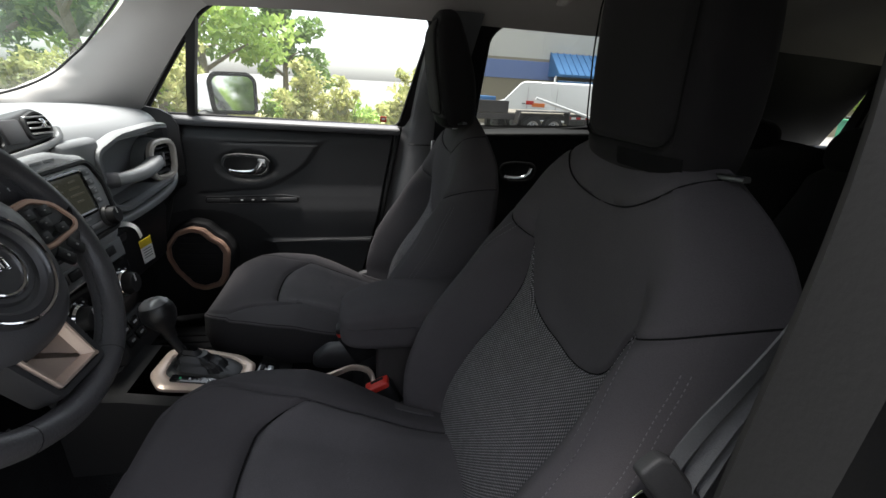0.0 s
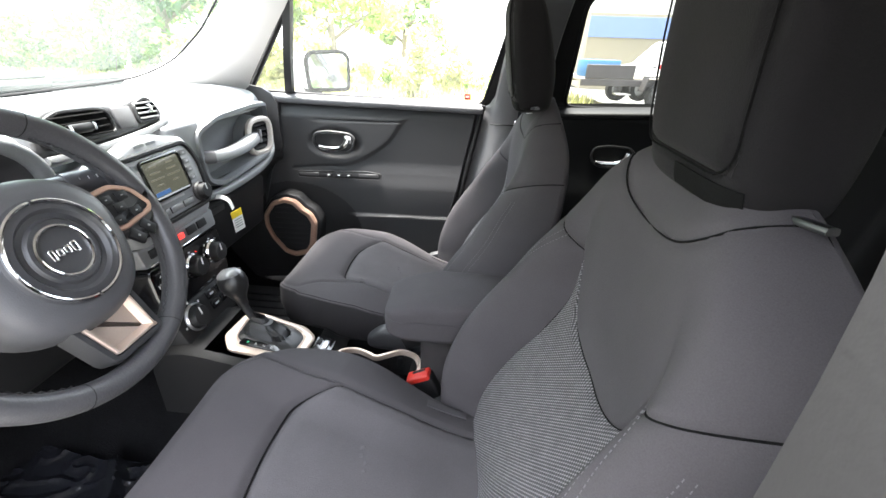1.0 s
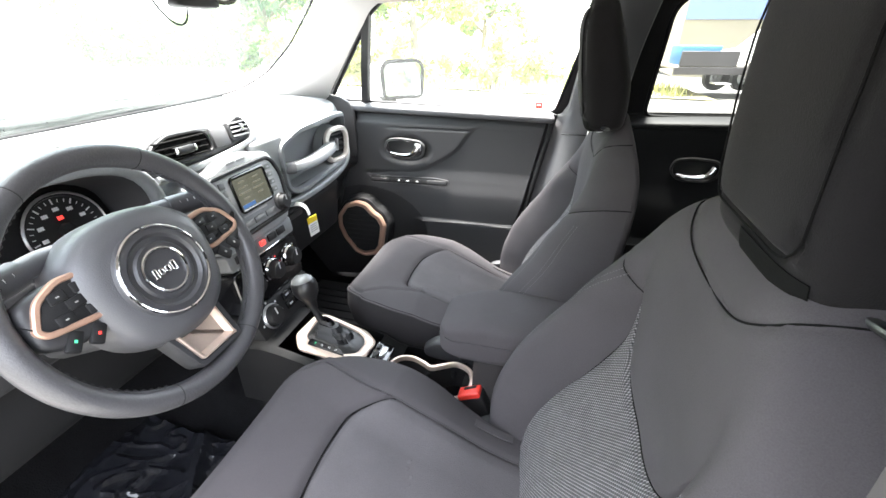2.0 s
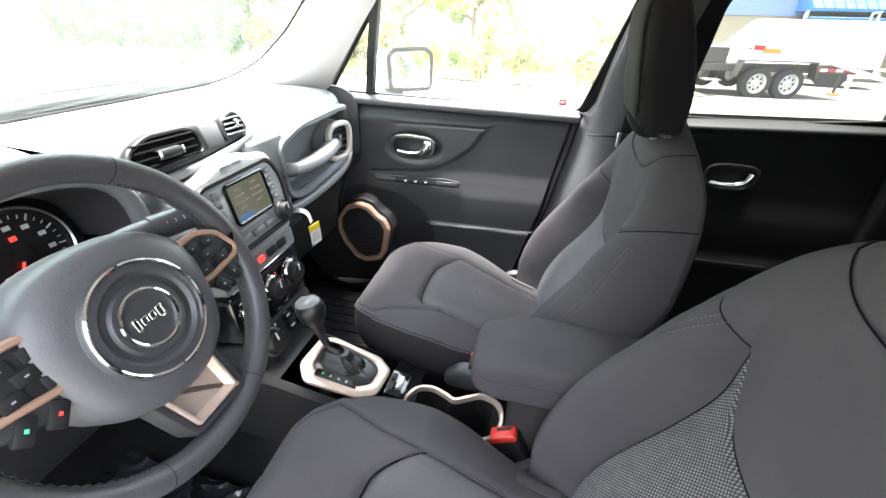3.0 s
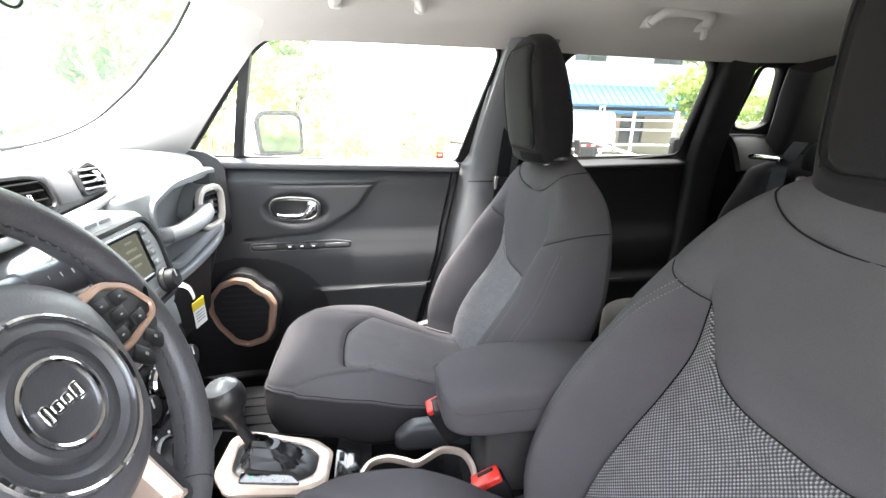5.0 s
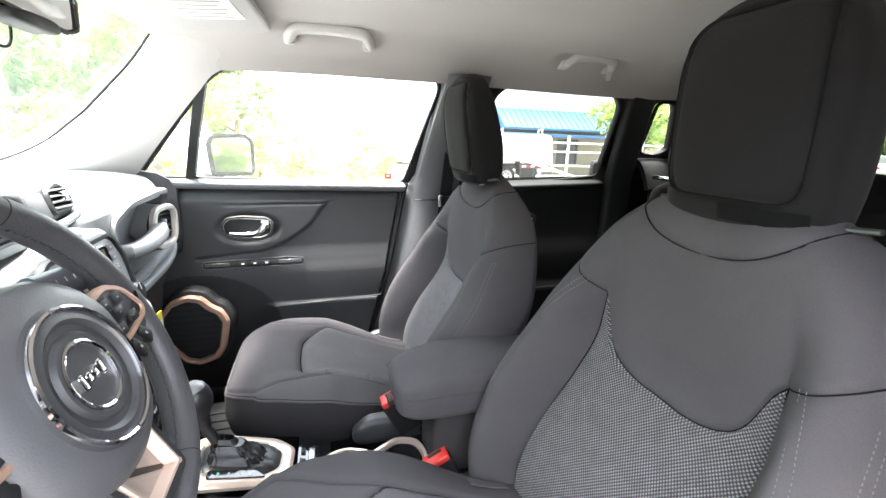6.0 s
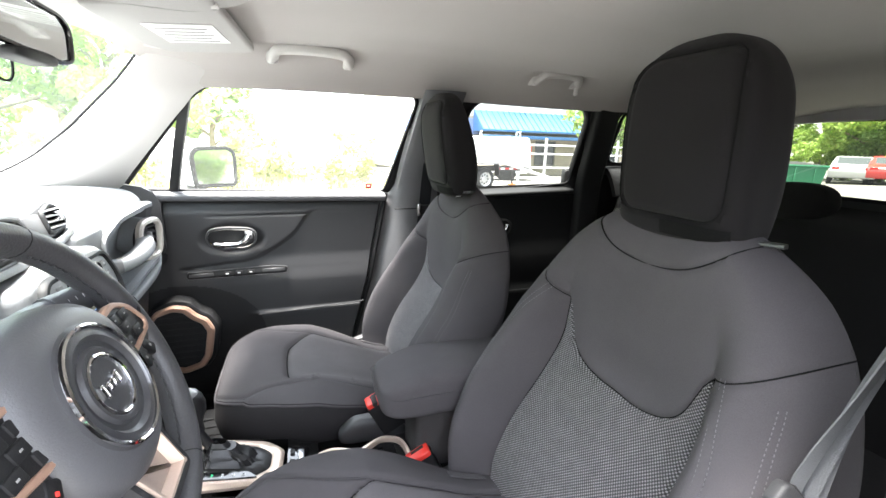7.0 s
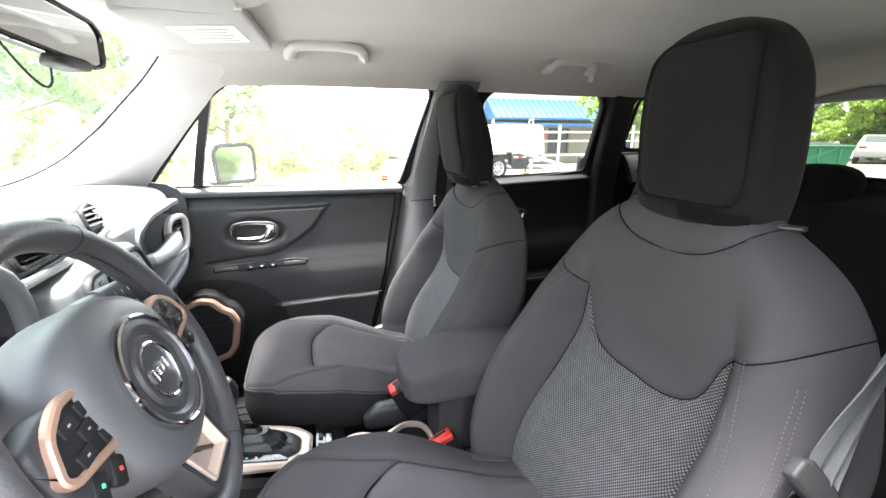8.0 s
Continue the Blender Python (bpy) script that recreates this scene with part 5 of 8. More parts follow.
for sg in (-1, 1):
    dm = basis((-0.578, CY + sg * 0.088, 1.048), (0, 1, 0), (-0.20, 0, 1))
    dl = part("dial", lathe([(0.0, 0.0), (0.056, 0.0), (0.058, 0.006), (0.062, 0.007), (0.063, 0.0)], 40, dm), DIAL_FACE, cluster, "round black dial")
    part("dial_ring", lathe([(0.060, 0.006), (0.0625, 0.009), (0.065, 0.006), (0.0625, 0.004), (0.060, 0.006)], 40, dm), SATIN, dl)
    for k in range(25):
        ang = radians(-130 + 260 * k / 24)
        L = 0.009 if k % 3 == 0 else 0.005
        part("tick", box(0.0022 if k % 3 == 0 else 0.0012, L, 0.0008, 0, 1, dm @ pose(math.sin(ang) * 0.050, math.cos(ang) * 0.050, 0.0012, 0, 0, -math.degrees(ang))), WHITE_MARK, dl, smooth=False)
        if k % 3 == 0:
            part("figure_bar", box(0.009, 0.006, 0.0008, 0, 1, dm @ pose(math.sin(ang) * 0.037, math.cos(ang) * 0.037, 0.0012)), WHITE_MARK, dl, smooth=False)
    part("needle", box(0.003, 0.044, 0.002, 0.0005, 1, dm @ pose(-0.010, -0.018, 0.004, 0, 0, 150)), NEEDLE, dl, "red lit needle")
    part("dial_hub", lathe([(0.012, 0.0), (0.011, 0.008), (0, 0.009)], 20, dm), PLASTIC_BLACK, dl)
    part("warning_lamp", box(0.008, 0.006, 0.001, 0, 1, dm @ pose(0.0, 0.022, 0.0015)), RED_LIT, dl, smooth=False)
    part("warning_lamp", box(0.006, 0.005, 0.001, 0, 1, dm @ pose(0.012, -0.026, 0.0015)), RED_LIT, dl, smooth=False)

# ---- steering wheel ----
TAU = radians(23.5)
wheel = thing("steering_wheel", "black leather steering wheel with bronze and chrome trim", "steering wheel", at=basis((-0.303, -0.320, 1.055), (0, 1, 0), (-math.sin(TAU), 0, math.cos(TAU))))
# its own plan: x to the far side, y up along the wheel, z to the driver
rim_prof = circle(0.0155, 16, 0.0185)
rim = sweep([(0.170 * math.cos(2 * math.pi * i / 96), 0.170 * math.sin(2 * math.pi * i / 96), -0.022) for i in range(96)], rim_prof, True)
rim_ob = part("rim", rim, LEATHER, wheel, "black leather-wrapped rim")
for a0, a1 in ((15, 58), (122, 165), (195, 240), (300, 345)):
    bmz = bmesh.new()
    for k in range(26):
        a = radians(a0 + (a1 - a0) * k / 25)
        c = Vector((0.1545 * math.cos(a), 0.1545 * math.sin(a), -0.0195))
        b1 = box(0.0022, 0.0075, 0.0022, 0.0008, 1, Matrix.Translation(c) @ pose(0, 0, 0, 0, 0, math.degrees(a) + (25 if k % 2 else -25)))
        me = bpy.data.meshes.new("tmp")
        b1.to_mesh(me)
        b1.free()
        bmz.from_mesh(me)
        bpy.data.meshes.remove(me)
    sx = part("stitching", bmz, PLASTIC, rim_ob)
    sx["kind"] = "stuff"
for a in (62, 118, 245, 296):
    part("rim_joint", sweep([(0.170 * math.cos(radians(a + k * 0.35)), 0.170 * math.sin(radians(a + k * 0.35)), -0.022) for k in range(2)], circle(0.0159, 16, 0.0189)), PLASTIC_BLACK, rim_ob)
HUB = smooth_line([(-0.092, 0.052, 0), (-0.055, 0.083, 0), (0, 0.092, 0), (0.055, 0.083, 0), (0.092, 0.052, 0), (0.098, 0.005, 0), (0.082, -0.055, 0), (0.045, -0.088, 0), (0, -0.097, 0), (-0.045, -0.088, 0), (-0.082, -0.055, 0), (-0.098, 0.005, 0)], 4, True)
hub = bmesh.new()
loops = []
for k, (s, z) in enumerate(((1.02, -0.055), (1.02, -0.022), (1.0, -0.008), (0.95, 0.004), (0.85, 0.012), (0.72, 0.017))):
    loops.append([hub.verts.new((p.x * s, p.y * s, z)) for p in HUB])
for a, b in zip(loops, loops[1:]):
    for i in range(len(a)):
        hub.faces.new((a[i], a[(i + 1) % len(a)], b[(i + 1) % len(a)], b[i]))
hub.faces.new(loops[-1])
hub_ob = part("hub", hub, HUB_SKIN, wheel, "smooth dark grey airbag cover")
part("hub_dish", lathe([(0.0, 0.0175), (0.030, 0.0175), (0.0330, 0.0210), (0.0375, 0.0212), (0.0405, 0.0178), (0.0465, 0.0182), (0.0505, 0.0225), (0.060, 0.0215), (0.068, 0.014)], 48), HUB_DISH, hub_ob, "round stepped centre boss")
for a0, a1 in ((-92, 88), (91, 265)):
    part("chrome_arc", sweep([(0.0605 * math.cos(radians(a0 + (a1 - a0) * k / 40)), 0.0605 * math.sin(radians(a0 + (a1 - a0) * k / 40)), 0.0225) for k in range(41)], [(-0.0024, -0.002), (0.0024, -0.002), (0.0020, 0.001), (0.0, 0.0022), (-0.0020, 0.001)]), CHROME, hub_ob, "chrome arc")
part("chrome_ring", sweep([(0.0300 * math.cos(2 * math.pi * k / 48), 0.0300 * math.sin(2 * math.pi * k / 48), 0.0195) for k in range(48)], [(-0.0026, -0.002), (0.0026, -0.002), (0.0020, 0.0012), (0, 0.002), (-0.0020, 0.0012)], True), CHROME, hub_ob, "thin chrome ring")
badge = bmesh.new()
for k, (w, h, dx) in enumerate(((0.007, 0.015, -0.0150), (0.0085, 0.0095, -0.0060), (0.0085, 0.0095, 0.0035), (0.0085, 0.0135, 0.0130))):
    out = round_outline([(-w / 2, -h / 2), (w / 2, -h / 2), (w / 2, h / 2), (-w / 2, h / 2)], 0.003, 3)
    b1 = ring(out, inset_outline(out, 0.0026), 0.003, pose(dx, 0.0, 0.0175), 0.0006)
    me = bpy.data.meshes.new("tmp")
    b1.to_mesh(me)
    b1.free()
    badge.from_mesh(me)
    bpy.data.meshes.remove(me)
part("badge", badge, CHROME, hub_ob, "small chrome badge")
hub_ob.location.z -= 0.008
for sg in (-1, 1):
    spoke = prism(round_outline([(sg * a, b) for a, b in ((0.085, 0.044), (0.120, 0.050), (0.162, 0.040), (0.165, -0.012), (0.130, -0.030), (0.085, -0.020))], 0.012), 0.026, 0.008, 3, pose(0, 0, -0.034))
    sp = part("spoke", spoke, PLASTIC, wheel)
    sp.location.x = 0.011 if sg < 0 else 0.0
    o = round_outline([(sg * a, b) for a, b in ((0.080, 0.048), (0.116, 0.052), (0.146, 0.038), (0.163, 0.008), (0.154, -0.004), (0.102, -0.012), (0.082, -0.010))], 0.010)
    part("spoke_frame", ring(o, inset_outline(o, 0.0075), 0.008, pose(0, 0, -0.010), 0.002), BRONZE, sp, "bronze frame round the switches")
    pad = part("switch_pad", prism(inset_outline(o, 0.005), 0.005, 0.002, 2, pose(0, 0, -0.009)), PLASTIC_BLACK, sp, "black switch pad")
    for bx, by in ((0.098, 0.033), (0.124, 0.032), (0.112, 0.018), (0.098, 0.003), (0.130, 0.006)):
        part("button", box(0.019, 0.013, 0.004, 0.0015, 2, pose(sg * bx, by, -0.0040)), PLASTIC_BLACK, pad)
        part("button_mark", box(0.0034, 0.0016, 0.0006, 0, 1, pose(sg * bx, by, -0.0019)), INK, pad, smooth=False)
    for k, (bx, by) in enumerate(((0.136, -0.020), (0.112, -0.026))):
        b2 = part("button", box(0.026, 0.016, 0.008, 0.003, 2, pose(sg * bx, by, -0.010, 0, 0, sg * -50)), PLASTIC_BLACK, sp)
        part("button_lamp", box(0.0034, 0.0028, 0.0008, 0, 1, pose(sg * bx, by, -0.0056, 0, 0, sg * -50)), (RED_LIT if k else GREEN_LIT) if sg < 0 else INK, sp, smooth=False)
# lower spoke: a grey fork round a bronze dish; a dark plate by the hub paints its shaded opening
LO = round_outline([(-0.054, -0.060), (0.052, -0.060), (0.060, -0.150), (-0.028, -0.150)], 0.014)
LI = inset_outline(LO, 0.012)
ls = part("lower_spoke", ring(LO, LI, 0.030, pose(0, 0, -0.038), 0.006), PLASTIC_SOFT, wheel, "grey forked lower spoke")
part("spoke_trim", ring(inset_outline(LO, 0.0115), inset_outline(LO, 0.0165), 0.006, pose(0, 0, -0.012), 0.002), CHAMPAGNE, ls, "bronze rim of the spoke dish")
dish = bmesh.new()
lp = [[dish.verts.new((0.008 + (a - 0.008) * k, -0.104 + (b + 0.104) * k, z)) for a, b in inset_outline(LO, 0.016)] for k, z in ((1.0, -0.0075), (0.93, -0.012), (0.84, -0.0165))]
for a, b in zip(lp, lp[1:]):
    for i in range(len(a)):
        dish.faces.new((a[i], a[(i + 1) % len(a)], b[(i + 1) % len(a)], b[i]))
dish.faces.new(lp[-1])
part("spoke_dish", dish, CHAMPAGNE, ls, "recessed bronze dish")
part("spoke_shade", prism(round_outline([(-0.034, -0.066), (0.026, -0.066), (0.014, -0.084), (-0.020, -0.098)], 0.007), 0.004, 0.001, 1, pose(0, 0, -0.0185)), VELCRO, ls, "dark plate for the shaded opening by the hub")

# stalks
for sg in (-1, 1):
    stalk = thing("column_stalk", "grey steering column stalk with a ribbed end", "stalk", "stalks", at=wheel.matrix_basis.copy())
    part("arm", tube(smooth_line([(sg * 0.03, 0.070, -0.070), (sg * 0.075, 0.074, -0.060), (sg * 0.115, 0.070, -0.052)], 6), 0.0135, 12), HUB_SKIN, stalk)
    tip = tube([(sg * 0.105, 0.071, -0.054), (sg * 0.112, 0.070, -0.052), (sg * 0.158, 0.064, -0.044)], 0.0165, 14)
    part("tip", tip, HUB_SKIN, stalk)
    for k in range(4):
        c = Vector((sg * (0.118 + 0.011 * k), 0.071 - 0.0015 * k, -0.0355 + 0.002 * k))
        part("stalk_mark", box(0.005, 0.005, 0.001, 0.0003, 1, Matrix.Translation(c)), WHITE_MARK, stalk)

# ---- hang tag ----
tag = thing("hang_tag", "white and yellow paper tag on a loop", "tag")
part("loop", sweep(smooth_line([(-0.497, 0.243, 0.915), (-0.470, 0.252, 0.918), (-0.456, 0.262, 0.905), (-0.452, 0.268, 0.880)], 6), [(-0.006, -0.0006), (0.006, -0.0006), (0.006, 0.0006), (-0.006, 0.0006)], up=(1, 0, 0.3)), PAPER, tag, "white paper loop")
tm = basis((-0.449, 0.275, 0.845), (0.35, 1, 0.15), (0.05, -0.15, 1))
part("card", box(0.034, 0.062, 0.0012, 0.0004, 1, tm), PAPER, tag, "white paper card")
part("card_head", box(0.0342, 0.020, 0.0018, 0.0004, 1, tm @ pose(0, 0.021, 0)), YELLOW, tag, "yellow head of the card")
for k in range(4):
    part("print_bar", box(0.024, 0.0022, 0.0004, 0, 1, tm @ pose(0, 0.004 - 0.007 * k, 0.0009)), INK, tag, smooth=False)


# ---- doors ----
def door_relief(x, z):
    """How far from the middle the front door's lining stands at (x, z)."""
    y = 0.712
    y += 0.040 * lerp_table([(1.045, 0.0), (1.055, 0.04), (1.112, 1.0)], z)
    arm = step(-0.52, -0.42, x)
    ledge = 0.855 + 0.012 * (x + 0.45)
    # the armrest swells out below its ledge and falls back above the pocket
    bulge = 0.009 * step(ledge + 0.020, ledge - 0.050, z) * step(0.60, 0.80, z)
    y -= bulge * arm
    # lower pocket
    y -= 0.010 * step(0.716, 0.704, z) * step(-0.30, -0.22, x) * (1 - 0.4 * step(0.55, 0.45, z))
    # smooth insert set back behind a curved edge
    c = seg_dist(x, z, INSERT_EDGE)
    inside = in_insert(x, z)
    y += (0.007 if inside else 0.0) * step(0.0, 0.006, c) * step(0.862, 0.91, z)
    y += 0.004 * math.exp(-(c / 0.004) ** 2)
    # scoop behind the handle
    r = math.hypot((x + 0.315) / 0.105, (z - 0.965) / 0.060)
    y += 0.018 * step(1.0, 0.55, r)
    # blend to the front edge
    y -= 0.020 * step(-0.50, -0.66, x) * step(1.1, 0.9, z)
    # line under the sill
    y += 0.004 * math.exp(-((z - (1.045 + 0.01 * x)) / 0.003) ** 2) * step(-0.40, -0.36, x) * (0 if inside else 1)
    return y


INSERT_EDGE = [(p.x, p.y) for p in smooth_line([(-0.47, 0.872, 0), (-0.36, 0.882, 0), (-0.27, 0.892, 0), (-0.20, 0.925, 0), (-0.13, 0.975, 0), (-0.085, 1.035, 0), (-0.05, 1.058, 0), (0.06, 1.060, 0), (0.18, 1.058, 0)], 6)]


def in_insert(x, z):
    if z > 1.059 or z < 0.86:
        return False
    for (ax, az), (bx, bz) in zip(INSERT_EDGE, INSERT_EDGE[1:]):
        if ax <= x <= bx:
            return z < az + (bz - az) * (x - ax) / (bx - ax) - 0.001
    return False


def door_rear_x(z):
    return lerp_table([(0.40, 0.02), (0.52, 0.048), (0.80, 0.122), (1.075, 0.176), (1.115, 0.184)], z)


def door_front_sheet(u, v):
    z = 0.42 + 0.692 * v
    x0, x1 = -0.665, door_rear_x(z)
    x = x0 + (x1 - x0) * u
    y = door_relief(x, z) + 0.03 * step(x1 - 0.012, x1, x)
    return Vector((x, y, z))


door = thing("front_door", "closed far front door with dark grey plastic lining", "car door")
lining = part("lining", sheet(door_front_sheet, 190, 170), PLASTIC_SOFT, door, "dark grey door lining with armrest and curved insert, black round the speaker", extra=(PLASTIC_BLACK,))
for f in lining.data.polygons:
    c = f.center
    if ((c.x + 0.47) / 0.235) ** 2 + ((c.z - 0.640) / 0.180) ** 2 < 1 or (c.z < 0.66 and c.x < -0.30) or (c.z < 0.76 and c.x < -0.55):
        f.material_index = 1
part("door_shell", box(0.86, 0.04, 0.74, 0.01, 1, pose(-0.25, 0.785, 0.74)), PLASTIC_BLACK, door)
part("door_seal", tube([(door_rear_x(0.42 + 0.0345 * k) + 0.006, 0.722, 0.42 + 0.0345 * k) for k in range(21)], 0.008, 8), RUBBER, door, "black rubber door seal")
# inner handle
HB = round_outline([(-0.078, 0.002), (-0.066, 0.030), (-0.02, 0.038), (0.055, 0.034), (0.076, 0.018), (0.072, -0.020), (0.045, -0.038), (-0.035, -0.040), (-0.066, -0.026)], 0.016)
hmat = basis((-0.316, 0.709, 0.972), (1, 0, -0.02), (0, 0, 1)) @ pose(0, 0, 0)
part("handle_bezel", ring(HB, inset_outline(HB, 0.007), 0.010, hmat, 0.003), PLASTIC, door, "dark bezel round the door pull")
inb = inset_outline(HB, 0.007)
part("handle_rim", ring(inb, inset_outline(inb, 0.0022), 0.011, hmat, 0.001), CHROME, door, "thin chrome rim")
part("handle_well", prism(inset_outline(HB, 0.008), 0.001, 0, 1, hmat @ pose(0, 0, -0.012)), PLASTIC_BLACK, door, smooth=False)
lever = sweep(smooth_line([(-0.052, -0.020, 0.006), (-0.02, -0.023, 0.012), (0.02, -0.020, 0.014), (0.040, -0.006, 0.014), (0.050, 0.012, 0.010)], 6), circle(0.0085, 10, 0.006), scale=lambda t: 0.75 + 0.55 * t)
lever.transform(hmat)
part("door_pull", lever, CHROME, door, "chrome door pull")
part("lock_tab", box(0.024, 0.026, 0.010, 0.004, 2, hmat @ pose(0.050, 0.010, 0.008)), SATIN, door, "silver lock tab")
# window switches in the ledge
sw_m = basis((-0.303, 0.702, 0.857), (1, 0, 0.022), (0.0, 0.10, 1.0))
SW = round_outline([(-0.150, -0.010), (0.145, -0.013), (0.150, 0.006), (0.10, 0.013), (-0.150, 0.010)], 0.008)
part("switch_panel", prism(SW, 0.006, 0.002, 2, sw_m), PLASTIC_BLACK, door, "glossy black switch strip")
part("switch_rim", ring(grown(SW, 0.002), SW, 0.007, sw_m, 0.001), PLASTIC, door)
for k, (dx, w) in enumerate(((-0.11, 0.07), (0.105, 0.07))):
    part("grip_recess", box(w, 0.011, 0.003, 0.001, 1, sw_m @ pose(dx, 0, 0.0065)), PLASTIC, door)
for dx in (-0.035, 0.0, 0.035):
    part("window_switch", box(0.022, 0.014, 0.008, 0.003, 2, sw_m @ pose(dx, 0, 0.008)), PLASTIC_BLACK, door)
    part("switch_mark", box(0.008, 0.003, 0.0008, 0, 1, sw_m @ pose(dx, 0, 0.0124)), WHITE_MARK, door, smooth=False)
# speaker
SPK = round_outline([(-0.575, 0.715), (-0.540, 0.762), (-0.490, 0.780), (-0.452, 0.772), (-0.425, 0.742), (-0.400, 0.728), (-0.382, 0.690), (-0.388, 0.655), (-0.398, 0.600), (-0.420, 0.565), (-0.475, 0.548), (-0.515, 0.560), (-0.560, 0.620), (-0.578, 0.670)], 0.012)
sp_m = basis((0, 0.652, 0), (1, 0, 0), (0, 0, 1))
spk = part("speaker", prism(inset_outline(SPK, 0.012), 0.012, 0.0, 1, sp_m @ pose(0, 0, -0.012)), PLASTIC_BLACK, door, "black speaker grille", smooth=False)
ringb = ring(SPK, [(a - 0.005, b - 0.002) for a, b in inset_outline(SPK, 0.0165)], 0.016, sp_m, 0.005)
part("speaker_ring", ringb, BRONZE, spk, "bronze eight-sided speaker ring")
for k in range(9):
    zz = 0.58 + 0.02 * k
    part("grille_bar", box(0.13 - 0.02 * abs(k - 4) / 4, 0.003, 0.004, 0.001, 1, pose(-0.485 + 0.002 * (k - 4), 0.6505, zz)), PLASTIC_BLACK, spk)
part("speaker_pod", prism(grown(SPK, 0.012), 0.06, 0.01, 2, sp_m @ pose(0, 0, -0.064)), PLASTIC_BLACK, door, "black speaker housing")
part("pocket_edge", tube(smooth_line([(-0.255, 0.700, 0.702), (-0.10, 0.698, 0.709), (0.05, 0.698, 0.716), (0.10, 0.70, 0.719)], 5), 0.0022, 6), PLASTIC_SOFT, door, "thin bright edge of the door pocket")
part("window_sill", box(0.80, 0.046, 0.026, 0.010, 3, pose(-0.21, 0.731, 1.102, 10, 0.8, 0)), PLASTIC_GREY, door, "grey window sill strip")

sticker = thing("sticker", "small red sticker on the side window", "sticker")
part("print", box(0.022, 0.0008, 0.022, 0.0002, 1, pose(0.134, side_y(1.130) + 0.0055, 1.130, 26.5, 0, 0)), RED, sticker, smooth=False)
part("print_bar", box(0.012, 0.0005, 0.008, 0, 1, pose(0.134, side_y(1.130) + 0.0048, 1.131, 26.5, 0, 0)), PAPER, sticker, smooth=False)


def rear_lining(sg, x0, x1):
    def f(u, v):
        z = 0.42 + 0.70 * v
        x = x0 + (x1 - x0) * u
        y = 0.716 + 0.035 * step(1.075, 1.115, z)
        y -= 0.012 * step(0.905, 0.825, z) * step(0.62, 0.80, z) * step(x0 + 0.1, x0 + 0.2, x)
        y -= 0.015 * step(0.72, 0.69, z)
        return Vector((x, sg * y, z + 0.02 * u * v))
    return sheet(f, 40, 60)


rdoor = thing("rear_door", "closed far rear door with black plastic lining deepened by painted shade", "car door", "rear doors")
part("lining", rear_lining(1, 0.30, 0.985), LINING_SHADED, rdoor)
part("handle_bezel", ring([(a * 0.95, b) for a, b in HB], [(a * 0.95, b) for a, b in inset_outline(HB, 0.007)], 0.010, basis((0.625, 0.713, 0.968), (1, 0, 0), (0, 0, 1)), 0.003), PLASTIC_BLACK, rdoor)
lever2 = sweep(smooth_line([(-0.052, -0.020, 0.006), (-0.02, -0.023, 0.012), (0.02, -0.020, 0.014), (0.040, -0.006, 0.014), (0.050, 0.012, 0.010)], 6), circle(0.0085, 10, 0.006), scale=lambda t: 0.75 + 0.55 * t)
lever2.transform(basis((0.625, 0.709, 0.968), (1, 0, 0), (0, 0, 1)))
part("door_pull", lever2, CHROME, rdoor, "chrome door pull")
part("pocket_edge", tube([(0.36, 0.69, 0.70), (0.80, 0.69, 0.705)], 0.002, 6), PLASTIC_BLACK, rdoor)
part("window_sill", box(0.60, 0.055, 0.020, 0.008, 3, pose(0.68, 0.728, 1.106, 18, -2, 0)), PLASTIC_BLACK, rdoor, "black window sill strip")
part("door_shell", box(0.72, 0.04, 0.72, 0.01, 1, pose(0.65, 0.79, 0.74)), PLASTIC_BLACK, rdoor)
rdoor2 = thing("rear_door", "closed near rear door with black plastic lining", "car door", "rear doors")
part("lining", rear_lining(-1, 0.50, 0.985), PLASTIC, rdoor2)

# ---- door mirror outside ----
mir = thing("door_mirror", "white door mirror with a black rim outside the window", "door mirror")
MO = round_outline([(-0.084, -0.060), (0.080, -0.066), (0.088, 0.045), (0.062, 0.064), (-0.066, 0.062), (-0.088, 0.042)], 0.020)
mm_ = basis((-0.368, 0.862, 1.186), (0.62, 0.785, 0), (-0.04, 0.03, 1))
shell = bmesh.new()
lp = []
for s, z in ((1.0, 0.0), (1.0, -0.03), (0.97, -0.08), (0.85, -0.12), (0.5, -0.145)):
    lp.append([shell.verts.new((a * s - 0.06 * (1 - s), b * s, z)) for a, b in MO])
for a, b in zip(lp, lp[1:]):
    for i in range(len(a)):
        shell.faces.new((a[i], a[(i + 1) % len(a)], b[(i + 1) % len(a)], b[i]))
shell.faces.new(lp[-1])
shell.transform(mm_)
part("housing", shell, WHITE_PAINT, mir, "white painted mirror housing")
part("mirror_rim", ring(grown(MO, 0.006), inset_outline(MO, 0.008), 0.010, mm_ @ pose(0, 0, -0.004), 0.003), VELCRO, mir, "black rim")
part("mirror_glass", prism(inset_outline(MO, 0.007), 0.002, 0, 1, mm_), MIRROR, mir, "mirror glass", smooth=False)
part("mirror_arm", tube([(-0.43, 0.86, 1.115), (-0.50, 0.80, 1.085)], 0.028, 10), PLASTIC_BLACK, mir)
part("mirror_arm", tube([(-0.41, 0.88, 1.105), (-0.50, 0.80, 1.075)], 0.022, 10), PLASTIC_BLACK, mir)


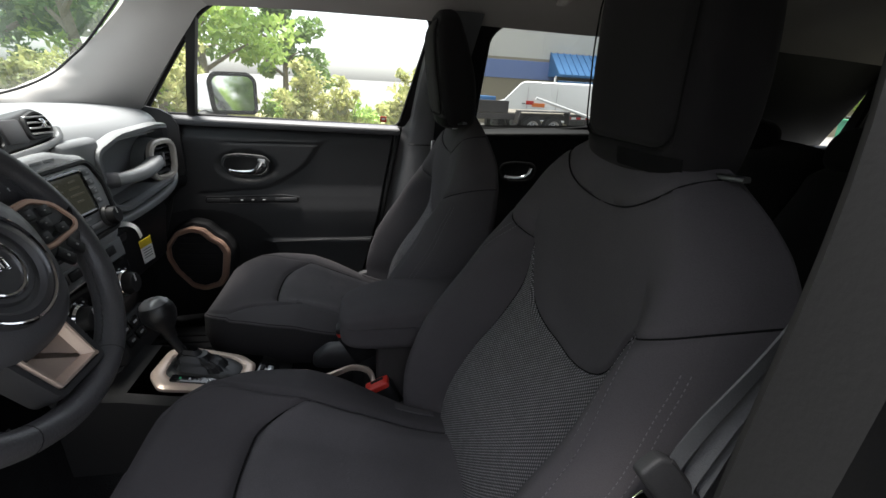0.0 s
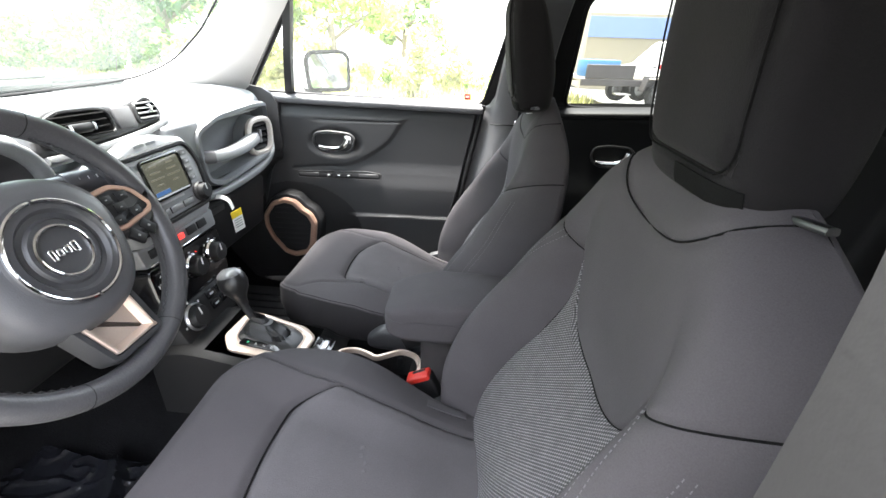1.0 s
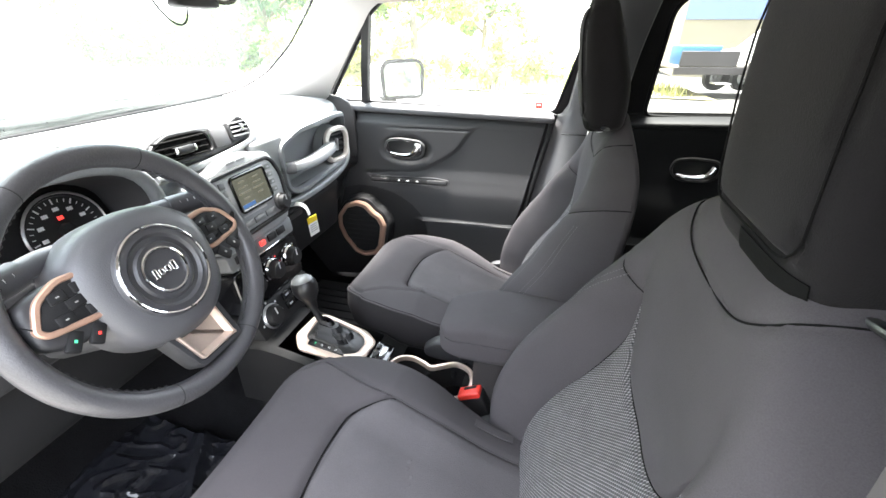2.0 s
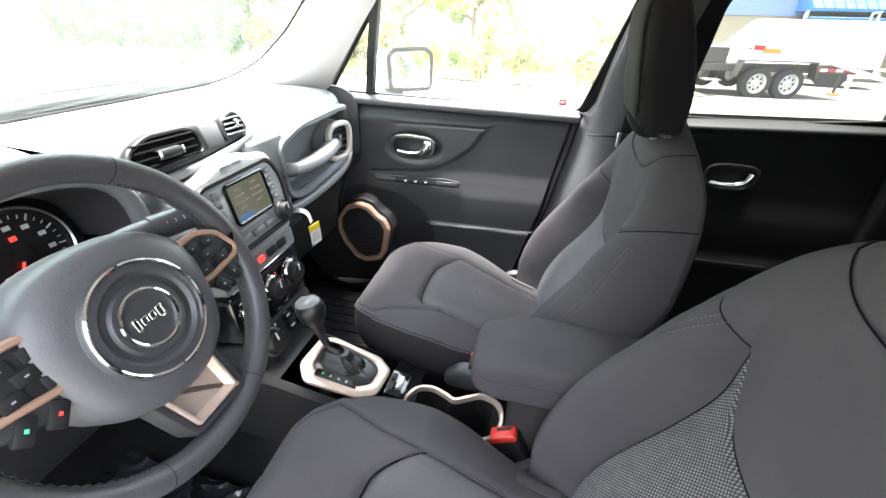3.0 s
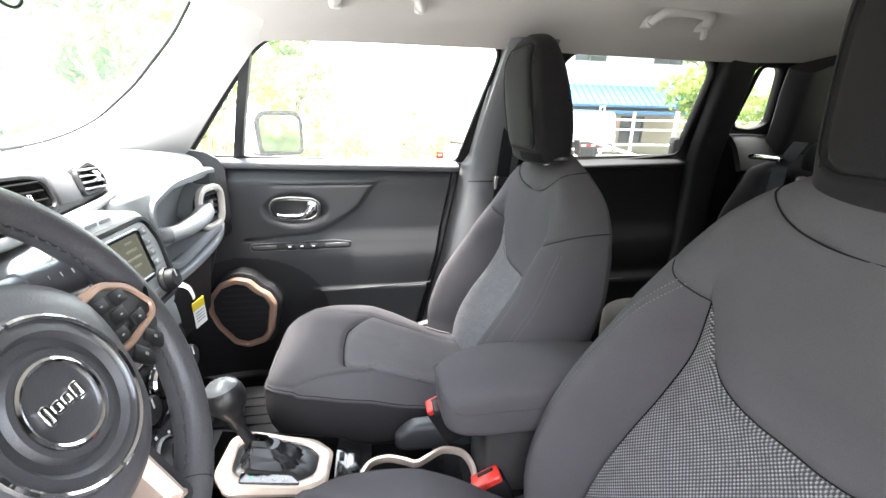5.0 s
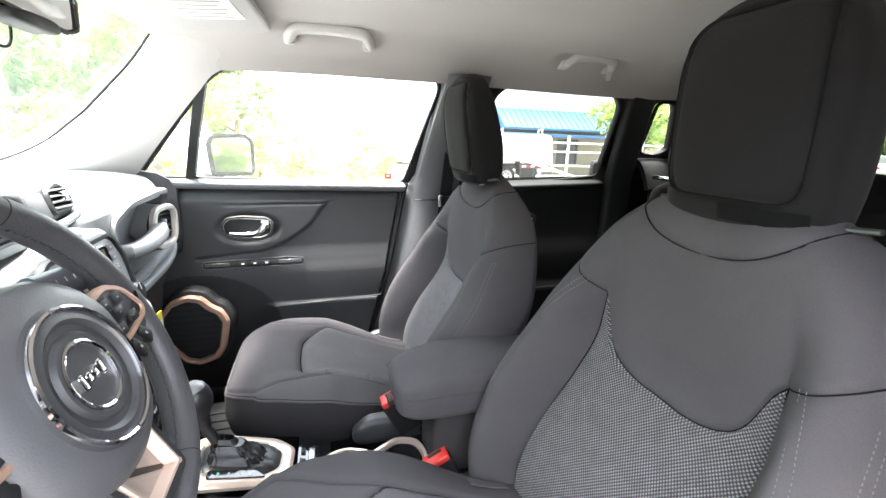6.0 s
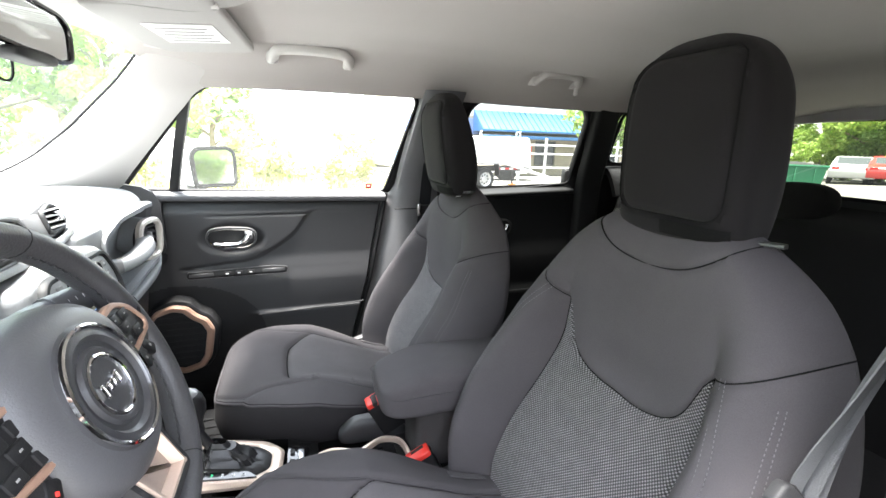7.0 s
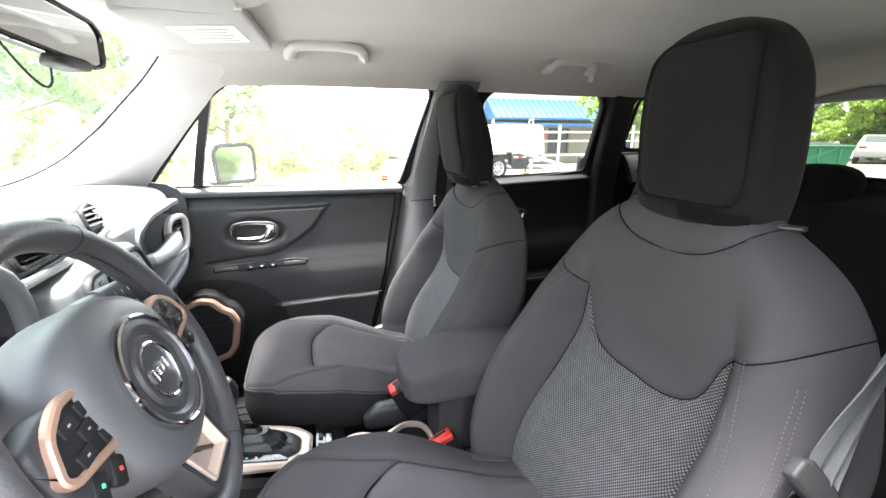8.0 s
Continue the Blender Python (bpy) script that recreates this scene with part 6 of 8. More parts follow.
# ---- middle console ----
console = thing("middle_console", "black middle console with champagne shifter surround and cup holders", "centre console")
CT = [(-0.47, 0.700), (-0.40, 0.712), (-0.36, 0.708), (-0.16, 0.668), (-0.13, 0.650), (-0.10, 0.643), (0.06, 0.640), (0.09, 0.640), (0.36, 0.620)]
GATE_PL = round_outline([(-0.368, -0.030), (-0.335, -0.072), (-0.205, -0.064), (-0.168, -0.040), (-0.162, 0.040), (-0.200, 0.070), (-0.335, 0.082), (-0.362, 0.062)], 0.014)
GATE_IN = round_outline([(-0.335, -0.018), (-0.322, -0.030), (-0.225, -0.034), (-0.198, -0.016), (-0.195, 0.026), (-0.215, 0.044), (-0.315, 0.056), (-0.338, 0.040)], 0.010)
GATE_IN = inset_outline(GATE_IN, -0.006)
cb = bmesh.new()
rows = []
for x, z in CT:
    rows.append([cb.verts.new((x, y, zz)) for y, zz in ((-0.098, 0.40), (-0.095, z - 0.05), (-0.088, z - 0.014), (-0.074, z - 0.004), (0.074, z - 0.004), (0.088, z - 0.014), (0.095, z - 0.05), (0.098, 0.40))])
for i in range(len(rows) - 1):
    for j in range(7):
        if j == 3 and CT[i][0] in (-0.36, -0.10):
            continue
        cb.faces.new((rows[i][j], rows[i + 1][j], rows[i + 1][j + 1], rows[i][j + 1]))
cb.faces.new(rows[0])
cb.faces.new(rows[-1])
# The dark gap beside the console is put into the body's colour.
part("body", cb, LINING_SHADED, console)
gm = basis((0, 0, 0.645), (1, 0, -0.20), (0, 1, 0))
gmat = gm @ pose(-0.255, 0.004, -0.014) @ Matrix.Diagonal((0.88, 0.88, 1, 1)) @ pose(0.262, -0.005, 0)
part("shifter_surround", ring(GATE_PL, GATE_IN, 0.010, gmat, 0.004), CHAMPAGNE, console, "champagne metal-look shifter surround")
part("indicator_plate", prism(round_outline([(-0.322, -0.052), (-0.215, -0.050), (-0.235, -0.032), (-0.322, -0.030)], 0.006, 3), 0.003, 0.001, 1, gmat @ pose(0, 0, 0.010)), GLOSS_BLACK, console, "black gear indicator plate")
for k, ch in enumerate("PRND"):
    cu = bpy.data.curves.new("letter", "FONT")
    cu.body, cu.size, cu.extrude = ch, 0.009, 0.0003
    cu.materials.append(GREEN_LIT if ch == "P" else WHITE_MARK)
    t_ob = new("letter", cu)
    t_ob.parent = console
    t_ob.matrix_basis = gmat @ pose(-0.305 + 0.019 * k, -0.045, 0.0136, 0, 0, 0)
boot = bmesh.new()
lp = []
n = len(GATE_IN)
for k in range(9):
    t = k / 8
    c = Vector((-0.266, 0.011, 0)).lerp(Vector((-0.303, 0.012, 0)), t)
    s = 1.0 - 0.80 * t ** 0.7
    row = []
    for i, (a, b) in enumerate(GATE_IN):
        ple = 1 + 0.09 * math.sin(i * 1.9 + k * 2.2) * math.sin(math.pi * t)
        row.append(boot.verts.new(gmat @ Vector((c.x + (a + 0.266) * s * ple, c.y + (b - 0.011) * s * ple, 0.006 + 0.042 * t + 0.003 * math.sin(k * 2.4)))))
    lp.append(row)
for a, b in zip(lp, lp[1:]):
    for i in range(n):
        boot.faces.new((a[i], a[(i + 1) % n], b[(i + 1) % n], b[i]))
part("shifter_boot", boot, LEATHER_BLACK, console, "black pleated leather shifter boot")
lev = part("shift_lever", tube(smooth_line([(-0.288, 0.012, 0.715), (-0.312, 0.011, 0.770), (-0.322, 0.010, 0.805)], 5), 0.0085, 12), PLASTIC_BLACK, console)
kn = lathe([(0.0, 0.038), (0.012, 0.0365), (0.021, 0.030), (0.0265, 0.018), (0.0275, 0.004), (0.024, -0.010), (0.017, -0.022), (0.0115, -0.034), (0.0095, -0.05)], 28, pose(-0.320, 0.010, 0.812, 0, -14, 0) @ Matrix.Diagonal((1.12, 1.0, 1.0, 1)))
part("shift_knob", kn, LEATHER_BLACK, lev, "black rounded shift knob with a painted highlight")
# A pale cap paints the soft highlight on top of the knob.
part("knob_gleam", lathe([(0.0, 0.0392), (0.0125, 0.0376), (0.0215, 0.0308), (0.0235, 0.0262)], 24, pose(-0.320, 0.010, 0.812, 0, -14, 0) @ Matrix.Diagonal((1.12, 1.0, 1.0, 1))), KNOB_GLEAM, lev, "smooth grey cap painting the knob's highlight")
part("boot_collar", tube([(-0.287, 0.012, 0.712), (-0.293, 0.012, 0.726)], 0.014, 12), PLASTIC_BLACK, console)
for k in range(3):
    part("boot_fold", tube(smooth_line([(-0.290 + 0.012 * k, -0.004, 0.712 + 0.003 * k), (-0.282 + 0.012 * k, 0.012, 0.720 - 0.003 * k), (-0.286 + 0.012 * k, 0.026, 0.714)], 4), 0.0045, 6), LEATHER_BLACK, console)
part("switch_block", prism(round_outline([(-0.158, -0.032), (-0.108, -0.032), (-0.108, 0.044), (-0.158, 0.048)], 0.008, 3), 0.010, 0.003, 2, gmat), GLOSS_BLACK, console, "glossy black switch block")
part("console_switch", box(0.014, 0.040, 0.008, 0.003, 2, gmat @ pose(-0.128, 0.008, 0.012)), SATIN, console, "silver brake switch")
for k in range(2):
    part("console_switch", box(0.010, 0.018, 0.006, 0.002, 2, gmat @ pose(-0.146, -0.012 + 0.034 * k, 0.011)), PLASTIC_BLACK, console)
# cup holders
CUPS = [(p.x, p.y) for p in smooth_line([(-0.125, -0.020, 0), (-0.108, -0.062, 0), (-0.072, -0.073, 0), (-0.036, -0.060, 0), (-0.020, -0.050, 0), (0.000, -0.060, 0), (0.035, -0.078, 0), (0.072, -0.060, 0), (0.086, -0.018, 0), (0.074, 0.026, 0), (0.035, 0.042, 0), (0.0, 0.026, 0), (-0.020, 0.016, 0), (-0.036, 0.024, 0), (-0.072, 0.036, 0), (-0.108, 0.024, 0)], 4, True)]
cupm = pose(0, 0, 0.640)
cups = part("cup_holder", ring(CUPS, inset_outline(CUPS, 0.010), 0.011, cupm, 0.004), CHAMPAGNE, console, "champagne figure-eight cup holder trim")
well = bmesh.new()
lp = [[well.verts.new((a, b, z)) for a, b in inset_outline(CUPS, d)] for z, d in ((0.645, 0.0095), (0.60, 0.012), (0.575, 0.016))]
for a, b in zip(lp, lp[1:]):
    for i in range(len(a)):
        well.faces.new((a[i], a[(i + 1) % len(a)], b[(i + 1) % len(a)], b[i]))
well.faces.new(lp[-1])
part("cup_well", well, PLASTIC_BLACK, cups, "black cup well")
for cx, cy in ((-0.025, 0.010), (-0.02, -0.045), (0.03, 0.033)):
    part("cup_spring", lathe([(0.0, 0.012), (0.006, 0.010), (0.009, 0.0), (0.007, -0.012), (0, -0.014)], 14, pose(cx, cy, 0.622)), RUBBER, cups)

# armrest
arm = thing("armrest", "grey cloth padded armrest over the middle console", "armrest")


def pad(x0, x1, y0, y1, z0, z1, p=0.42, front=1.0):
    """A padded block with well-rounded edges."""
    bm = bmesh.new()
    nz, na = 24, 72
    rows = []
    for j in range(nz + 1):
        b = -math.pi / 2 + math.pi * j / nz
        cb_, sb_ = math.cos(b), math.sin(b)
        k = abs(cb_) ** p
        row = []
        for i in range(na):
            a = 2 * math.pi * i / na
            ca, sa = math.cos(a), math.sin(a)
            x = (x0 + x1) / 2 + (x1 - x0) / 2 * k * math.copysign(abs(ca) ** p, ca)
            y = (y0 + y1) / 2 + (y1 - y0) / 2 * k * math.copysign(abs(sa) ** p, sa)
            z = (z0 + z1) / 2 + (z1 - z0) / 2 * math.copysign(abs(sb_) ** p, sb_)
            t = (x - x0) / (x1 - x0)
            z -= 0.018 * (1 - step(0.0, 0.35, t)) * (z - z0) / (z1 - z0)
            row.append(bm.verts.new((x, y, z + 0.0015 * noise.noise(Vector((x, y, z)) * 14))))
        rows.append(row)
    for a, b in zip(rows, rows[1:]):
        for i in range(na):
            bm.faces.new((a[i], a[(i + 1) % na], b[(i + 1) % na], b[i]))
    return bm


part("lid", pad(0.016, 0.335, -0.082, 0.072, 0.762, 0.858, 0.38), CLOTH, arm, "padded grey cloth lid")
part("lid_seam", tube(smooth_line([(0.30, -0.0835, 0.818), (0.10, -0.0838, 0.818), (0.045, -0.080, 0.815), (0.018, -0.045, 0.810), (0.0148, 0.0, 0.808), (0.018, 0.04, 0.810), (0.045, 0.070, 0.815), (0.30, 0.074, 0.818)], 6), 0.0009, 6), CLOTH_FLANK, arm)
# Bin cloth is darker than the lid's, its shade put into the colour.
part("bin", box(0.26, 0.105, 0.30, 0.012, 3, pose(0.218, -0.005, 0.625)), BIN_SHADED, arm, "cloth-covered storage bin, darkened as in the lid's shade")
part("latch", box(0.010, 0.03, 0.012, 0.003, 2, pose(0.012, -0.005, 0.775)), PLASTIC_BLACK, arm)


def buckle(label, base, top):
    b = thing("seat_belt_buckle", label, "belt buckle", "belt buckles")
    base, top = Vector(base), Vector(top)
    d = (top - base).normalized()
    m = basis(top, d.cross(Vector((0, 1, 0))), d)
    part("stalk", sweep([base, base.lerp(top, 0.5), top - d * 0.05], round_outline([(-0.020, -0.010), (0.020, -0.010), (0.020, 0.010), (-0.020, 0.010)], 0.006, 3), up=(0, 1, 0)), PLASTIC, b, "black plastic buckle stalk")
    part("case", box(0.056, 0.095, 0.031, 0.006, 3, m @ pose(0, -0.045, 0)), PLASTIC_BLACK, b)
    part("release_button", box(0.050, 0.015, 0.030, 0.004, 3, m @ pose(0.0, 0.003, 0)), RED, b, "red release button")
    part("slot", box(0.028, 0.003, 0.007, 0.001, 1, m @ pose(-0.002, 0.0105, 0.006)), PLASTIC_BLACK, b)
    return b


buckle("red and black belt buckle beside the far seat", (0.088, 0.066, 0.62), (0.028, 0.050, 0.738))
buckle("red and black belt buckle beside the near seat", (0.145, -0.078, 0.56), (0.090, -0.070, 0.674))
cover = thing("buckle_cover", "dark plastic cover at the buckle's foot", "plastic cover")
part("shell", pad(-0.055, 0.065, 0.055, 0.095, 0.625, 0.685, 0.6), PLASTIC, cover)

# ---- belts ----
def ribbon(path, width, facing, thick=0.0014, pleats=0.0):
    """A flat strap along path; facing: the way in which its width lies at each point."""
    bm = bmesh.new()
    P = [Vector(p) for p in path]
    rows = []
    for i, p in enumerate(P):
        w = Vector(facing(i / (len(P) - 1))).normalized() * width / 2
        t = (P[min(i + 1, len(P) - 1)] - P[max(i - 1, 0)]).normalized()
        nn = t.cross(w).normalized() * thick / 2
        fold = [(s, pleats * d) for s, d in ((-1, 0), (-0.5, 0.5), (-0.12, -0.6), (0.2, 1.0), (0.5, -0.4), (0.75, 0.7), (1, 0))] if pleats else [(-1, 0), (1, 0)]
        line = [p + w * s + nn.normalized() * d for s, d in fold]
        rows.append([bm.verts.new(a - nn) for a in line] + [bm.verts.new(a + nn) for a in reversed(line)])
    for a, b in zip(rows, rows[1:]):
        for j in range(len(a)):
            bm.faces.new((a[j], a[(j + 1) % len(a)], b[(j + 1) % len(a)], b[j]))
    bm.faces.new(rows[0])
    bm.faces.new(rows[-1])
    return bm


nb = thing("seat_belt", "grey woven seat belt hanging by the near pillar", "seat belt", "seat belts")
belt_path = smooth_line([(0.362, -0.62, 1.40), (0.356, -0.606, 1.25), (0.346, -0.580, 1.125), (0.332, -0.572, 1.056), (0.318, -0.570, 1.005), (0.309, -0.572, 0.968), (0.312, -0.585, 0.90), (0.305, -0.60, 0.70), (0.30, -0.60, 0.50)], 8)
part("webbing", ribbon(belt_path, 0.047, lambda t: Vector((0.80, 0.33, -0.48)).lerp(Vector((0.62, -0.28, -0.74)), step(0.24, 0.60, t)), pleats=0.006), WEBBING_PALE, nb, "pale grey webbing drawn into pleats")
tmx = basis((0.298, -0.571, 0.974), (0.60, -0.28, -0.76), (0.75, 0.1, 0.60))
part("tongue", prism(round_outline([(-0.030, -0.014), (0.030, -0.014), (0.030, 0.008), (0.020, 0.014), (-0.020, 0.014), (-0.030, 0.008)], 0.006), 0.012, 0.004, 3, tmx @ pose(0, 0, -0.006)), PLASTIC_SOFT, nb, "grey plastic belt tongue")
part("tongue_plate", box(0.026, 0.045, 0.0025, 0.001, 1, tmx @ pose(0, -0.040, 0)), CHROME, nb, "steel tongue plate")
part("tongue_slot", box(0.044, 0.005, 0.011, 0.002, 1, tmx @ pose(0, 0.012, 0)), PLASTIC_BLACK, nb)
fb = thing("seat_belt", "dark woven seat belt along the far middle pillar", "seat belt", "seat belts")
part("webbing", ribbon(smooth_line([(0.335, 0.590, 1.38), (0.325, 0.645, 1.22), (0.318, 0.672, 1.06), (0.305, 0.676, 0.9), (0.285, 0.676, 0.62)], 6), 0.045, lambda t: (1, 0.25, 0)), WEBBING, fb, "dark webbing")
part("tongue", box(0.05, 0.014, 0.036, 0.005, 2, pose(0.312, 0.664, 1.055)), PLASTIC_BLACK, fb)
part("tongue_plate", box(0.012, 0.010, 0.042, 0.002, 2, pose(0.294, 0.655, 1.058)), CHROME, fb, "steel tongue plate")

# ---- roof fittings ----
def grab(label, x0, x1, y, z):
    g = thing("grab_handle", label, "grab handle", "grab handles")
    L = x1 - x0
    path = smooth_line([(x0 + 0.014, y + 0.052, z + 0.002), (x0 + 0.012, y + 0.034, z - 0.020), (x0 + 0.016, y + 0.014, z - 0.014), (x0 + 0.034, y + 0.000, z - 0.002), (x0 + L * 0.5, y - 0.004, z + 0.002), (x1 - 0.034, y + 0.000, z - 0.002), (x1 - 0.016, y + 0.014, z - 0.014), (x1 - 0.012, y + 0.034, z - 0.020), (x1 - 0.014, y + 0.052, z + 0.002)], 6)
    part("grip", sweep(path, round_outline([(-0.011, -0.012), (0.011, -0.012), (0.011, 0.012), (-0.011, 0.012)], 0.008, 3), up=(0, -1, 0.3)), TRIM_LIGHT, g, "pale plastic grip")
    for xx in (x0 + 0.012, x1 - 0.012):
        part("foot", pad(xx - 0.015, xx + 0.015, y + 0.026, y + 0.066, z - 0.030, z + 0.022, 0.5), TRIM_LIGHT, g)
    return g


grab("pale grey folding grab handle above the front window", -0.165, 0.050, 0.436, 1.503)
g2 = grab("pale grey folding grab handle above the rear window", 0.600, 0.776, 0.438, 1.503)
part("coat_hook", box(0.010, 0.016, 0.026, 0.004, 2, pose(0.760, 0.462, 1.462)), TRIM_LIGHT, g2, "small coat hook")

visor = thing("sun_visor", "pale grey sun visor folded up with a warning label", "sun visor")
vm = basis((-0.320, 0.255, 1.498), (1, -0.10, 0.06), (0.06, 1, -0.02))
VO = round_outline([(-0.085, -0.165), (0.115, -0.165), (0.112, 0.190), (-0.07, 0.190), (-0.100, 0.12)], 0.02)
part("visor_board", prism(VO, 0.016, 0.006, 3, vm @ pose(0, 0, 0, 180, 0, 0) @ Matrix.Diagonal((1, -1, 1, 1))), VISOR_SKIN, visor, "pale padded visor board")
part("label_sheet", box(0.118, 0.140, 0.0012, 0.0003, 1, vm @ pose(0.022, 0.010, -0.0172)), PAPER, visor, "white printed warning label")
for k in range(5):
    part("print_bar", box(0.09 - 0.02 * (k % 2), 0.008, 0.0006, 0, 1, vm @ pose(0.020, 0.062 - 0.024 * k, -0.0182)), INK, visor, smooth=False)
part("label_stripe", box(0.112, 0.012, 0.0006, 0, 1, vm @ pose(0.022, -0.050, -0.0182)), PAPER, visor, smooth=False)
part("visor_pivot", pad(-0.43, -0.37, 0.41, 0.46, 1.478, 1.500, 0.6), TRIM_LIGHT, visor)
vis2 = thing("sun_visor", "pale grey sun visor folded up on the near side", "sun visor")
part("visor_board", box(0.20, 0.36, 0.016, 0.006, 3, pose(-0.325, -0.27, 1.505, 0, -4, 0)), VISOR_SKIN, vis2)

oc = thing("overhead_console", "pale grey overhead console with map lamps", "overhead console")
part("housing", pad(-0.46, -0.155, -0.105, 0.105, 1.480, 1.585, 0.62), VISOR_SKIN, oc)
part("lens", pad(-0.40, -0.215, -0.070, 0.070, 1.476, 1.500, 0.45), VISOR_SKIN, oc, "frosted lamp lens")
for k in range(7):
    part("microphone_slot", box(0.0022, 0.006, 0.002, 0.0006, 1, pose(-0.285 + 0.0055 * k, 0.048, 1.4775)), INK, oc)
for sg in (-1, 1):
    part("lens_joint", tube(smooth_line([(-0.395, sg * 0.055, 1.482), (-0.33, sg * 0.069, 1.4795), (-0.26, sg * 0.068, 1.4795), (-0.218, sg * 0.050, 1.482)], 6), 0.0012, 5), INK, oc)
for sg in (-1, 1):
    part("lamp_button", box(0.026, 0.018, 0.006, 0.002, 2, pose(-0.225, sg * 0.030, 1.482)), TRIM_LIGHT, oc)

rvm = thing("rear_view_mirror", "black rear-view mirror on the windscreen", "rear-view mirror")
RM = round_outline([(-0.125, -0.030), (-0.10, -0.036), (0.10, -0.036), (0.125, -0.026), (0.122, 0.022), (0.10, 0.036), (-0.10, 0.036), (-0.124, 0.026)], 0.014)
rm_m = basis((-0.452, 0.003, 1.433), (0.10, 1, -0.08), (0.05, 0.08, 1))
part("housing", prism(RM, 0.03, 0.010, 3, rm_m @ pose(0, 0, -0.004, 0, 180, 0)), PLASTIC_BLACK, rvm)
part("mirror_rim", ring(grown(RM, 0.002), inset_outline(RM, 0.006), 0.006, rm_m @ pose(0, 0, -0.004), 0.002), GLOSS_BLACK, rvm)
part("mirror_glass", prism(inset_outline(RM, 0.005), 0.001, 0, 1, rm_m @ pose(0, 0, -0.003)), MIRROR, rvm, "mirror glass", smooth=False)
part("mirror_chin", pad(-0.47, -0.435, -0.03, 0.075, 1.380, 1.398, 0.6), PLASTIC_BLACK, rvm)
part("mirror_stem", tube([(-0.47, -0.01, 1.43), (-0.535, 0.0, 1.49)], 0.012, 10), PLASTIC_BLACK, rvm)
part("cable", tube(smooth_line([(-0.52, -0.035, 1.45), (-0.49, -0.025, 1.385), (-0.478, -0.012, 1.36), (-0.474, 0.004, 1.354), (-0.474, 0.020, 1.364), (-0.476, 0.028, 1.39), (-0.48, 0.02, 1.41)], 6), 0.0018, 6), RUBBER, rvm, "thin black cable loop")

# ---- rear bench ----
bench = thing("rear_bench", "cloth rear bench seat with folded headrests, toned dark as in shade", "car seat")


def bench_back(y0, y1):
    yc, hw = (y0 + y1) / 2, (y1 - y0) / 2

    def f(u, v):
        s = -1 + 2 * u
        z = 0.66 + 0.50 * v
        x = 1.02 + 0.20 * (z - 0.66)
        x += 0.07 * abs(s) ** 6 - 0.03 * step(0.5, 0.8, abs(s)) * step(1.1, 0.95, z)
        x += 0.10 * step(0.86, 1.0, v) ** 2
        x += 0.006 * math.exp(-((abs(s) - 0.5) / 0.02) ** 2)
        return Vector((x, yc + hw * s, z - 0.03 * abs(s) ** 6 * v))
    return sheet(f, 50, 40, 0.10)


part("backrest", bench_back(-0.66, 0.12), CLOTH_SHADED, bench, "cloth backrest section toned dark as in shade")
part("backrest", bench_back(0.12, 0.66), CLOTH_SHADED, bench, "cloth backrest section toned dark as in shade")
part("cushion", pad(0.66, 1.12, -0.66, 0.66, 0.46, 0.675, 0.3), CLOTH_SHADED, bench)
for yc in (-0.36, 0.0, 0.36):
    part("headrest", pad(1.13, 1.25, yc - (0.108 if yc else 0.085), yc + (0.108 if yc else 0.085), 1.10, 1.212 if yc else 1.215, 0.72), CLOTH_SHADED, bench, "low folded headrest")
rbelt = thing("seat_belt", "grey rear seat belt over the bench", "seat belt", "seat belts")
part("webbing", ribbon([(1.14, 0.46, 1.20), (1.085, 0.455, 1.13), (1.05, 0.43, 1.0), (1.02, 0.40, 0.85)], 0.047, lambda t: (0, 1, 0)), WEBBING, rbelt, "grey webbing")
part("belt_guide", box(0.03, 0.11, 0.016, 0.006, 2, pose(1.085, 0.505, 1.152)), CHROME, rbelt, "bright belt guide")
shelf = thing("parcel_shelf", "black boot cover behind the rear bench", "boot cover")
part("board", box(0.70, 1.30, 0.025, 0.01, 2, pose(1.62, 0, 1.055)), PLASTIC, shelf)

# ---- mats and pedals ----
for yc, lab_ in ((-0.36, "black rubber floor mat with ribs by the pedals"), (0.40, "black rubber floor mat with ribs in the far footwell")):
    mat_ = thing("floor_mat", lab_, "floor mat", "floor mats")
    part("sheet", box(0.50, 0.44, 0.010, 0.004, 2, pose(-0.47, yc, 0.415)), RUBBER, mat_)
    for k in range(9):
        part("rib", box(0.36, 0.012, 0.006, 0.002, 1, pose(-0.47, yc - 0.16 + 0.04 * k, 0.422)), RUBBER, mat_)
film = thing("plastic_film", "crumpled clear plastic film on the driver's floor", "plastic film")
FILM = material("clear_film", (0.011, 0.0115, 0.014), 0.20, coat=0.25, tone=0.3, tone_scale=20)
part("sheet", sheet(lambda u, v: Vector((-0.72 + 0.42 * u, -0.56 + 0.40 * v, 0.440 + 0.026 * noise.noise(Vector((u * 3, v * 2.2, 0.3))) + 0.030 * (1 - abs(noise.noise(Vector((u * 3.1 + v * 1.8, v * 1.2, 2.3)))) * 2) ** 3 * step(0.0, 0.2, u) + 0.006 * (1 - abs(noise.noise(Vector((u * 9 - v * 5, v * 7 + u * 2, 5.1)))) * 2.2) ** 3 + 0.12 * max(0, 0.30 - u))), 110, 110), FILM, film)
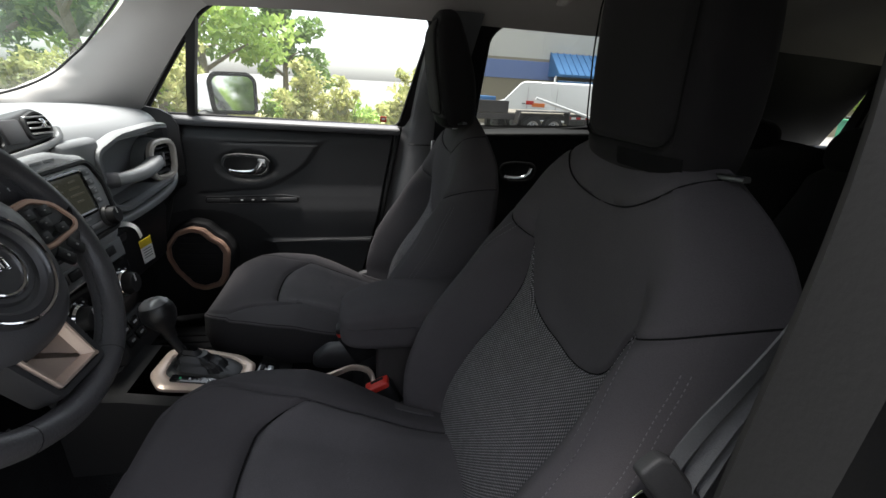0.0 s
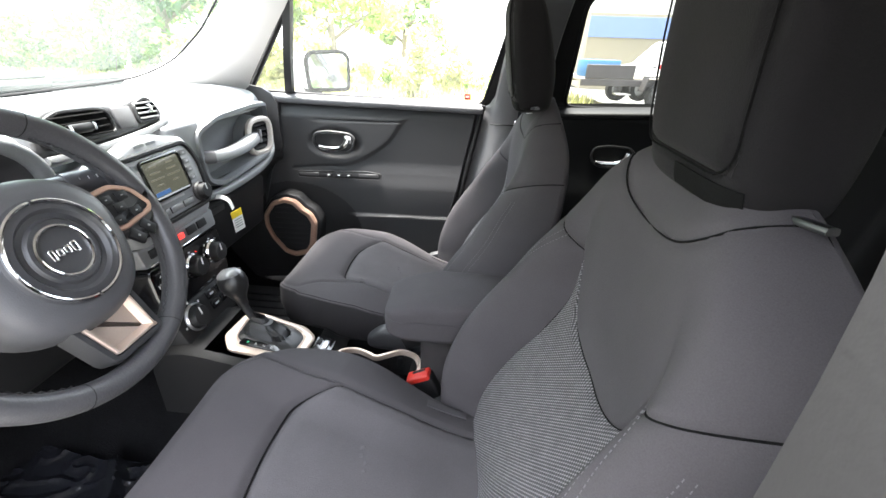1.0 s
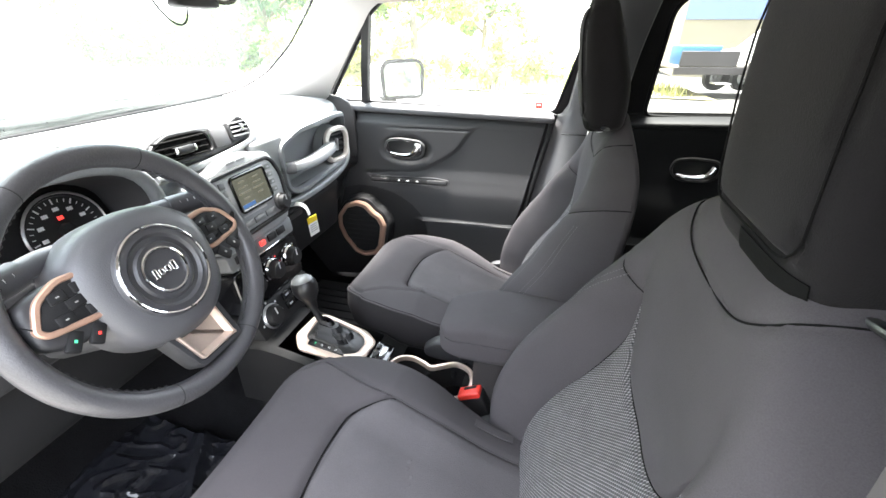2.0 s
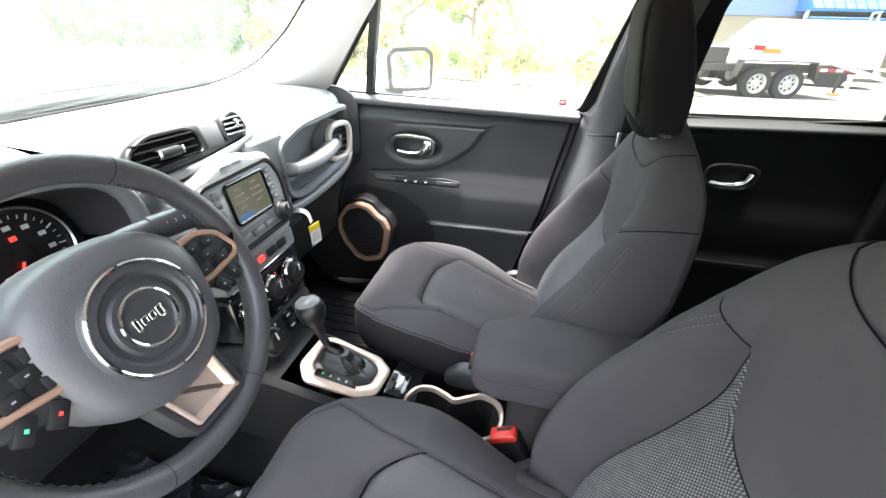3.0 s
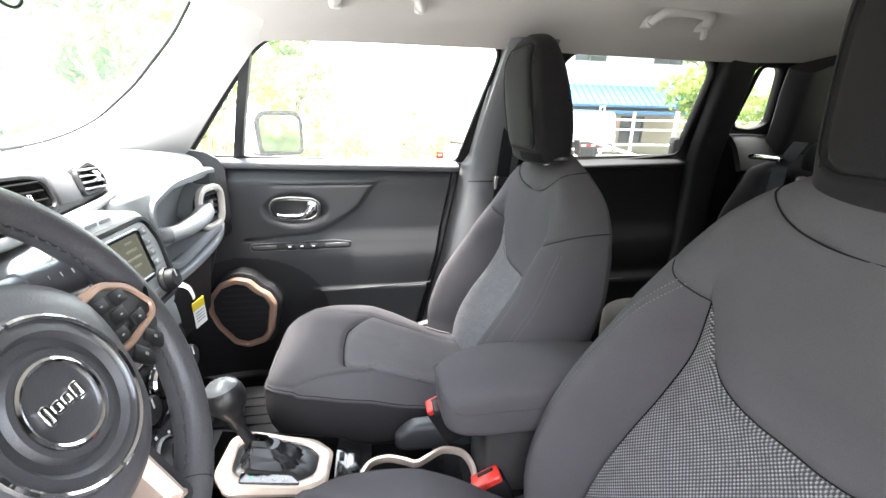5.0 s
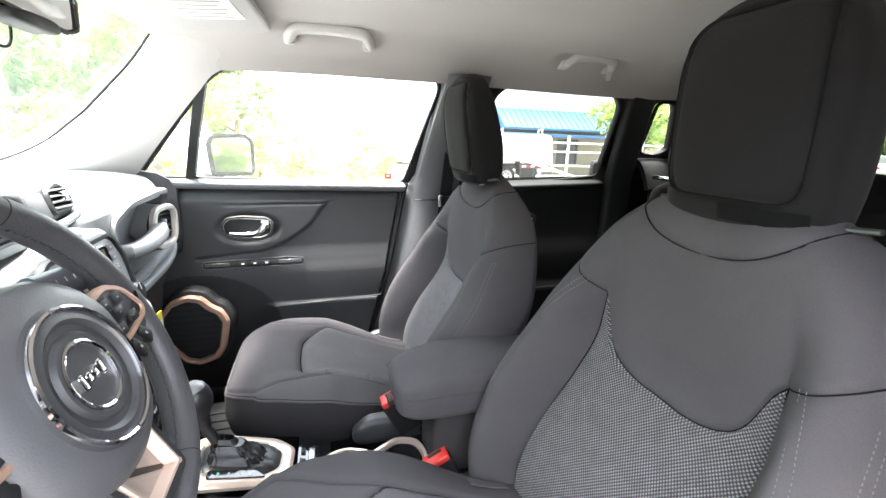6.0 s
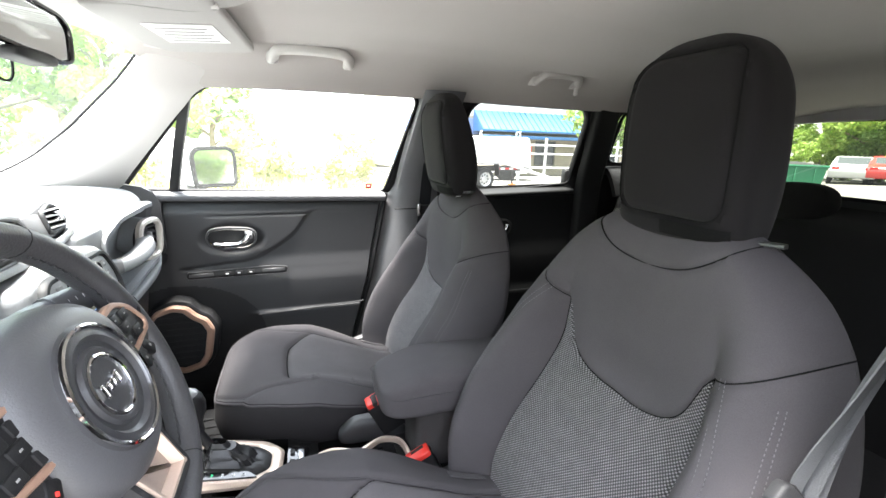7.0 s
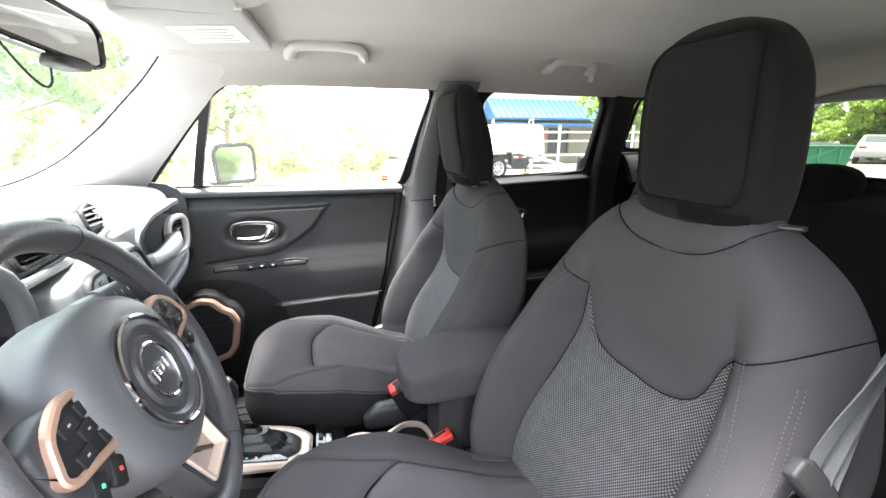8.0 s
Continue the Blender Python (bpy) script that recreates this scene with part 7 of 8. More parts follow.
for px, py, w in ((-0.80, -0.42, 0.09), (-0.80, -0.25, 0.06)):
    pd = thing("pedal", "black rubber pedal in the driver's footwell", "pedal", "pedals")
    part("pad", box(0.02, w, 0.08, 0.006, 2, pose(px, py, 0.60, 0, -25, 0)), RUBBER, pd)
    part("arm", tube([(px - 0.02, py, 0.62), (px - 0.08, py, 0.85)], 0.010, 8), PLASTIC_BLACK, pd)


# ---- outside ----
def ground_z(x, y):
    return -0.045 * max(0.0, y - 8.5) * step(8.0, 12.0, y) * (1 if y < 30 else 30 / y) - 0.0


ASPHALT = material("asphalt", (0.12, 0.117, 0.110), 0.9, grain=0.01, grain_scale=60, tone=0.25, tone_scale=0.35)
gb = bmesh.new()
gx = [-4000, -1000, -300, -100, -60, -40, -30] + [-25 + 2.5 * i for i in range(31)] + [60, 80, 120, 300, 1000, 4000]
gy = [-4000, -1000, -300, -100, -50, -25, -12, -6, 0, 4] + [6 + 1.0 * i for i in range(27)] + [40, 60, 100, 300, 1000, 4000]
gv = [[gb.verts.new((x, y, ground_z(x, y) + (0.02 * noise.noise(Vector((x * 0.3, y * 0.3, 0))) if abs(x) < 50 and abs(y) < 50 else 0))) for y in gy] for x in gx]
for i in range(len(gx) - 1):
    for j in range(len(gy) - 1):
        gb.faces.new((gv[i][j], gv[i + 1][j], gv[i + 1][j + 1], gv[i][j + 1]))
setting("ground", gb, ASPHALT, "worn pale asphalt parking lot", "ground")

# Unseen walls, added to keep light off the car's near side.
setting("wall_light_block", box(31, 0.3, 3.4, 0.02, 1, pose(-15.8, -4.6, 1.7)), material("grey_render", (0.22, 0.215, 0.21), 0.9, grain=0.004, grain_scale=40, tone=0.2, tone_scale=0.8), "plain grey wall added out of view to hold back light", "wall")
setting("wall_light_block_rear", box(30, 0.3, 4.2, 0.02, 1, pose(17.6, -4.6, 2.1)), bpy.data.materials["grey_render"], "plain grey wall added out of view to hold back light", "wall")
VERGE = material("dry_verge", (0.20, 0.18, 0.09), 0.95, grain=0.02, grain_scale=30, tone=0.35, tone_scale=1.2)
vb = sheet(lambda u, v: Vector((-26 + 29.6 * u, 10.4 + 16 * v + 0.8 * noise.noise(Vector((u * 9, 0.5, 0))) * (1 - v), ground_z(0, 10.4 + 16 * v) + 0.03 + 0.10 * math.sin(math.pi * min(1, v * 2)) + 0.04 * noise.noise(Vector((u * 40, v * 30, 0))))), 60, 24)
setting("verge", vb, VERGE, "strip of dry grass and earth beside the lot", "ground")

LEAF = leaf_material("green_leaf", (0.10, 0.18, 0.055), (0.24, 0.35, 0.11))
LEAF_Y = leaf_material("yellow_leaf", (0.30, 0.34, 0.12), (0.50, 0.48, 0.20))
LEAF_D = leaf_material("dark_leaf", (0.06, 0.12, 0.05), (0.15, 0.24, 0.09))
LEAF_B = leaf_material("bright_leaf", (0.20, 0.33, 0.06), (0.38, 0.50, 0.13))
BARK = material("bark", (0.20, 0.17, 0.13), 0.95, grain=0.02, grain_scale=30, tone=0.3, tone_scale=5)


def leaves(rng, centres, radii, count, size):
    """A cloud of small folded leaves in clumps."""
    c = np.array(centres)
    r = np.array(radii)
    k = rng.integers(0, len(c), count)
    d = rng.normal(size=(count, 3))
    d /= np.linalg.norm(d, axis=1)[:, None]
    p = c[k] + d * (r[k] * rng.uniform(0.35, 1.05, count) ** 0.6)[:, None] * np.array([1, 1, 0.75])
    a = rng.normal(size=(count, 3))
    a /= np.linalg.norm(a, axis=1)[:, None]
    b = np.cross(a, rng.normal(size=(count, 3)))
    b /= np.linalg.norm(b, axis=1)[:, None]
    s = (size * rng.uniform(0.5, 1.3, count))[:, None]
    verts = np.empty((count, 4, 3))
    verts[:, 0], verts[:, 1], verts[:, 2], verts[:, 3] = p - a * s, p + b * s * 0.45, p + a * s, p - b * s * 0.45
    return verts.reshape(-1, 3), np.arange(count * 4).reshape(-1, 4)


def tree(name, label, x, y, height, spread, leaf, seed, count=3200, size=0.16, low=0.25, group="trees"):
    rng = np.random.default_rng(seed)
    z0 = ground_z(x, y)
    t = thing(name, label, "tree", group, at=pose(x, y, z0))
    lean = rng.normal(size=2) * 0.05 * height
    trunk = sweep(smooth_line([(0, 0, -0.1), (lean[0] * 0.3, lean[1] * 0.3, height * 0.3), (lean[0], lean[1], height * 0.8)], 5), circle(0.022 * height + 0.03, 9), up=(1, 0, 0), scale=lambda k: 1 - 0.8 * k)
    cs, rs = [], []
    limbs = []
    for i in range(9):
        a, h = i * 2.4 + rng.uniform(0, 0.6), height * (low + (0.75 - low) * i / 8)
        L = spread * rng.uniform(0.55, 1.0) * (1.0 - 0.45 * i / 8)
        e = Vector((math.cos(a) * L, math.sin(a) * L, h + L * rng.uniform(0.15, 0.5)))
        limbs.append(sweep(smooth_line([(lean[0] * h / height, lean[1] * h / height, h * 0.85), tuple(e * 0.55 + Vector((0, 0, h * 0.42))), tuple(e)], 4), circle(0.009 * height + 0.012, 6), up=(0, 0, 1), scale=lambda k: 1 - 0.75 * k))
        for f in (0.45, 0.75, 1.0):
            q = Vector((e.x * f, e.y * f, h + (e.z - h) * f)) + Vector(rng.normal(size=3) * 0.12 * spread)
            cs.append(tuple(q))
            rs.append(spread * rng.uniform(0.16, 0.32))
    cs.append((lean[0], lean[1], height * 0.93))
    rs.append(spread * 0.3)
    part("trunk", join(trunk, *limbs), BARK, t, "grey-brown trunk with limbs")
    v, f = leaves(rng, cs, rs, count, size)
    me = bpy.data.meshes.new("crown")
    me.from_pydata(v.tolist(), [], f.tolist())
    me.materials.append(leaf)
    ob = new("crown", me)
    ob.parent = t
    return t


def shrub(label, x, y, h, w, leaf, seed, count=1500, size=0.10):
    rng = np.random.default_rng(seed)
    t = thing("shrub", label, "shrub", "shrubs", at=pose(x, y, ground_z(x, y)))
    cs, rs, st = [], [], []
    for i in range(11):
        a, r = rng.uniform(0, 6.28), w * rng.uniform(0, 0.9)
        e = Vector((math.cos(a) * r, math.sin(a) * r, h * rng.uniform(0.4, 1.0)))
        st.append(sweep([(0.05 * math.cos(a), 0.05 * math.sin(a), 0), tuple(e * 0.6), tuple(e)], circle(0.015, 5), up=(1, 0.2, 0), scale=lambda k: 1 - 0.7 * k))
        for f in (0.4, 0.7, 1.0):
            cs.append(tuple(e * f))
            rs.append(w * rng.uniform(0.15, 0.35))
    part("stem", join(*st), BARK, t)
    v, f = leaves(rng, cs, rs, count, size)
    me = bpy.data.meshes.new("foliage")
    me.from_pydata(v.tolist(), [], f.tolist())
    me.materials.append(leaf)
    ob = new("foliage", me)
    ob.parent = t
    return t


TREES = [(-4.6, 14.0, 7.0, 2.6, LEAF_B), (-7.5, 13.5, 8.5, 3.0, LEAF), (-3.0, 17.5, 6.0, 2.0, LEAF), (-11, 15, 9.0, 3.3, LEAF_D), (-15, 17, 9.0, 3.4, LEAF), (-17, 22, 10.0, 3.6, LEAF_D), (-12, 21, 9.5, 3.5, LEAF_B), (-20, 13, 8.0, 3.2, LEAF), (-24, 6, 9.0, 3.5, LEAF_D), (-22, -3, 8.0, 3.2, LEAF), (-8, 19, 9.0, 3.2, LEAF), (-13, 8.5, 10.0, 3.6, LEAF), (-14, 3.0, 10.0, 3.8, LEAF_B), (-16, -1.5, 10.0, 3.6, LEAF_D)]
for i, (x, y, h, s, lf) in enumerate(TREES):
    tree("tree", "leafy green tree beyond the verge", x, y, h, s, lf, 100 + i, 4200 if i < 3 else 3000, 0.15 if i < 3 else 0.20)
for i, (x, y, h, s, lf) in enumerate([(16.2, 18.6, 6.5, 2.4, LEAF_B), (15.0, 13.0, 6.0, 2.2, LEAF_B), (33, 14.5, 9, 4, LEAF_B), (35, 19, 9, 4, LEAF_B), (34, 9, 9, 4, LEAF), (36, 12.5, 11, 5, LEAF_B), (33, 2, 9, 4, LEAF)]):
    tree("tree", "bright green tree behind the parking lot", x, y, h, s, lf, 300 + i, 4200 if i < 2 else 9000, 0.17 if i < 2 else 0.17, 0.28 if i < 2 else 0.12)
for i in range(13):
    x = -8.5 + 0.86 * i
    shrub("yellow-green wild shrub on the verge", x, 12.2 + 1.1 * math.sin(i * 2.1), 1.25 + 0.5 * math.sin(i * 1.7) + (0.5 if i < 6 else 0), 0.85, (LEAF_Y, LEAF_B, LEAF_Y)[i % 3], 500 + i)
for i in range(12):
    shrub("bright green hedge shrub behind the parking lot", 31.0 + 1.4 * (i % 3), -1.0 + 2.2 * i, 3.4 + 0.6 * math.sin(i * 2.3), 2.2, (LEAF_B, LEAF, LEAF_B)[i % 3], 800 + i, 6000, 0.13)
for i in range(8):
    shrub("green wild shrub under the trees", -10.5 - 1.6 * i, 13.0 + 0.5 * i, 2.2, 1.3, LEAF, 700 + i, 1400, 0.14)
rng = np.random.default_rng(77)
gpos = np.stack([rng.uniform(-14, 3.2, 5000), rng.uniform(10.6, 13.5, 5000)], 1)
gverts, gfaces = [], []
for i, (x, y) in enumerate(gpos):
    h, a = rng.uniform(0.12, 0.45), rng.uniform(0, 6.28)
    z = ground_z(x, y)
    dx, dy = 0.02 * math.cos(a), 0.02 * math.sin(a)
    gverts += [(x - dx, y - dy, z), (x + dx, y + dy, z), (x + rng.normal() * 0.08, y + rng.normal() * 0.08, z + h)]
    gfaces.append((3 * i, 3 * i + 1, 3 * i + 2))
gm_ = bpy.data.meshes.new("grass")
gm_.from_pydata(gverts, [], gfaces)
gm_.materials.append(LEAF_Y)
tagged(new("grass", gm_), "dry yellow-green grass along the verge", "grass", kind="stuff")

# ---- building ----
CREAM = material("cream_wall", (0.36, 0.32, 0.24), 0.85, grain=0.004, grain_scale=50, tone=0.10, tone_scale=0.7)
BLUE = material("blue_metal_roof", (0.06, 0.19, 0.42), 0.4, metal=0.1, tone=0.08, tone_scale=0.8)
BLUE_BAND = material("blue_band_paint", (0.20, 0.28, 0.55), 0.7, tone=0.08)
DARKGLASS = material("dark_window_glass", (0.03, 0.04, 0.045), 0.06, coat=0.4)
bd = thing("commercial_building", "cream two-storey building with a blue metal awning", "building")
BY, BZ = 24.0, -0.72
WALL = [(5.5, BZ), (36, BZ), (36, 2.9), (5.5, 2.9)]
UPPER = [(5.5, 2.9), (36, 2.9), (36, 8.2), (5.5, 8.2)]
WHITEWALL = material("white_wall", (0.72, 0.71, 0.68), 0.85, grain=0.004, grain_scale=50, tone=0.06, tone_scale=0.7)
UP = [(11.6, 13.6), (16.6, 18.6), (21.6, 23.6), (26.6, 28.6)]
LOWW = [(12.2, 13.8), (15.0, 16.6), (20.0, 22.0), (25.0, 27.0)]
holes = [[(a, 4.5), (b, 4.5), (b, 5.9), (a, 5.9)] for a, b in UP] + [[(a, -0.05), (b, -0.05), (b, 1.55), (a, 1.55)] for a, b in LOWW]
part("upper_wall", plate_with_holes(UPPER, holes[:4], lambda a, b: Vector((a, BY, b)), (0, 0.3, 0)), WHITEWALL, bd, "white upper wall", smooth=False)
part("wall", plate_with_holes(WALL, holes[4:], lambda a, b: Vector((a, BY, b)), (0, 0.3, 0)), CREAM, bd, smooth=False)
part("side_wall", box(0.3, 10, 8.9, 0.02, 1, pose(5.65, BY + 5.35, 3.75)), CREAM, bd)
part("roof", box(30.7, 10.5, 0.25, 0.03, 1, pose(20.75, BY + 5.1, 8.32)), CREAM, bd, "flat roof with a low edge")
part("colour_band", box(5.4, 0.06, 0.95, 0.01, 1, pose(8.2, BY - 0.03, 2.28)), BLUE_BAND, bd, "painted blue band")
for i, h in enumerate(holes):
    (a, z0), (b, _), (_, z1), _ = h
    w = part("window", box(b - a, 0.05, z1 - z0, 0.0, 1, pose((a + b) / 2, BY + 0.16, (z0 + z1) / 2)), DARKGLASS, bd, "dark window", smooth=False)
    part("frame", ring([(a, z0), (b, z0), (b, z1), (a, z1)], [(a + 0.06, z0 + 0.06), (b - 0.06, z0 + 0.06), (b - 0.06, z1 - 0.06), (a + 0.06, z1 - 0.06)], 0.08, basis((0, BY + 0.14, 0), (1, 0, 0), (0, 0, 1))), PLASTIC_GREY, w)
    part("mullion", box(0.06, 0.06, z1 - z0, 0.005, 1, pose((a + b) / 2, BY + 0.11, (z0 + z1) / 2)), PLASTIC_GREY, w)
aw = part("awning", prism([(0, 3.25), (-1.5, 2.12), (-1.5, 2.0), (0, 2.0)], 8.2, 0.02, 1, basis((10.5, BY - 0.01, 0), (0, 1, 0), (0, 0, 1)) @ pose(0, 0, 0)), BLUE, bd, "blue standing-seam metal awning")
lo_x = min(v.co.x for v in aw.data.vertices)
for k in range(22):
    xx = lo_x + 0.03 + 8.14 * k / 21
    part("seam", sweep([(xx, BY - 0.02, 3.275), (xx, BY - 1.51, 2.145)], [(-0.02, -0.02), (0.02, -0.02), (0.02, 0.035), (-0.02, 0.035)]), BLUE, aw)
part("fascia", box(8.24, 0.06, 0.18, 0.01, 1, pose(lo_x + 4.1, BY - 1.53, 1.70)), BLUE, bd)
part("eave_light", box(8.0, 1.4, 0.05, 0.01, 1, pose(lo_x + 4.1, BY - 0.75, 1.64)), PLASTIC_GREY, bd)

# ---- vehicles outside ----
TYRE = material("tyre", (0.02, 0.02, 0.02), 0.85, grain=0.004, grain_scale=60)


def wheel_at(parent, x, y, z, r, w, rimmat, side=-1):
    m = basis((x, y, z), (1, 0, 0), (0, 0, 1)) if side < 0 else basis((x, y, z), (-1, 0, 0), (0, 0, 1))
    wh = part("wheel", lathe([(r * 0.62, w * 0.5), (r * 0.66, w * 0.5), (r * 0.95, w * 0.46), (r, w * 0.3), (r, -w * 0.3), (r * 0.95, -w * 0.5), (r * 0.6, -w * 0.5)], 32, m), TYRE, parent, "black tyre")
    part("rim", lathe([(0.0, w * 0.30), (r * 0.18, w * 0.36), (r * 0.22, w * 0.28), (r * 0.5, w * 0.22), (r * 0.60, w * 0.46), (r * 0.66, w * 0.50)], 24, m), rimmat, wh, "pale wheel rim")
    for k in range(8):
        a = k * math.pi / 4
        part("rim_hole", lathe([(0, 0.002), (r * 0.075, 0.002), (r * 0.075, -0.004)], 10, m @ pose(math.cos(a) * r * 0.38, math.sin(a) * r * 0.38, w * 0.265)), TYRE, wh)
    return wh


def body_from_side(profile, width, tuck, m):
    """A car body from its side outline, narrower to the top."""
    bm = bmesh.new()
    zs = [b for _, b in profile]
    lo, hi = min(zs), max(zs)
    rows = []
    for k, (yy, sc) in enumerate(((-1, 0.97), (-0.93, 1.0), (0.93, 1.0), (1, 0.97))):
        cx = sum(a for a, _ in profile) / len(profile)
        rows.append([bm.verts.new((cx + (a - cx) * sc, yy * (width / 2) * (1 - tuck * max(0, (b - lo) / (hi - lo) - 0.5) * 2), lo + (b - lo) * sc)) for a, b in profile])
    n = len(profile)
    for a, b in zip(rows, rows[1:]):
        for i in range(n):
            bm.faces.new((a[i], a[(i + 1) % n], b[(i + 1) % n], b[i]))
    bm.faces.new(rows[0])
    bm.faces.new(rows[-1])
    bm.transform(m)
    return bm


LIGHT_RED = material("tail_lamp", (0.55, 0.03, 0.03), 0.2, coat=0.4)
ORANGE = material("orange_print", (0.75, 0.20, 0.04), 0.5)
van = thing("cargo_van", "white cargo van with a ladder rack, parked by the building", "van", at=pose(8.25, 18.5, ground_z(8, 18.5), 0, 0, -22))
VAN = round_outline([(-2.65, 0.42), (2.60, 0.42), (2.66, 0.8), (2.55, 1.95), (2.45, 2.05), (-0.95, 2.05), (-1.15, 1.98), (-1.85, 1.22), (-2.55, 1.08), (-2.70, 0.8)], 0.10, 3)
part("body", body_from_side(VAN, 1.95, 0.14, Matrix()), WHITE_PAINT, van, "white painted van body")
part("side_window", prism([(-1.66, 1.26), (-0.92, 1.26), (-0.92, 1.82), (-1.12, 1.82)], 0.02, 0.0, 1, basis((0, -0.945, 0), (1, 0, 0), (0, 0.06, 1))), DARKGLASS, van, "dark cab window", smooth=False)
part("windscreen", sheet(lambda u, v: Vector((-1.86 + 0.70 * u, -0.8 + 1.6 * v, 1.24 + 0.72 * u)), 2, 2, 0.01), DARKGLASS, van)
for sg in (-1, 1):
    part("rear_window", box(0.02, 0.62, 0.46, 0.01, 1, pose(2.63, sg * 0.40, 1.55, 0, -5, 0)), DARKGLASS, van)
    part("tail_lamp", box(0.03, 0.10, 0.55, 0.01, 1, pose(2.63, sg * 0.84, 1.42, 0, -4, 0)), LIGHT_RED, van, "red tail lamp")
    for wx in (-1.75, 1.55):
        wheel_at(van, wx, sg * 0.84, 0.36, 0.36, 0.22, SATIN, sg)
        part("wheel_arch", lathe([(0.43, 0.0), (0.43, 0.012), (0.0, 0.012)], 26, basis((wx, sg * 0.975, 0.40), (-sg, 0, 0), (0, 0, 1))), TYRE, van)
part("bumper", box(0.12, 1.9, 0.22, 0.03, 2, pose(2.70, 0, 0.50)), SATIN, van)
part("door_line", box(0.012, 0.008, 1.35, 0.0, 1, pose(-0.80, -0.985, 1.15)), PLASTIC_GREY, van, smooth=False)
part("door_line", box(0.012, 0.008, 1.35, 0.0, 1, pose(0.45, -0.985, 1.15)), PLASTIC_GREY, van, smooth=False)
part("door_handle", box(0.14, 0.03, 0.04, 0.01, 1, pose(-0.95, -0.985, 1.12)), PLASTIC_BLACK, van)
part("print_plate", box(0.55, 0.012, 0.16, 0.004, 1, pose(-0.30, -0.988, 1.08)), ORANGE, van, "orange printed sign")
part("print_plate", box(0.34, 0.012, 0.16, 0.004, 1, pose(-0.68, -0.988, 1.16)), LIGHT_RED, van, "red printed sign")
for x in (0.3, 2.1):
    for sg in (-1, 1):
        part("rack_post", tube([(x, sg * 0.75, 2.0), (x, sg * 0.72, 2.32)], 0.028, 8), WHITE_PAINT, van)
    part("rack_bar", tube([(x, -0.80, 2.30), (x, 0.80, 2.30)], 0.03, 8, up=(0, 0, 1)), WHITE_PAINT, van, "white rack bar")

tr = thing("flatbed_trailer", "dark tandem-axle flatbed trailer with a leaning white pole", "trailer", at=pose(5.05, 11.9, ground_z(5.2, 11.9), 0, 0, 12))
STEEL = material("dark_steel", (0.05, 0.045, 0.045), 0.6, grain=0.002, grain_scale=80, tone=0.3, tone_scale=3)
WOOD = material("weathered_planks", (0.32, 0.29, 0.25), 0.9, grain=0.003, grain_scale=60, tone=0.25, tone_scale=6)
part("deck", box(4.4, 1.9, 0.06, 0.01, 1, pose(-0.25, 0.5, 0.72)), WOOD, tr, "grey plank deck")
for k in range(8):
    part("plank", box(4.3, 0.22, 0.02, 0.004, 1, pose(-0.25, -0.35 + 0.24 * k, 0.762)), WOOD, tr)
part("side_rail", box(4.5, 0.06, 0.16, 0.01, 1, pose(-0.25, -0.47, 0.66)), STEEL, tr)
part("side_rail", box(4.5, 0.06, 0.16, 0.01, 1, pose(-0.25, 1.47, 0.66)), STEEL, tr)
part("fender", box(1.75, 0.26, 0.04, 0.015, 2, pose(0.02, -0.60, 0.83)), PLASTIC_GREY, tr, "flat steel fender")
part("fender_end", box(0.04, 0.26, 0.36, 0.01, 1, pose(0.88, -0.60, 0.66, 0, -12, 0)), STEEL, tr)
part("fender_end", box(0.04, 0.26, 0.36, 0.01, 1, pose(-0.86, -0.60, 0.66, 0, 12, 0)), STEEL, tr)
for wx in (-0.37, 0.37):
    wheel_at(tr, wx, -0.60, 0.35, 0.35, 0.20, SATIN, -1)
    wheel_at(tr, wx, 1.60, 0.35, 0.35, 0.20, SATIN, 1)
for k in range(6):
    part("reflector", box(0.16, 0.01, 0.06, 0.0, 1, pose(1.02 + 0.18 * k, -0.505, 0.66)), LIGHT_RED if k % 2 == 0 else PAPER, tr, smooth=False)
part("tongue", sweep([(1.95, 0.2, 0.60), (3.2, 0.5, 0.58)], round_outline([(-0.05, -0.06), (0.05, -0.06), (0.05, 0.06), (-0.05, 0.06)], 0.01, 2)), STEEL, tr)
part("tongue", sweep([(1.95, 0.8, 0.60), (3.2, 0.5, 0.58)], round_outline([(-0.05, -0.06), (0.05, -0.06), (0.05, 0.06), (-0.05, 0.06)], 0.01, 2)), STEEL, tr)
part("jack", tube([(2.4, 0.4, 0.75), (2.4, 0.4, 0.06)], 0.035, 10, up=(1, 0, 0)), STEEL, tr)
part("jack_foot", box(0.22, 0.22, 0.05, 0.01, 1, pose(2.4, 0.4, 0.03)), ORANGE, tr)
part("stair_step", box(0.35, 0.3, 0.03, 0.005, 1, pose(-1.5, -0.75, 0.42)), SATIN, tr)
part("pole", tube([(-0.1, -0.3, 1.18), (3.3, -0.75, 0.30)], 0.045, 10), WHITE_PAINT, tr, "long white pole")
part("toolbox", box(0.9, 0.6, 0.40, 0.02, 2, pose(-1.9, -0.05, 0.98)), BLUE, tr, "blue box on the deck")
part("side_board", box(1.3, 0.05, 0.32, 0.01, 1, pose(-1.75, -0.47, 0.92)), STEEL, tr)

fence = thing("pipe_fence", "white pipe fence beside the building", "fence")
for k, x in enumerate((8.8, 10.05, 11.9, 13.8, 15.8)):
    z = ground_z(x, 15.0)
    part("post", tube([(x, 15.0, z - 0.05), (x, 15.0, 1.58 + (0.06 if k == 2 else 0))], 0.075 if k == 2 else 0.055, 12, up=(1, 0, 0)), WHITE_PAINT, fence)
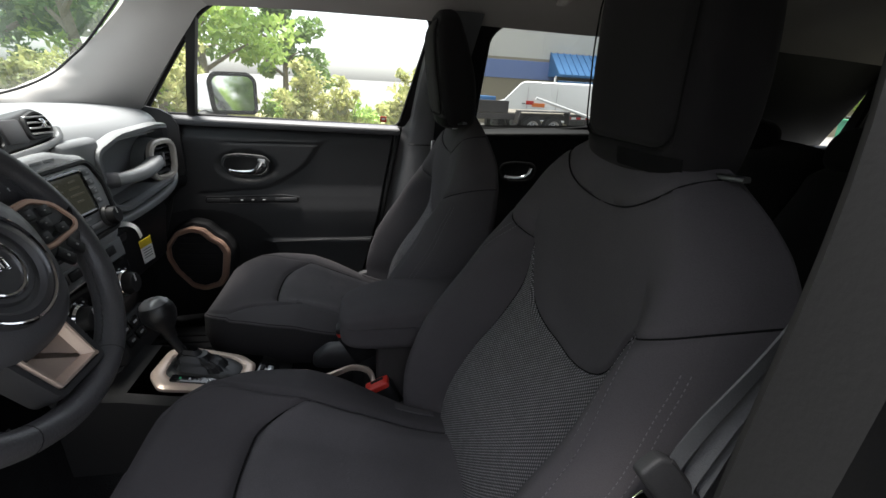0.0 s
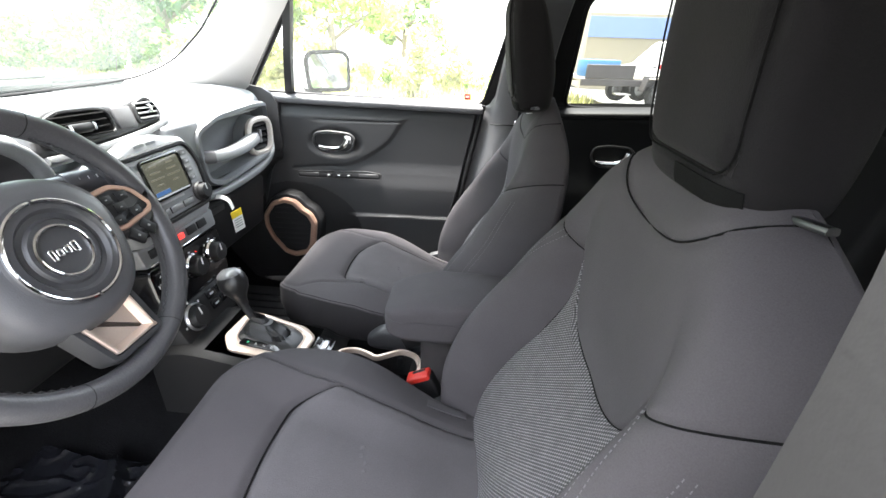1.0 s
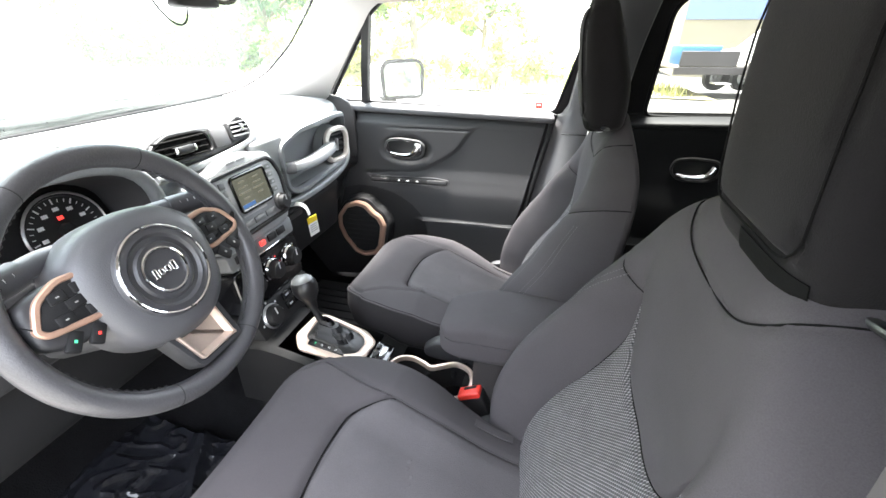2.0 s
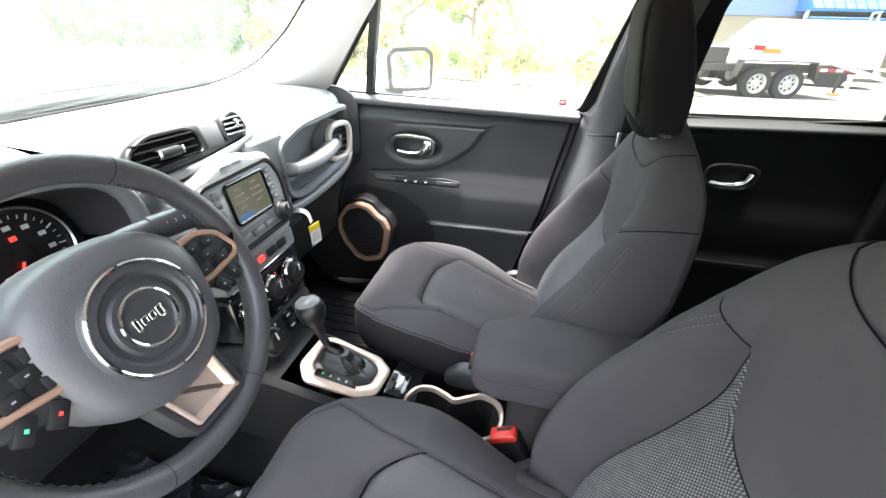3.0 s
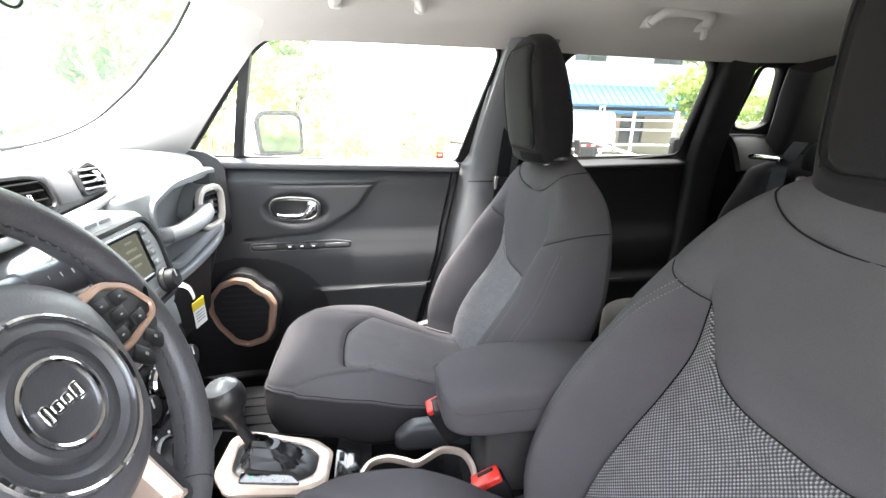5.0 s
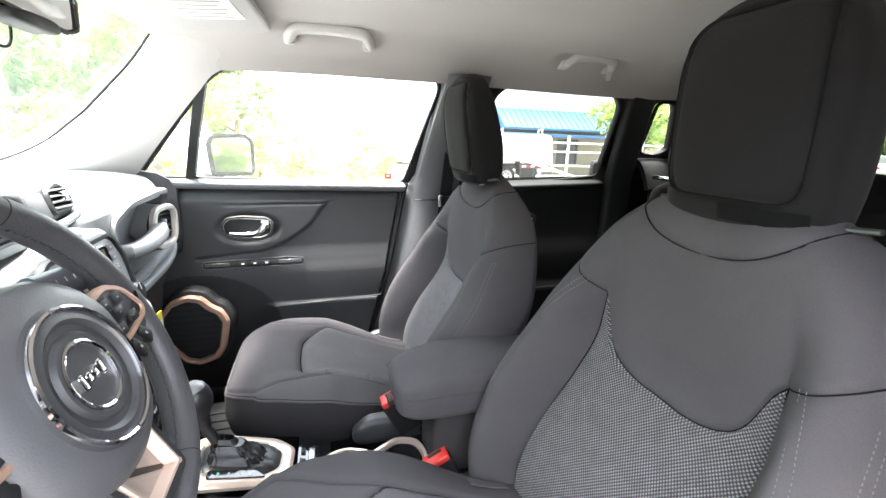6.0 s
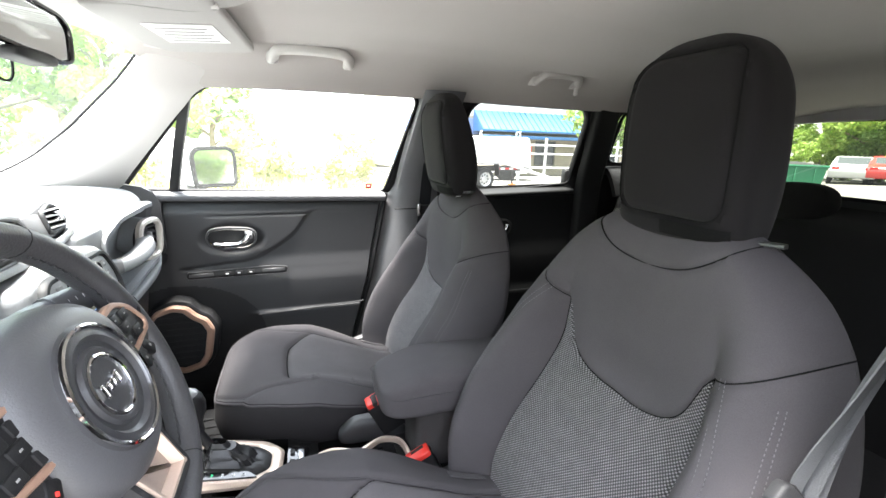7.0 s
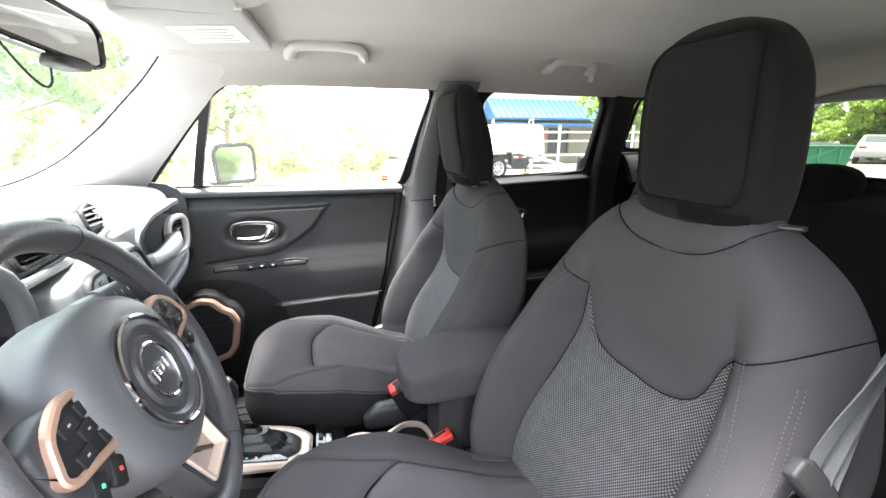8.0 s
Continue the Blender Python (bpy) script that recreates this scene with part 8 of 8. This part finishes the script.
for z in (0.35, 0.92, 1.28):
    part("rail", tube([(8.8, 14.98, z), (15.8, 14.98, z)], 0.035, 8), WHITE_PAINT, fence)

GREENP = material("green_steel", (0.018, 0.15, 0.075), 0.5, tone=0.15, tone_scale=2)
dump = thing("dumpster", "green steel dumpster with a ribbed rim", "dumpster", at=pose(13.2, 7.85, -0.04, 0, 0, -28))
part("bin", prism(round_outline([(-1.0, 0.08), (0.9, 0.08), (1.05, 0.98), (-1.05, 0.98)], 0.03, 2), 1.3, 0.02, 1, basis((0, 0.65, 0), (1, 0, 0), (0, 0, 1))), GREENP, dump)
part("rim", box(2.16, 1.36, 0.06, 0.015, 1, pose(0, 0, 0.985)), GREENP, dump)
for k in range(4):
    part("rib", box(0.06, 1.36, 0.82, 0.01, 1, pose(-0.75 + 0.5 * k, 0, 0.54)), GREENP, dump)
part("lid", box(2.0, 1.2, 0.04, 0.01, 2, pose(0, 0.02, 1.035, 3, 0, 0)), PLASTIC_BLACK, dump)


def parked_car(label, x, y, turn, paint):
    c = thing("parked_car", label, "car", "parked cars", at=pose(x, y, ground_z(x, y), 0, 0, turn))
    P = round_outline([(-2.2, 0.35), (2.2, 0.35), (2.25, 0.75), (2.1, 0.95), (1.6, 1.0), (1.0, 1.42), (-0.5, 1.45), (-1.25, 0.98), (-2.1, 0.85), (-2.25, 0.65)], 0.12, 3)
    part("body", body_from_side(P, 1.78, 0.2, Matrix()), paint, c)
    for sg in (-1, 1):
        part("side_window", prism([(-1.05, 1.0), (1.3, 1.02), (0.92, 1.36), (-0.48, 1.38)], 0.02, 0, 1, basis((0, sg * 0.80 + (0.01 if sg > 0 else -0.01), 0), (1, 0, 0), (0, -sg * 0.22, 1))), DARKGLASS, c, smooth=False)
        for wx in (-1.4, 1.35):
            wheel_at(c, wx, sg * 0.80, 0.32, 0.32, 0.20, SATIN, sg)
        part("tail_lamp", box(0.04, 0.3, 0.14, 0.02, 1, pose(2.20, sg * 0.62, 0.84)), LIGHT_RED, c, "red tail lamp")
        part("head_lamp", box(0.04, 0.3, 0.12, 0.02, 1, pose(-2.20, sg * 0.62, 0.72)), PAPER, c)
    part("rear_window", sheet(lambda u, v: Vector((1.56 - 0.5 * u, -0.62 + 1.24 * v, 1.03 + 0.36 * u)), 2, 2, 0.015), DARKGLASS, c)
    part("windscreen", sheet(lambda u, v: Vector((-1.22 + 0.66 * u, -0.62 + 1.24 * v, 1.02 + 0.40 * u)), 2, 2, 0.015), DARKGLASS, c)
    return c


SILVER = material("silver_paint", (0.45, 0.46, 0.48), 0.3, metal=0.4, coat=0.5, tone=0.03)
REDCAR = material("red_paint", (0.45, 0.03, 0.03), 0.3, coat=0.6, tone=0.03)
parked_car("silver saloon car in the parking lot", 28.4, 13.6, 207, SILVER)
parked_car("red car in the parking lot", 29.0, 12.3, 206, REDCAR)
parked_car("white car in the parking lot", 29.0, 10.2, 202, WHITE_PAINT)
parked_car("silver car further along the lot", 27.2, 7.6, 195, SILVER)


# ---- the car's own wheels and nose ----
for wx in (-1.28, 1.42):
    for sg in (-1, 1):
        cw = thing("car_wheel", "black tyre on a pale rim under the white car", "wheel", "wheels of the car")
        wheel_at(cw, wx, sg * 0.74, 0.34, 0.34, 0.21, SATIN, sg)
nose = prism(round_outline([(-1.98, 0.34), (-1.00, 0.34), (-1.00, 1.055), (-1.70, 1.000), (-1.95, 0.90), (-2.02, 0.60)], 0.06, 4), 1.56, 0.05, 3, basis((0, 0.78, 0), (1, 0, 0), (0, 0, 1)))
setting("wall_front_body", nose, WHITE_PAINT, "white painted front body of the car", "car body")
setting("wall_rear_body", box(0.10, 1.60, 0.72, 0.04, 3, pose(2.10, 0, 0.70)), WHITE_PAINT, "white painted lower tailgate of the car", "car body")
